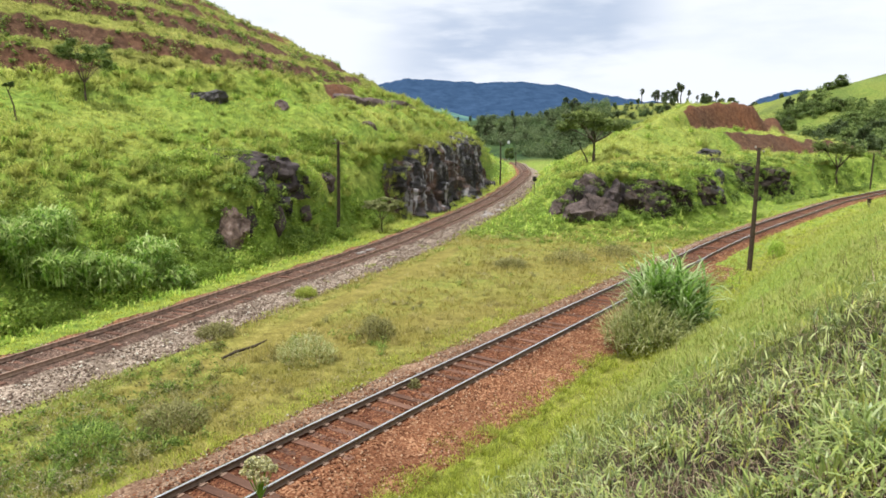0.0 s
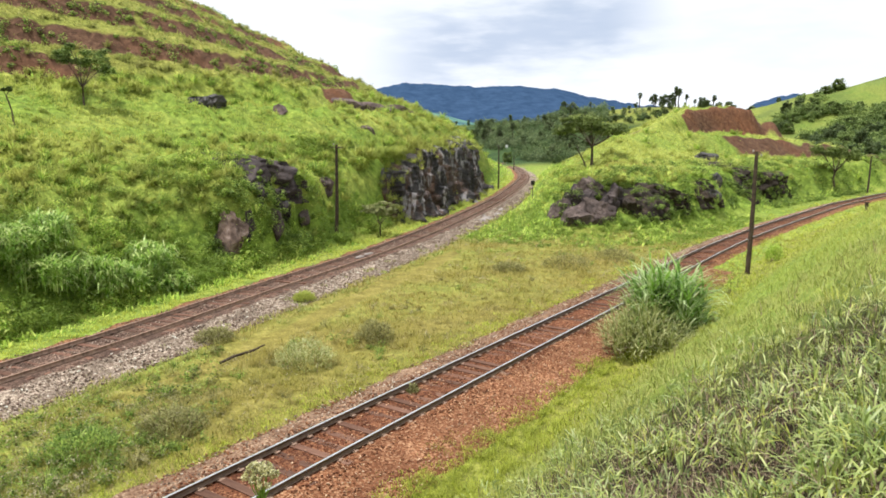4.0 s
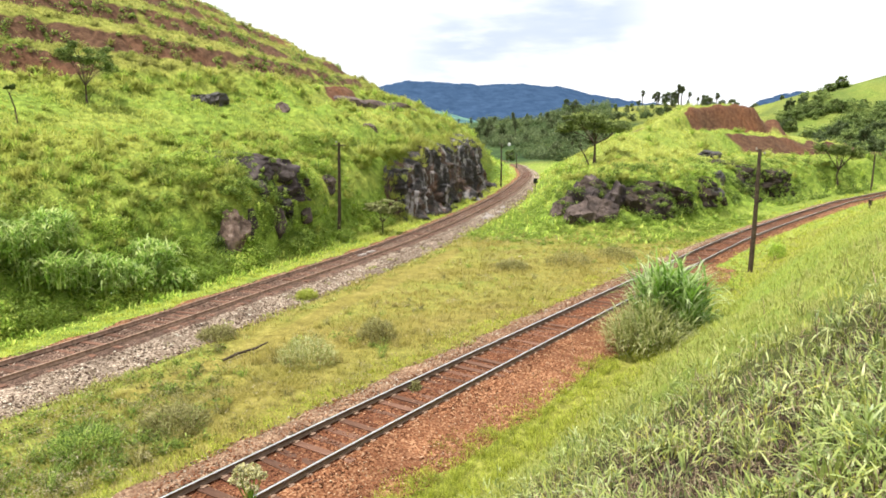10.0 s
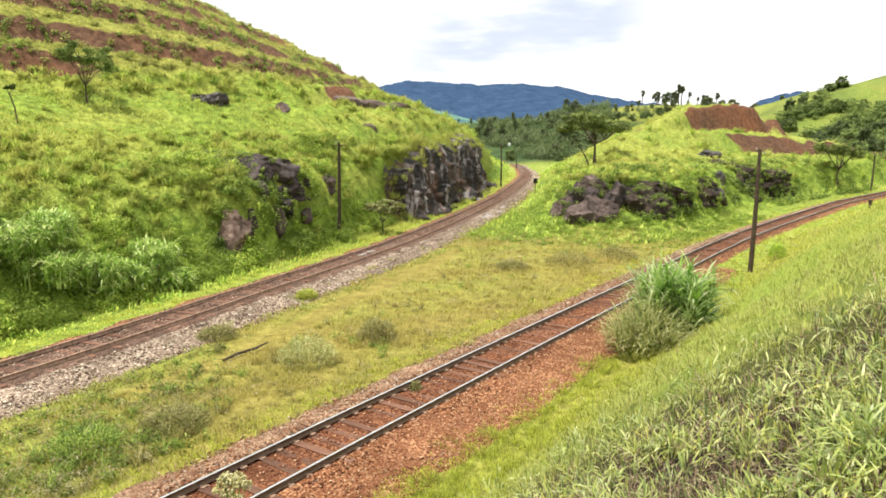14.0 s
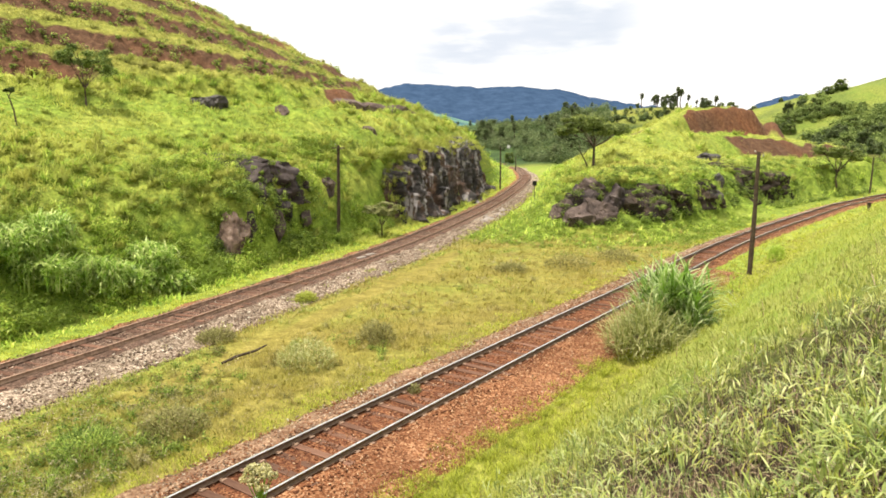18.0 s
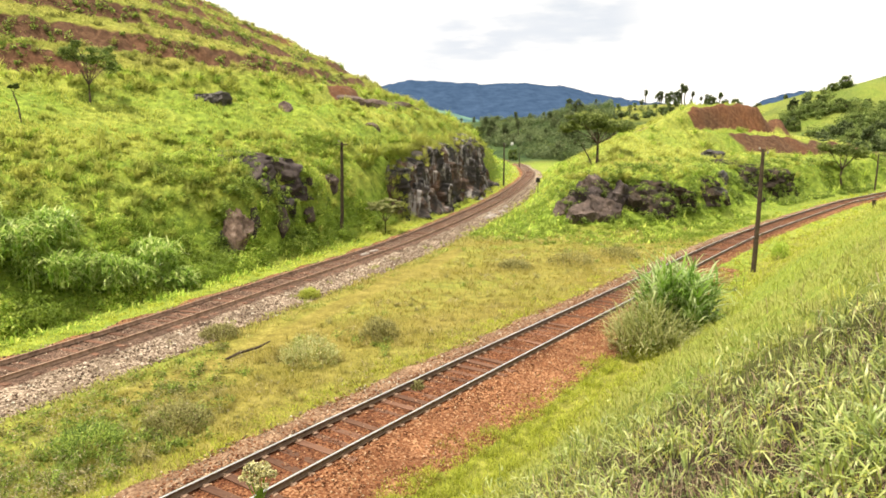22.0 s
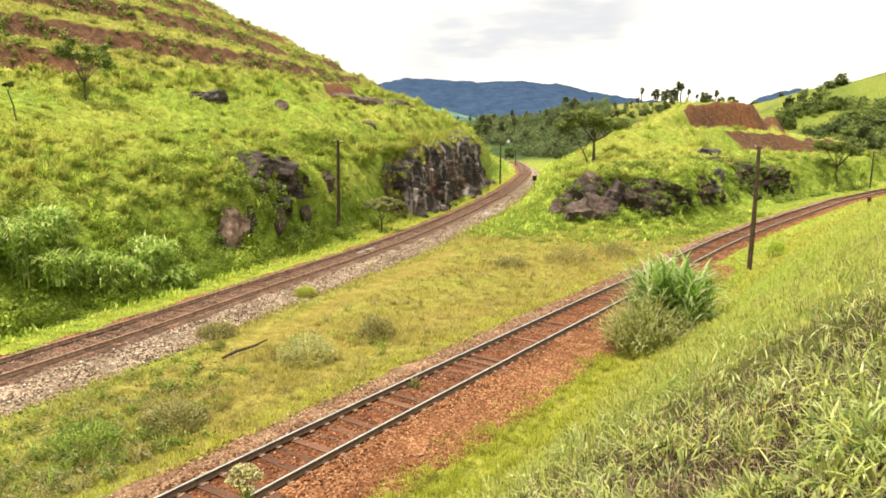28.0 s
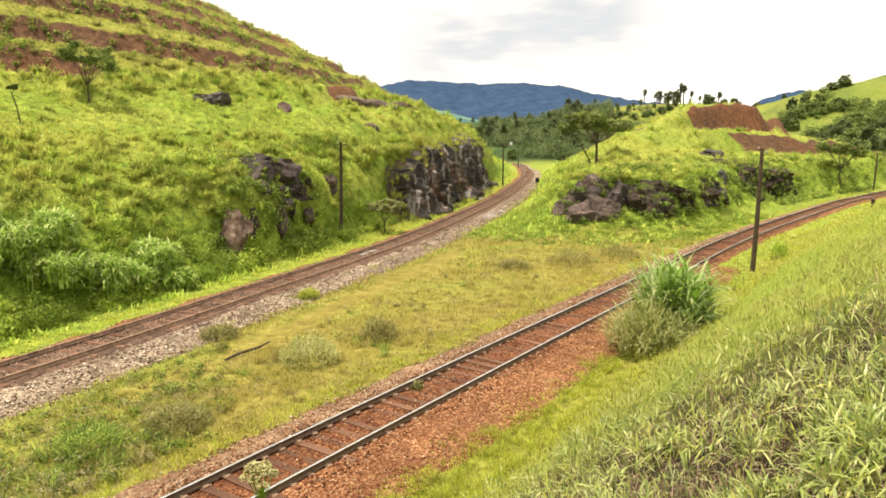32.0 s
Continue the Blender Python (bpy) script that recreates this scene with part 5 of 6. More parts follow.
def canopy():
    """The closed woods of the valley and the scrub of the ridge behind the knoll, too dense to tell tree from tree."""
    rng = np.random.default_rng(78)
    d = rng.uniform(235, 560, 1250)
    u = rng.uniform(0.05, 0.235, 1250)
    x, y = u * d, d
    keep = (rough(x, y, 45, 6) > -0.75) & (np.abs(side_of(FAR, x, y)) > 9)
    x2 = rng.uniform(0.20, 0.42, 420)
    y2 = 300 + 60 * rng.random(420)
    x2 = x2 * y2
    thick = rough(x2, y2, 26, 8) > 0.05
    x, y = np.concatenate([x[keep], x2[thick]]), np.concatenate([y[keep], y2[thick]])
    z = land(x, y)[0]
    rad = rng.uniform(1.3, 3.4, len(x)) * np.where(np.arange(len(x)) < keep.sum(), 1.0, 0.55)
    ob = part("woodland_canopy", raw_mesh("woodland_canopy", *leaf_cloud(np.stack([x, y, z + rad * 0.7], 1), rad, 110, 0.42, rng, 1.0)), G_FAR)
    tagged(ob, "dense woods filling the far valley, greyed by haze in the leaf colour", "woods", kind="stuff")


woods()
canopy()

# ---- rocks on the slopes ----


def rocks():
    rock("rock_outcrop", -9.6, 58.2, ground_z(-9.6, 58.2) - 0.5, 1.0, 0.7, 1.0, 15, ROCK_BROWN, 108, "small brown rock in the slope behind the pole", group="rocks of the hillside")
    rock("boulder", -20.9, 64.6, ground_z(-20.9, 64.6) - 0.1, 1.45, 1.0, 1.3, 10, ROCK_DARK, 120, "dark brown boulder lying on the grassy terrace")
    rock("boulder", -22.3, 64.4, ground_z(-22.3, 64.4) - 0.25, 1.2, 0.8, 0.75, 30, ROCK_DARK, 121, "low dark stone beside the boulder")
    for k, (x, y, sx, sy, sz) in enumerate([(-11.6, 84.6, 2.6, 1.4, 0.6), (-10.6, 89.4, 2.4, 1.4, 0.8), (-9.2, 92.6, 3.4, 1.2, 0.8), (-6.9, 102.0, 3.6, 1.6, 1.0), (-8.3, 77.0, 1.5, 1.1, 0.7), (-5.6, 112.0, 3.4, 1.6, 1.0), (-15.6, 69.2, 0.9, 0.7, 0.5)]):
        rock("rock_outcrop", x, y, ground_z(x, y) - 0.1, sx, sy, sz, 25 + 9 * k, ROCK_SLAB, 130 + k, "bare brownish rock slab on the hill's shoulder", 4, 0.10, "rocks of the hillside", 10)
    # the nose of the knoll: leaning blocks, the upper one set back on the lower
    # the right-hand blocks get darker stone to paint in their shade
    for k, (x, y, z, size, turn, mat) in enumerate([(14.5, 67.6, 2.9, (2.1, 1.6, 1.5), (12, 10, 28), ROCK_BROWN), (13.0, 64.6, 0.8, (1.9, 1.5, 1.3), (16, 8, 14), ROCK_BROWN), (15.0, 64.2, 0.6, (1.6, 1.3, 1.7), (14, 6, 38), ROCK_BROWN),
                                                    (16.6, 66.2, 1.6, (1.5, 1.3, 2.2), (6, -8, 50), ROCK_GREY), (11.9, 66.6, 1.2, (1.3, 1.1, 1.2), (10, 18, 0), ROCK_BROWN), (18.4, 65.6, 0.9, (1.4, 1.1, 1.9), (4, -6, 34), ROCK_SHADE), (13.3, 66.4, 2.5, (1.3, 1.0, 1.1), (18, 14, -12), ROCK_GREY)]):
        slab_rock(x, y, z, size, turn, mat, 240 + k, "weathered angular grey-brown rock at the foot of the knoll", "rocks of the knoll")
    # dark stone colour stands for the shade of hollows in the grass
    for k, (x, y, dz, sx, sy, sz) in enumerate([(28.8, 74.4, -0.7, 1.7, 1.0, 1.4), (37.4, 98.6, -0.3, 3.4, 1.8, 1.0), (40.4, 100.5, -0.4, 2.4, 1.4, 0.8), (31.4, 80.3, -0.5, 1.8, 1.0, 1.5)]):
        rock("rock_outcrop", x, y, ground_z(x, y) + dz, sx, sy, sz, 38, ROCK_DARK, 150 + k, "rock showing through the knoll's grass, coloured dark for shade in hollows", group="rocks of the knoll")


rocks()

# ---- grass: stands of blades, too many to count ----


def field(count, r0, r1, a0, a1, rng):
    """Points over a wedge of the land, closer together near its tip, with height and cover."""
    r = np.exp(rng.uniform(math.log(r0), math.log(r1), count))
    a = np.radians(rng.uniform(a0, a1, count))
    x, y = np.sin(a) * r, np.cos(a) * r
    z, soil, lush, dry, wood, litter = land(x, y)
    return x, y, z, r, soil, lush, dry, wood, side_of(NEAR, x, y), side_of(FAR, x, y)


SLOPE_X, SLOPE_Y = np.arange(-120, 200, 0.8), np.arange(-4, 240, 0.8)
SLOPE_H = land(*[g.ravel() for g in np.meshgrid(SLOPE_X, SLOPE_Y, indexing="ij")])[0].reshape(len(SLOPE_X), len(SLOPE_Y))
SLOPE_DX, SLOPE_DY = np.gradient(SLOPE_H, 0.8)


def turf_normals(v, t, rng):
    """Normals of the sward: those of the land under each blade, each blade a little off."""
    i = np.clip(((v[:, 0] + 120) / 0.8).astype(int), 0, len(SLOPE_X) - 1)
    j = np.clip(((v[:, 1] + 4) / 0.8).astype(int), 0, len(SLOPE_Y) - 1)
    n = np.stack([-SLOPE_DX[i, j], -SLOPE_DY[i, j], np.full(len(v), 0.9)], 1)
    n /= np.linalg.norm(n, axis=1)[:, None]
    first = np.zeros(len(v), int)
    first[t.ravel()] = np.repeat(t.min(1), 3)
    n += rng.normal(0, 0.22, (len(v), 3))[first]
    n /= np.linalg.norm(n, axis=1)[:, None]
    return v, facing(v, t, n), n


def mop(roots, per, size, rng, thin=0.030, grow_wide=0.034, up=0.12):
    """Grass tussocks: many drooping blades from one foot, lit as the rounded mass that they make."""
    n = len(roots)
    s = size.repeat(per)
    az = rng.normal(-0.45, 1.7, n * per)
    lean = np.abs(rng.normal(0.25, 0.55, n * per))
    off = s * 0.30 * np.sqrt(rng.random(n * per))
    r = roots.repeat(per, 0) + np.stack([np.cos(az) * off, np.sin(az) * off, np.zeros(n * per)], 1)
    length = s * rng.uniform(0.55, 1.15, n * per)
    bend = rng.uniform(0.5, 1.9, n * per)
    v, t = blades(r, az, length, lean, bend, thin + grow_wide * s, 3, 0.4)
    c = roots.repeat(per * 7, 0)
    d = (v - c) / size.repeat(per * 7)[:, None] * (1.0, 1.0, 0.75) + (0, 0, up)
    d += rng.normal(0, 0.16, (n * per, 3)).repeat(7, 0)
    d /= np.linalg.norm(d, axis=1)[:, None]
    return v, facing(v, t, d), d


def stand(name, pieces, mat, label, sward=False):
    rng = np.random.default_rng(3)
    ob = part(name, raw_mesh(name, *(turf_normals(*join(*pieces), rng) if sward else join(*pieces))), mat)
    return tagged(ob, label, "grass", kind="stuff")


def grow_grass():
    rng = np.random.default_rng(5)
    at = lambda x, y, z, k, dz=-0.03: np.stack([x[k], y[k], z[k] + dz], 1)
    # hillside and knoll
    x, y, z, r, soil, lush, dry, wood, dn, df = field(66000, 30, 230, -41, 40, rng)
    clump = rough(x, y, 7, 15)
    hilly = ((df > 5.2) & (z > 2.0)) | ((dn > 6) & (df < -4.5) & (z > 1.0))
    steep = (df > 4.2) & (df < 7.4) & (y > 64) & (y < 123) & (z < 8.0)
    k = hilly & ((soil < 0.12) | (rng.random(len(x)) < np.where(df > 0, 0.06, 0.02))) & ~steep & (rng.random(len(x)) < 0.72 + 0.35 * clump)
    size = (0.22 + 0.0022 * r[k]) * (1 + 0.45 * clump[k]) * np.where(soil[k] > 0.05, 0.6, 1.0)
    upper = (df[k] > 0) & (z[k] > 14.2 + 0.8 * clump[k])
    for c, mat, tone in ((~upper, G_HILL, "bright yellow-green grass covering the hills"), (upper, G_TERRACE, "dull olive grass on the terraces of the hill")):
        stand("hill_grass", [tufts(at(x, y, z, k)[c], 6, size[c] * 0.8, size[c], 1.2, 1.0, 0.04 + 0.0006 * r[k][c], 2, 0.2, rng, (-0.5, 1.0))], mat, tone, True)
    # lush growth at the foot of the slopes
    k = ((df > 3.6) | ((dn > 5.0) & (df < -4))) & ~steep & (rng.random(len(x)) < np.where((df < 5.5) & (df > 0), 0.35, 0.40 * (lush - 0.08))) & ((z < 2.5) | (df < 0))
    size = (0.26 + 0.0040 * r[k]) * (1 + 0.5 * clump[k])
    stand("lush_growth", [tufts(at(x, y, z, k), 8, size * 0.8, size, 1.4, 1.2, 0.06 + 0.0006 * r[k], 3, 0.4, rng, (-0.4, 1.2))], G_LUSH, "rank green growth along the foot of the slopes", True)
    # tussocks of tall grass: close and large on the lower slope, scattered on the pasture, bushy under the terraces
    x, y, z, r, soil, lush, dry, wood, dn, df = field(9000, 30, 150, -41, 38, rng)
    left, mid = df > 5.4, (dn > 6.5) & (df < -6)
    above = np.where(left, z, 0)
    pasture = ease(above, 7.8, 8.8) * (1 - ease(above, 11.3, 12.2)) * (1 - ease(y, 62, 90))
    want = np.where(left, ease(z, 0.6, 1.6) * (0.85 - 0.80 * pasture - 0.68 * ease(above, 15, 17)), ease(z, 1.0, 2.0) * 0.55)
    want = want * np.where(mid & (z > 4.6), 0.30, 1.0) * (0.55 + 0.75 * ease(rough(x, y, 8, 4) + 0.6 * rough(x, y, 3, 9), -0.5, 0.5))
    bare = (df > 4.2) & (df < 7.0) & (y > 66) & (y < 122) & (z < 8.5)
    bare |= (np.hypot(x - 14.8, y - 65.0) < 3.7) | (np.hypot(x + 11.8, y - 87.5) < 4.0)
    k = (left | mid) & ~bare & (soil < np.where(rng.random(len(x)) < 0.15, 2.0, 0.3)) & (rng.random(len(x)) < want)
    big = rng.uniform(0.5, 1.15, k.sum()) * (0.55 + 0.0065 * r[k]) * (1 - 0.35 * pasture[k])
    root = at(x, y, z, k, -0.05)
    sort = rng.random(len(root)) + 0.5 * ease(-z[k], -6, -1)
    top = (z[k] > 14.5) & (df[k] > 0)
    stand("slope_tussock", [mop(root[top], 62, big[top] * 0.8, rng)], G_TERRACE, "dull olive grass tussocks on the terraces")
    sort = np.where(top, 9, sort)
    for lo, hi, mat, tone in ((-1, 0.66, G_HILL, "yellow-green grass tussocks bending in the wind on the slopes"), (0.66, 0.95, G_LUSH, "green grass tussocks on the lower slopes"), (0.95, 3, G_CREEP, "bright leafy tussocks along the slope's foot")):
        c = (sort >= lo) & (sort < hi)
        stand("slope_tussock", [mop(root[c], 62, big[c], rng)], mat, tone)
    # bushes in the hollows and under the terraces
    k2 = (left | mid) & ~bare & (soil < 0.5) & (rng.random(len(x)) < 0.9 * ease(rough(x, y, 6, 21) + 0.5 * rough(x, y, 2.5, 6), 0.35, 0.8) * np.where(left, ease(z, 0.6, 1.5) * (1 - 0.85 * pasture) * (1 - 0.6 * ease(z, 15, 18)), 0.25 * ease(z, 0.8, 1.6) * (z < 4.6)))
    rad = rng.uniform(0.35, 0.8, k2.sum()) * (0.7 + 0.005 * r[k2])
    stand("slope_bush", [leaf_cloud(at(x, y, z, k2, 0.15), rad, 80, 0.075, rng, 0.85)], G_SHRUB, "low green bushes in the hollows of the slopes")
    # rank weeds and creepers that fill the foot of the cutting
    p, d, n = frames_along(FAR_KNOTS, 0.05, 24, 66)
    i = rng.integers(0, len(p), 2400)
    o = 4.7 + 7.5 * rng.random(2400) ** 1.4
    mx, my = p[i, 0] + n[i, 0] * o, p[i, 1] + n[i, 1] * o
    mz = land(mx, my)[0]
    keep = (rough(mx, my, 3.5, 6) + 0.5 * rough(mx, my, 9, 2) > 0.1) | ((o < 6.2) & (rng.random(2400) < 0.5))
    rad = rng.uniform(0.25, 0.85, 2400)
    spot = np.stack([mx, my, mz + 0.35 * rad], 1)
    shade = keep & (rough(mx, my, 5, 19) > 0.3)
    bright = keep & ~shade
    stand("creeper", [leaf_cloud(spot[bright], rad[bright], 100, 0.075, rng, 0.9)], G_CREEP, "rank weeds and creepers at the foot of the cutting")
    stand("creeper", [leaf_cloud(spot[shade], rad[shade], 100, 0.08, rng, 0.9)], G_LUSH, "green leafy weeds at the foot of the cutting")
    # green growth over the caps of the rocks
    # overgrown knoll crags take a darker leaf colour in place of shade
    for shaded, mat, tone in ((False, G_CREEP, "green growth hanging over the tops of the rocks"), (True, G_SHRUB, "leafy growth over the knoll's rocks, coloured dark for their shade")):
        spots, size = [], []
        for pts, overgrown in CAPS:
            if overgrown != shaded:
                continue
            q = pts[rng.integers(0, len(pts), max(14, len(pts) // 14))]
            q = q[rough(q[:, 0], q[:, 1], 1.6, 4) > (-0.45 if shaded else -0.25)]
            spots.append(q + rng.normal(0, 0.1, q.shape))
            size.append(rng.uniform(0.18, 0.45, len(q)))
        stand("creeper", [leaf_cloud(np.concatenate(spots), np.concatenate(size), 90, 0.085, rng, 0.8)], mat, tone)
    p, d, n = frames_along(FAR_KNOTS, 0.04, 56, 128)
    o = rng.uniform(3.6, 5.6, len(p))
    fx, fy = p[:, 0] + n[:, 0] * o, p[:, 1] + n[:, 1] * o
    stand("verge_grass", [tufts(np.stack([fx, fy, land(fx, fy)[0] - 0.03], 1), 6, 0.5, 0.5, 1.0, 1.1, 0.07, 2, 0.3, rng)], G_HILL, "bright green grass at the foot of the rock face", True)
    # growth on the lip, at the foot and at the overgrown end of the cutting's rock face
    face = np.empty(len(CUTTING.data.vertices) * 3, np.float32)
    CUTTING.data.vertices.foreach_get("co", face)
    face = face.reshape(-1, 56, 3)
    u, h = np.meshgrid(np.linspace(0, 1, len(face)), np.linspace(0, 1, 56), indexing="ij")
    wave = rough(u * 59, u * 0 + h * 2.0, 5.5, 13) + 0.5 * rough(u * 59, h * 3.0, 2.0, 3)
    over = (h > 0.86 - 0.12 * wave - 0.25 * (1 - ease(u, 0.05, 0.22))) | (h < 0.05 + 0.04 * wave) | (u < 0.05 + 0.03 * wave) | (u > 0.985)
    q = face[over]
    q = q[rng.random(len(q)) < 0.22]
    q = q + rng.normal(0, 0.12, q.shape)
    stand("hanging_grass", [mop(q[::3], 26, rng.uniform(0.5, 0.95, len(q[::3])), rng)], G_HILL, "grass and creepers hanging over the rock face")
    # creepers over the rocks of the knoll
    p, d, n = frames_along(NEAR_KNOTS, 0.05, 55, 92)
    i = rng.integers(0, len(p), 1100)
    o = rng.uniform(5.6, 15.5, 1100)
    mx, my = p[i, 0] + n[i, 0] * o, p[i, 1] + n[i, 1] * o
    mz = land(mx, my)[0]
    keep = (rough(mx, my, 4.0, 11) + 0.6 * rough(mx, my, 1.8, 2) > 0.35) & (mz > 0.4) & (my > 60)
    rad = rng.uniform(0.3, 0.8, 1100)
    stand("creeper", [leaf_cloud(np.stack([mx, my, mz + 0.25], 1)[keep], rad[keep], 110, 0.10, rng, 0.8)], G_SHRUB, "green creepers spilling over the rocks of the knoll")
    # shrubs and shaded hollows on the knoll's side towards the track
    p, d, n = frames_along(NEAR_KNOTS, 0.05, 56, 116)
    i = rng.integers(0, len(p), 1500)
    o = rng.uniform(5.4, 15.0, 1500)
    mx, my = p[i, 0] + n[i, 0] * o, p[i, 1] + n[i, 1] * o
    mz, ms = land(mx, my)[:2]
    # kept to the coves, where the dark leaf colour stands for shade
    keep = (rough(mx, my, 9.0, 17) + 0.4 * rough(mx, my, 2.4, 5) < -0.35) & (mz > 0.3) & (mz < 4.4) & (ms < 0.2) & (my > 62)
    rad = rng.uniform(0.3, 0.9, 1500)
    stand("knoll_shrub", [leaf_cloud(np.stack([mx, my, mz + 0.4 * rad], 1)[keep], rad[keep], 90, 0.11, rng, 0.9)], G_SHRUB, "shrubs on the knoll's side above the track, coloured dark for shade")
    i = rng.integers(0, len(p), 420)
    o = rng.uniform(5.8, 10.5, 420)
    mx, my = p[i, 0] + n[i, 0] * o, p[i, 1] + n[i, 1] * o
    mz = land(mx, my)[0]
    # the darkest leaf colour fills the hollows as painted shade
    keep = (((my > 62) & (my < 70)) | ((my > 79) & (my < 98))) & (mz > 0.5) & (mz < 3.6) & (rough(mx, my, 9.0, 17) < -0.2)
    rad = rng.uniform(0.35, 0.85, 420)
    stand("knoll_shrub", [leaf_cloud(np.stack([mx, my, mz + 0.4 * rad], 1)[keep], rad[keep], 100, 0.11, rng, 0.9)], G_TREE, "shrubs in the hollows of the knoll, coloured dark for shade")
    p, d, n = frames_along(NEAR_KNOTS, 0.05, 84, 128)
    i = rng.integers(0, len(p), 520)
    o = rng.uniform(4.6, 15.0, 520)
    mx, my = p[i, 0] + n[i, 0] * o, p[i, 1] + n[i, 1] * o
    mz = land(mx, my)[0]
    keep = (rough(mx, my, 9.0, 4) + 0.6 * rough(mx, my, 3.0, 12) > 0.05) & (mz < 5.0)
    rad = rng.uniform(0.4, 1.0, 520)
    # duller leaf colour stands for a slope that faces away from the light
    stand("knoll_shrub", [leaf_cloud(np.stack([mx, my, mz + 0.35 * rad], 1)[keep], rad[keep], 90, 0.13, rng, 0.85)], G_SHRUB, "green scrub on the slope beside the bending track, dulled for shade")
    mx = rng.uniform(-15.2, -10.0, 130)
    my = 45.0 + (mx + 14.6) * 1.75 + rng.normal(0, 1.3, 130)
    mz = land(mx, my)[0]
    rad = rng.uniform(0.25, 0.6, 130)
    stand("creeper", [leaf_cloud(np.stack([mx + 0.3, my - 0.2, mz + 0.1], 1), rad, 100, 0.075, rng, 0.9)], G_SHRUB, "green creepers between the rocks of the slope")
    # weeds between the rocks at the knoll's nose
    mx, my = rng.uniform(11.0, 18.8, 120), rng.uniform(62.4, 69.5, 120)
    up = np.where(my > 65.2, rng.uniform(0.6, 2.2, 120), rng.uniform(-0.1, 0.7, 120))
    stand("creeper", [leaf_cloud(np.stack([mx, my, land(mx, my)[0] + up], 1), rng.uniform(0.25, 0.6, 120), 90, 0.085, rng, 0.8)], G_SHRUB, "green weeds between the rocks of the knoll")
    mx, my = rng.uniform(12.0, 18.0, 34), rng.uniform(68.0, 70.2, 34)
    stand("slope_tussock", [mop(np.stack([mx, my, np.maximum(land(mx, my)[0], 4.0)], 1), 60, rng.uniform(0.6, 1.1, 34), rng)], G_HILL, "grass tussocks hanging over the top of the knoll's rocks")
    # dark shrubs along the earth terraces
    x, y, z, r, soil, lush, dry, wood, dn, df = field(16000, 50, 150, -41, -8, rng)
    k = (df > 10) & (soil > 0.1) & (soil < 0.95) & (rng.random(len(x)) < 0.24) & (rough(x, y, 9, 3) > -0.4)
    rad = rng.uniform(0.3, 0.85, k.sum())
    stand("terrace_shrub", [leaf_cloud(at(x, y, z, k, 0.1), rad, 60, 0.13, rng, 0.8)], G_SHRUB, "dark low shrubs along the bare earth terraces")
    # grass that hangs over the lip of the rock face
    p, d, n = frames_along(FAR_KNOTS, 0.16, 64, 124)
    o = rng.uniform(6.2, 7.6, len(p))
    lx, ly = p[:, 0] + n[:, 0] * o, p[:, 1] + n[:, 1] * o
    lz = np.maximum(land(lx, ly)[0], 6.3 + 0.5 * rough(lx, ly, 5, 2)) + 0.2
    keep = rough(lx, ly, 4, 13) > -0.35
    stand("hanging_grass", [mop(np.stack([lx, ly, lz], 1)[keep], 40, rng.uniform(0.7, 1.3, keep.sum()), rng)], G_HILL, "grass hanging over the lip of the rock face")
    # meadow between the tracks
    x, y, z, r, soil, lush, dry, wood, dn, df = field(30000, 11, 84, -42, 32, rng)
    clump = rough(x, y, 4.5, 18)
    k = (dn > 2.55) & (df < -3.3) & (rng.random(len(x)) > 1.6 * lush) & ((np.abs(df + 5.3) > 0.8 + 0.3 * clump) | (y < 22) | (y > 52)) & (rng.random(len(x)) < 0.8 + 0.3 * clump)
    size = (0.17 + 0.0032 * r[k]) * (1 + 0.5 * clump[k])
    stand("meadow_grass", [tufts(at(x, y, z, k), 8, size * 0.9, size, 1.2, 1.0, 0.018 + 0.0007 * r[k], 2, 0.2, rng)], G_FLAT, "olive and straw-coloured meadow grass between the tracks", True)
    k &= rng.random(len(x)) < 0.04 + 0.40 * ease(rough(x, y, 6, 8), 0.2, 0.8) + 0.35 * ease(-x - 0.30 * y, 1.0, 4.0)
    p = at(x, y, z, k, 0.0)
    p[:, 2] += rng.uniform(0.2, 0.45, len(p))
    stand("seed_head", [leaf_cloud(p, 0.16 + 0.002 * r[k], 12, 0.022 + 0.0006 * r[k].repeat(12), rng, 0.5, 0.3)], G_SEED, "pale feathery seed heads in the meadow")
    x, y, z, r, soil, lush, dry, wood, dn, df = field(3600, 11, 66, -42, 26, rng)
    corner = ease(-x - 0.30 * y, 0.0, 3.5)
    k = (dn > 3.4) & (df < -6.3) & (rng.random(len(x)) < (0.30 + 0.5 * ease(rough(x, y, 5, 14) + 0.5 * rough(x, y, 2, 3), 0.0, 0.8) + 0.6 * corner)) & (y < 62)
    root, size, pick = at(x, y, z, k, -0.02), rng.uniform(0.22, 0.5, k.sum()) * (0.8 + 0.006 * r[k]) * (1 + 0.45 * corner[k]), rng.random(k.sum()) + 0.45 * corner[k]
    for lo, hi, mat, tone in ((-1, 0.72, G_FLAT, "soft olive grass tufts in the meadow"), (0.72, 0.90, G_DRY, "dull brownish grass tufts in the meadow"), (0.90, 3, G_SHRUB, "fresh green grass tufts in the meadow")):
        c = (pick >= lo) & (pick < hi)
        stand("meadow_tuft", [mop(root[c], 46, size[c], rng, 0.006, 0.022, 0.6)], mat, tone)
    # vivid verge beside both tracks
    x, y, z, r, soil, lush, dry, wood, dn, df = field(46000, 11, 170, -42, 36, rng)
    edge = 0.6 * rough(x, y, 3.0, 20) + 0.7 * rough(x, y, 0.9, 5)
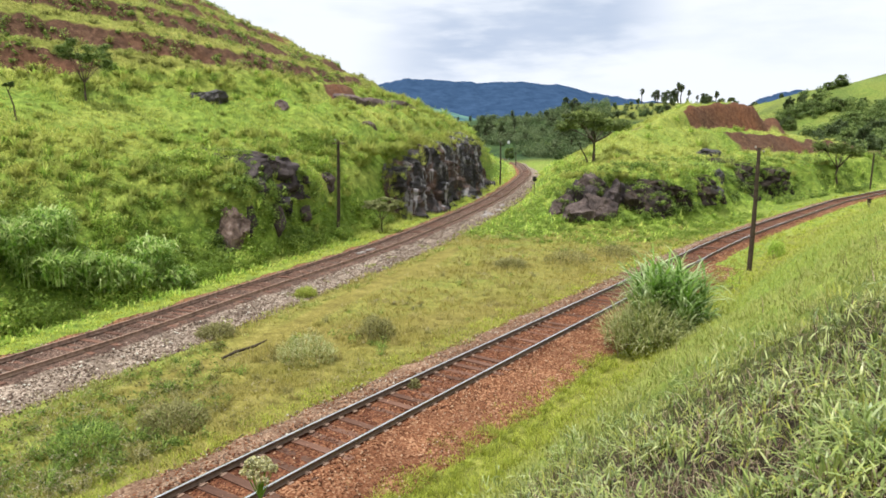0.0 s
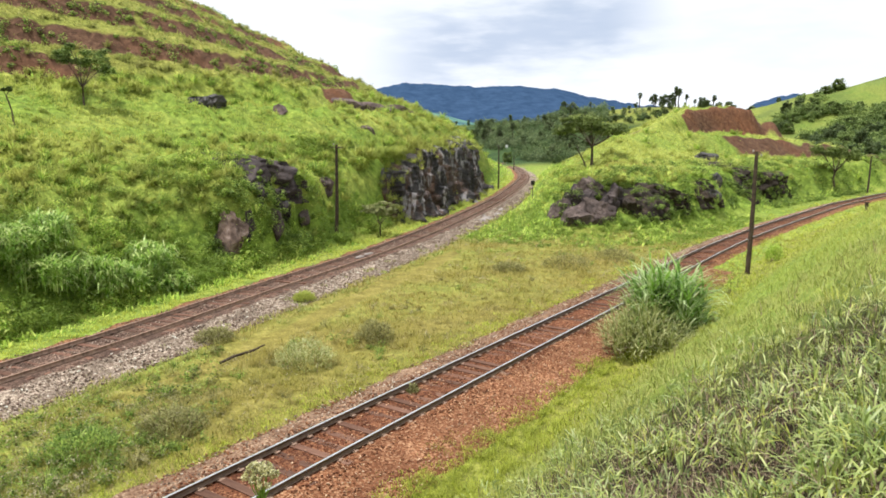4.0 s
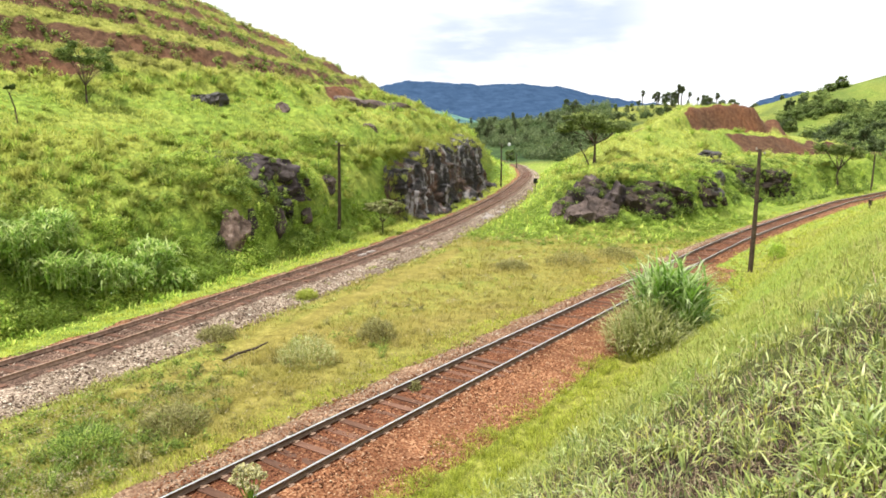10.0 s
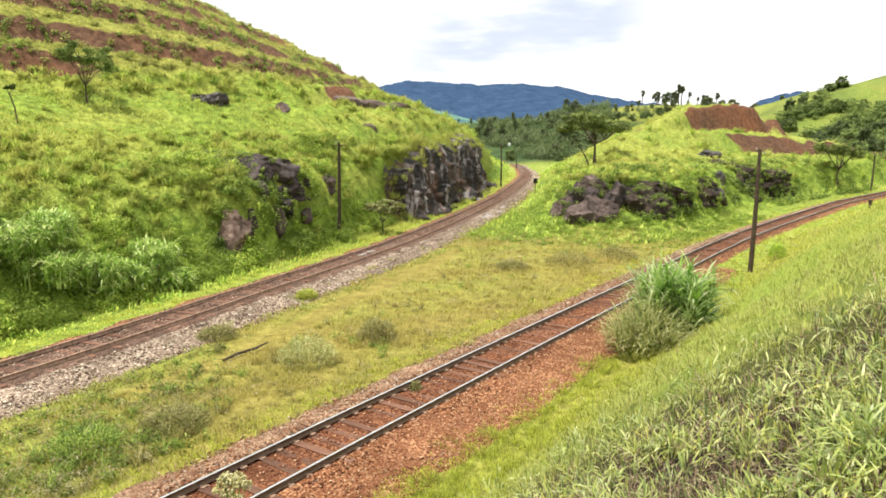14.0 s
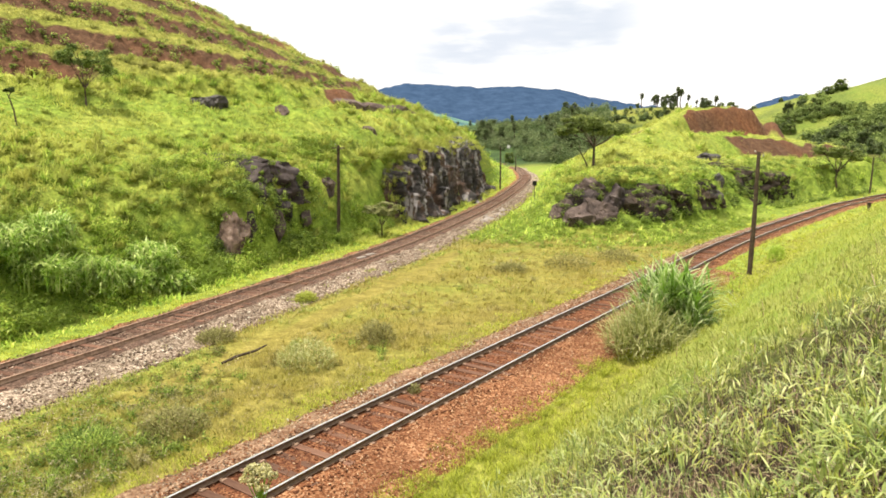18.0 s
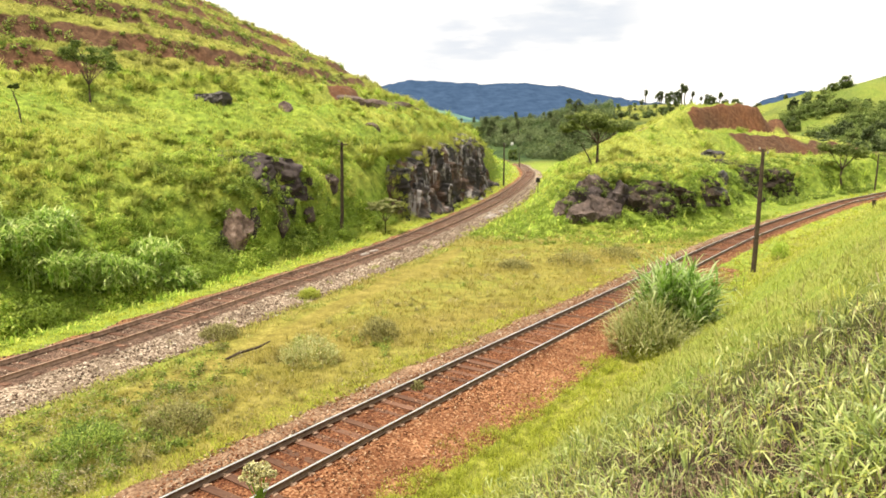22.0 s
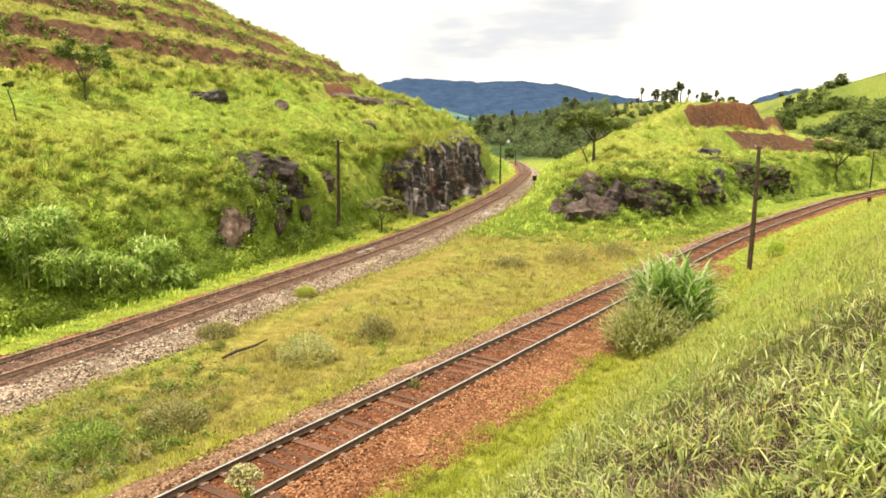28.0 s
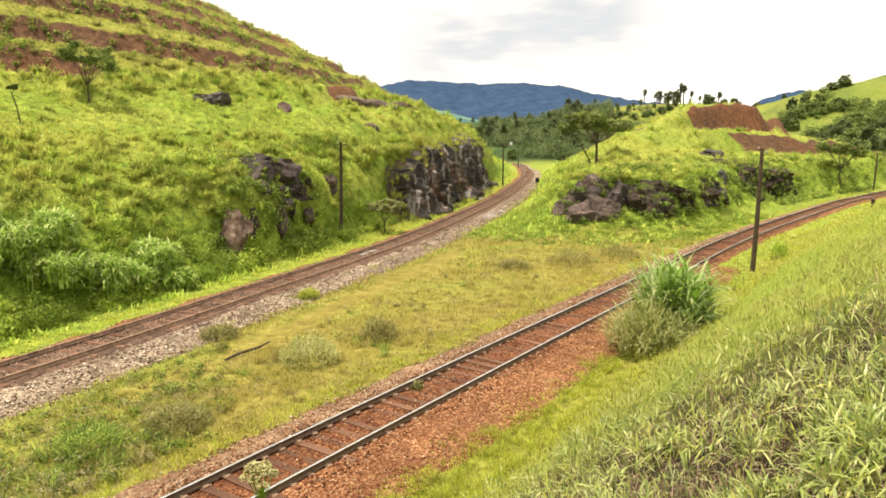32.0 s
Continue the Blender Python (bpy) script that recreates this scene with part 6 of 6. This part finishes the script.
    k = ((dn > 2.3 + edge) & (dn < 3.5 + edge) & (y < 120)) | ((dn < -2.75 + edge + 1.3 * ease(y, 30, 40)) & (dn > -5.9 + edge)) | ((df > 2.3 + edge) & (df < 3.7 + 1.3 * ease(y, 38, 48))) | ((df < -3.2 + edge) & (df > -4.4 + edge) & (y > 60))
    size = 0.13 + 0.0026 * r[k]
    stand("verge_grass", [tufts(at(x, y, z, k), 7, size * 0.9, size, 0.9, 1.2, 0.014 + 0.0006 * r[k], 2, 0.2, rng)], G_VIVID, "vivid yellow-green short grass along the ballast", True)
    k2 = (dn < -3.1 + 0.5 * edge) & (dn > -5.0) & (y > 7) & (y < 34) & (rng.random(len(x)) < 0.16)
    stand("verge_tuft", [mop(at(x, y, z, k2, -0.03), 60, rng.uniform(0.22, 0.48, k2.sum()), rng, 0.005, 0.020, 0.6)], G_VIVID, "yellow-green grass humps along the edge of the gravel path")
    # straggling weeds over the path and between the stones
    k = ((dn < -1.7) & (dn > -3.6) & (rough(x, y, 1.5, 10) + 0.5 * rough(x, y, 5, 3) > 0.40 - 0.5 * ease(y, 26, 38))) | ((dn > 1.7) & (dn < 2.5) & (rough(x, y, 1.8, 4) > 0.6))
    k &= y < 60
    size = 0.08 + 0.0022 * r[k]
    stand("path_weed", [tufts(at(x, y, z, k, 0.05), 8, size * 1.1, size, 1.2, 1.1, 0.012 + 0.0005 * r[k], 2, 0.2, rng)], G_FLAT, "thin straw-green weeds straggling over the gravel path")
    k = (dn < -2.5) & (dn > -3.9) & (rng.random(len(x)) < 0.65 * ease(-dn + 0.9 * rough(x, y, 1.2, 6) + 0.5 * rough(x, y, 4, 8), 2.6, 3.9)) & (y < 46)
    size = 0.08 + 0.0024 * r[k]
    stand("path_weed", [tufts(at(x, y, z, k, 0.05), 7, size, size, 1.1, 1.1, 0.012 + 0.0005 * r[k], 2, 0.2, rng)], G_VIVID, "short bright weeds creeping onto the gravel path")
    # weeds on the far ballast shoulder
    k = ((df < -2.0) & (df > -3.9) & (rough(x, y, 2.6, 1) > 0.45)) | ((df < -3.5) & (df > -4.7) & (rough(x, y, 2.2, 6) + 0.4 * rough(x, y, 0.8, 3) > 0.05) & (y < 62))
    size = 0.12 + 0.003 * r[k]
    stand("ballast_weed", [tufts(at(x, y, z, k, 0.02), 7, size * 0.9, size, 1.0, 1.3, 0.02 + 0.0006 * r[k], 2, 0.3, rng)], G_WEED, "low weeds creeping over the pale ballast")
    # green weeds in the wet corner of the meadow
    x, y, z, r, soil, lush, dry, wood, dn, df = field(4200, 11, 60, -42, 20, rng)
    wet = 1.5 * ease(-x - 0.25 * y, 0.0, 4.0) + 0.8 * ease(rough(x, y, 5, 14), 0.45, 0.9)
    k = (dn > 3.2) & (df < -4.2) & (rng.random(len(x)) < 0.75 * wet) & (y < 60)
    rad = rng.uniform(0.18, 0.42, k.sum())
    p = at(x, y, z, k, 0.08)
    half = rng.random(len(p)) < 0.6
    stand("meadow_weed", [leaf_cloud(p[half], rad[half], 60, 0.055, rng, 0.8)], G_SHRUB, "small green leafy weeds in the meadow")
    stand("meadow_weed", [leaf_cloud(p[~half], rad[~half], 55, 0.05, rng, 0.8)], G_DRY, "small straw-brown weeds in the meadow")
    x, y, z, r, soil, lush, dry, wood, dn, df = field(9000, 50, 84, -8, 26, rng)
    k = (dn > 2.8) & (df < -4.0) & (z < 1.2) & (rng.random(len(x)) < (0.45 + 0.4 * rough(x, y, 3, 3)) * ease(y + 5 * rough(x, y, 9, 10) + 2.5 * rough(x, y, 2.5, 4), 50, 66))
    stand("meadow_weed", [leaf_cloud(at(x, y, z, k, 0.06), rng.uniform(0.25, 0.6, k.sum()), 40, 0.09, rng, 0.6)], G_CREEP, "green creeping weeds below the knoll")
    # the bank at the camera's feet: broad short leaves in layers, stems and dead leaves between
    x, y, z, r, soil, lush, dry, wood, dn, df = field(44000, 2.6, 95, -40, 44, rng)
    clump = rough(x, y, 2.2, 3) + 0.6 * rough(x, y, 0.9, 7)
    mound = rough(x, y, 1.9, 8) + 0.5 * rough(x, y, 0.7, 12)
    hole = mound < -0.22
    k = (dn < -5.3) & (rng.random(len(x)) < np.where(hole & (r < 8 + 5 * rng.random(len(x))), 0.03, np.where(r < 12, 0.38, 0.62) + 0.3 * clump))
    lift = (rng.uniform(0, 0.10, len(x)) + 0.75 * np.clip(mound + 0.15, 0, 1.2)) * np.minimum(1, r / 8)
    near = r < 7 + 8 * rng.random(len(x))
    far = k & (r > 7 + 7 * rng.random(len(x)))
    size = np.minimum(0.16 + 0.0045 * r[far], 0.45) * (1 + 0.4 * clump[far])
    for part_of, mat, tone in ((r[far] < 26, G_SLOPE, "olive green grass along the bank"), (r[far] >= 26, G_HILL, "sunlit yellow-green grass further along the bank")):
        root = at(x, y, z, far)[part_of]
        stand("bank_grass", [tufts(root, 8, size[part_of] * 0.9, size[part_of], 1.2, 1.1, 0.012 + 0.0007 * r[far][part_of], 2, 0.3, rng)], mat, tone, True)
    tall = k & near
    reach = np.minimum(r[tall], 9) ** 0.45
    size = 0.115 * reach * (1 + 0.25 * clump[tall])
    pick = rng.random(tall.sum())
    for lo, hi, mat, wide, tone in ((0.0, 0.66, G_BANK, 1.0, "broad pale green grass matted over the cutting's bank"), (0.66, 0.80, G_YOUNG, 0.8, "fresh yellow-green grass among the bank grass"), (0.80, 1.0, G_DULL, 1.1, "dull blue-green grass leaves on the bank")):
        c = (pick >= lo) & (pick < hi)
        root = at(x, y, z + lift * rng.uniform(0.3, 1.0, len(x)), tall)[c]
        stand("bank_grass", [tufts(root, 9, size[c] * 0.7, size[c] * 0.78, 2.3, 0.9, 0.0102 * wide * reach[c], 4, 0.65, rng)], mat, tone)
    k = (dn < -5.3) & (rng.random(len(x)) < np.where(hole, 0.6, 0.28)) & (r < 8 + 5 * rng.random(len(x)))
    size = 0.16 + 0.010 * r[k]
    stand("dead_stem", [tufts(at(x, y, z + 0.5 * lift, k), 7, size, size, 2.0, 0.5, 0.004 + 0.0007 * r[k], 2, 0.1, rng)], G_DEAD, "dry brown stems among the bank grass")
    k = (dn < -5.0) & (dn > -13) & (rng.random(len(x)) < 0.022) & (r > 6) & (r < 24)
    stand("dead_stem", [tufts(at(x, y, z, k), 4, 0.12, rng.uniform(0.35, 0.6, k.sum()), 0.5, 0.5, 0.003 + 0.0005 * r[k], 3, 0.0, rng)], G_DEAD, "thin dry seed stalks standing over the bank grass")


grow_grass()

# ---- single plants ----


def cane(name, m, width, height, groups, per, leaf, mat, seed, label, category="cane grass", group="", wide=0.095, droop=0.0):
    """A stand of tall cane: sheaves of long arching leaves, each sheaf a part that can sway."""
    rng = np.random.default_rng(seed)
    t = empty(name, m, label, category, group)
    for k in range(groups):
        a, r = 6.283 * k / groups * 2.4, width * 0.5 * math.sqrt((k + 0.5) / groups)
        hgt = height * (1 - 0.25 * (2 * r / width) ** 2) * rng.uniform(0.85, 1.05)
        n = per
        base = np.zeros((n, 3))
        b, q = rng.uniform(0, 6.283, n), 0.24 * width / math.sqrt(groups) * np.sqrt(rng.random(n)) * 2
        base[:, 0], base[:, 1] = np.cos(b) * q, np.sin(b) * q
        base[:, 2] = hgt * rng.uniform(0.0, 0.62, n)
        v1 = blades(base, rng.uniform(0, 6.283, n), leaf * rng.uniform(0.6, 1.25, n), rng.uniform(0.03, 0.5, n) + droop * rng.uniform(0.4, 1.0, n), rng.uniform(0.5, 2.2, n) + 0.4 * droop, wide * rng.uniform(0.65, 1.3, n), 5, 0.5)
        s = max(5, n // 12)
        foot = base[:s].copy()
        foot[:, 2] = -0.15
        v2 = blades(foot, rng.uniform(0, 6.283, s), np.full(s, hgt * 0.8), np.full(s, 0.04), rng.uniform(0.0, 0.2, s), np.full(s, 0.045), 3, 0.0)
        o = part("sheaf", raw_mesh("sheaf", *join(v1, v2)), mat, t)
        o.matrix_basis = pose(math.cos(a) * r, math.sin(a) * r, 0)
    return t


CANE = cane("cane_clump", on(9.25, 28.0, -0.1), 2.8, 4.9, 12, 110, 1.9, G_CANE, 61, "tall green cane grass clump with pale arching leaves by the track", wide=0.078, droop=0.3)
bush("dry_bush", on(8.1, 26.5), 3.2, 2.1, 800, 1.15, 0.05, G_STRAW, 62, "straggly pale grey-green bush beside the cane clump", lean=1.3)
LEFT_CANE = []
for k, (x, y, w, h) in enumerate([(-20.6, 31.6, 3.4, 2.6), (-19.1, 32.4, 3.0, 2.3), (-18.0, 34.0, 2.8, 2.6), (-17.2, 35.0, 2.6, 2.2), (-16.6, 36.0, 2.0, 1.7), (-22.2, 31.0, 3.4, 3.0), (-16.3, 38.4, 2.6, 2.9), (-19.9, 34.6, 2.8, 2.2), (-15.2, 38.0, 1.6, 1.3)]):
    LEFT_CANE.append(cane("cane_thicket", on(x, y, -0.1, 40 * k), w, h, 8, 190, 0.85, G_CANE_LEFT, 70 + k, "dense thicket of tall silvery-green cane at the hill's foot", "cane grass", "cane thickets along the far track", 0.068, 0.8))
for k, (x, y, w, h, mat, label) in enumerate([
        (-5.1, 25.2, 2.2, 1.15, G_STRAW, "low grey-green bush with pale flower heads in the meadow"), (-2.8, 28.4, 1.6, 1.0, G_DRY, "brownish round bush in the meadow"), (-7.8, 19.3, 1.9, 0.6, G_DRY, "dull dark weeds in the meadow"),
        (-9.6, 17.6, 2.0, 0.7, G_SHRUB, "green leafy weeds in the meadow"), (8.4, 46.0, 3.2, 1.0, G_DRY, "olive bush among dry meadow grass"), (12.4, 48.8, 2.8, 0.9, G_DRY, "olive bush among dry meadow grass"),
        (4.5, 44.5, 2.2, 0.6, G_DRY, "olive tuft among dry meadow grass"), (16.3, 37.8, 1.0, 1.5, G_LUSH, "small dark green shrub near the telegraph pole"), (23.4, 48.0, 1.1, 1.4, G_LUSH, "small green shrub on the bank's edge"),
        (-7.2, 36.0, 1.1, 0.5, G_HILL, "fresh green weed by the pale ballast"), (-9.6, 28.6, 1.6, 0.45, G_DRY, "dull weed by the pale ballast"), (-0.9, 21.9, 0.35, 0.5, G_DRY, "single brown weed beside the rail")]):
    bush("meadow_bush", on(x, y, 0, 30 * k), w, h, 420 if w > 1 else 120, 0.28 if w > 1 else 0.2, 0.035, mat, 80 + k, label)


def flower_shrub():
    """A tall stem with a domed head of small cream flowers."""
    x, y = -1.40, 5.0
    z = ground_z(x, y)
    top = 5.33 - z
    t = empty("flowering_shrub", pose(x, y, z - 0.05), "tall weed topped by a domed cream flower head", "flowering plant")
    rng = np.random.default_rng(91)
    bm = bmesh.new()
    tube(bm, [(0, 0, -0.1), (0.02, 0, top * 0.5), (0, 0, top)], [0.016, 0.012, 0.007], 6)
    part("stem", bm, G_LUSH, t)
    for k in range(15):
        a, r = k * 2.4, 0.115 * math.sqrt((k + 0.3) / 15)
        q = Vector((math.cos(a) * r, math.sin(a) * r * 0.8, top + 0.14 - r * r * 5 + rng.normal(0, 0.022)))
        bm = bmesh.new()
        tube(bm, [(0, 0, top - 0.14), Vector((q.x * 0.55, q.y * 0.55, top - 0.02)), q], [0.005, 0.004, 0.003], 4)
        part("flower_stalk", bm, G_LUSH, t)
        puff = rng.normal(0, 1, (22, 3))
        puff[:, 2] = np.abs(puff[:, 2]) * 0.6
        puff = np.array(q) + puff / np.linalg.norm(puff, axis=1)[:, None] * 0.040
        part("flower_head", raw_mesh("flower_head", *leaf_cloud(puff, np.full(22, 0.014), 12, 0.009, rng, 0.8, 0.6)), G_BLOOM, t)
    n = 60
    hgt = rng.uniform(0.1, 0.92, n) * top
    p = np.zeros((n, 3))
    p[:, 2] = hgt
    part("foliage", raw_mesh("foliage", *blades(p, rng.uniform(0, 6.283, n), rng.uniform(0.10, 0.2, n), rng.uniform(0.6, 1.2, n), rng.uniform(0.3, 0.9, n), rng.uniform(0.02, 0.04, n), 3, 0.5)), G_LUSH, t)
    return t


FLOWER = flower_shrub()

# a charred stick lying in the meadow and pale stones by the far track
bm = bmesh.new()
tube(bm, [(-1.2, 0, 0.05), (-0.4, 0.05, 0.09), (0.5, -0.03, 0.07), (1.3, 0.06, 0.10)], [0.05, 0.06, 0.055, 0.03], 7)
stick = part("fallen_branch", bm, POLE_WOOD)
stick.matrix_basis = on(-7.7, 26.2, 0.08, 62)
tagged(stick, "dark fallen branch lying in the olive meadow grass", "branch")


# leafy tussocks near the camera that the wind rocks
SWAYING = []


def tussocks():
    rng = np.random.default_rng(44)
    while len(SWAYING) < 16:
        r, a = rng.uniform(5.5, 15), math.radians(rng.uniform(4, 30))
        x, y = math.sin(a) * r, math.cos(a) * r
        if side_of(NEAR, np.array([x]), np.array([y]))[0] > -5.5:
            continue
        t = empty("grass_tussock", on(x, y, -0.03), "leafy tussock of broad pale green grass on the bank", "grass", "tussocks on the bank")
        v = tufts(np.zeros((5, 3)) + rng.normal(0, 0.09, (5, 3)) * (1, 1, 0), 11, 0.09, 0.34, 1.2, 1.3, 0.021, 4, 0.5, rng)
        tagged(part("foliage", raw_mesh("foliage", *v), G_BANK, t), kind="stuff")
        SWAYING.append(t)


tussocks()


# ---- what the wind moves ----


def gust(t):
    """Strength of the wind: calm at first, a gust from about ten seconds on that slackens towards the end."""
    return float(0.12 + 0.88 * ease(np.array(t), 9.2, 12.0) * (1 - 0.45 * ease(np.array(t), 25.5, 29.0)))


def sway(thing, home, tilt, phase, flutter):
    rows = []
    for k in range(65):
        t = k * 0.5
        g = gust(t)
        a = tilt * g + flutter * (0.35 + 0.65 * g) * math.sin(t * 2.3 + phase)
        b = flutter * 0.7 * (0.35 + 0.65 * g) * math.sin(t * 1.7 + phase * 1.9)
        rows.append((t, home @ pose(0, 0, 0, b, a, 0)))
    walk(thing, rows)


def motions():
    for k, o in enumerate([c for c in CANE.children]):
        sway(o, o.matrix_basis.copy(), 7.0, k * 1.3, 2.2)
    for j, c in enumerate(LEFT_CANE):
        for k, o in enumerate(c.children):
            sway(o, o.matrix_basis.copy(), 2.0, j + k * 1.7, 1.6)
    for k, o in enumerate(SWAYING):
        sway(o, o.matrix_basis.copy(), 4.0, k * 2.1, 3.0)
    # the flower head nods on its long stem: sideways and towards the camera, in degrees
    home = FLOWER.matrix_basis.copy()
    nod = [(0, 0, 0), (1, -0.6, 0), (2, 0.4, 0.2), (3, 0.7, 0.2), (6, 0.6, 0), (8, -0.3, 0.4), (9.5, -1.2, 1.2), (11, -3.2, 3.4), (13, -4.4, 5.0), (14.5, -3.5, 4.4), (17, -0.8, 2.0),
           (19, 0.6, 0), (22, -0.4, 1.6), (25, 0.5, 1.4), (28, -2.0, 3.0), (31, -0.4, 1.6), (32, -0.2, 1.2)]
    walk(FLOWER, [(t, home @ pose(0, 0, 0, b * 0.85, a * 0.75, 0)) for t, a, b in nod])


motions()
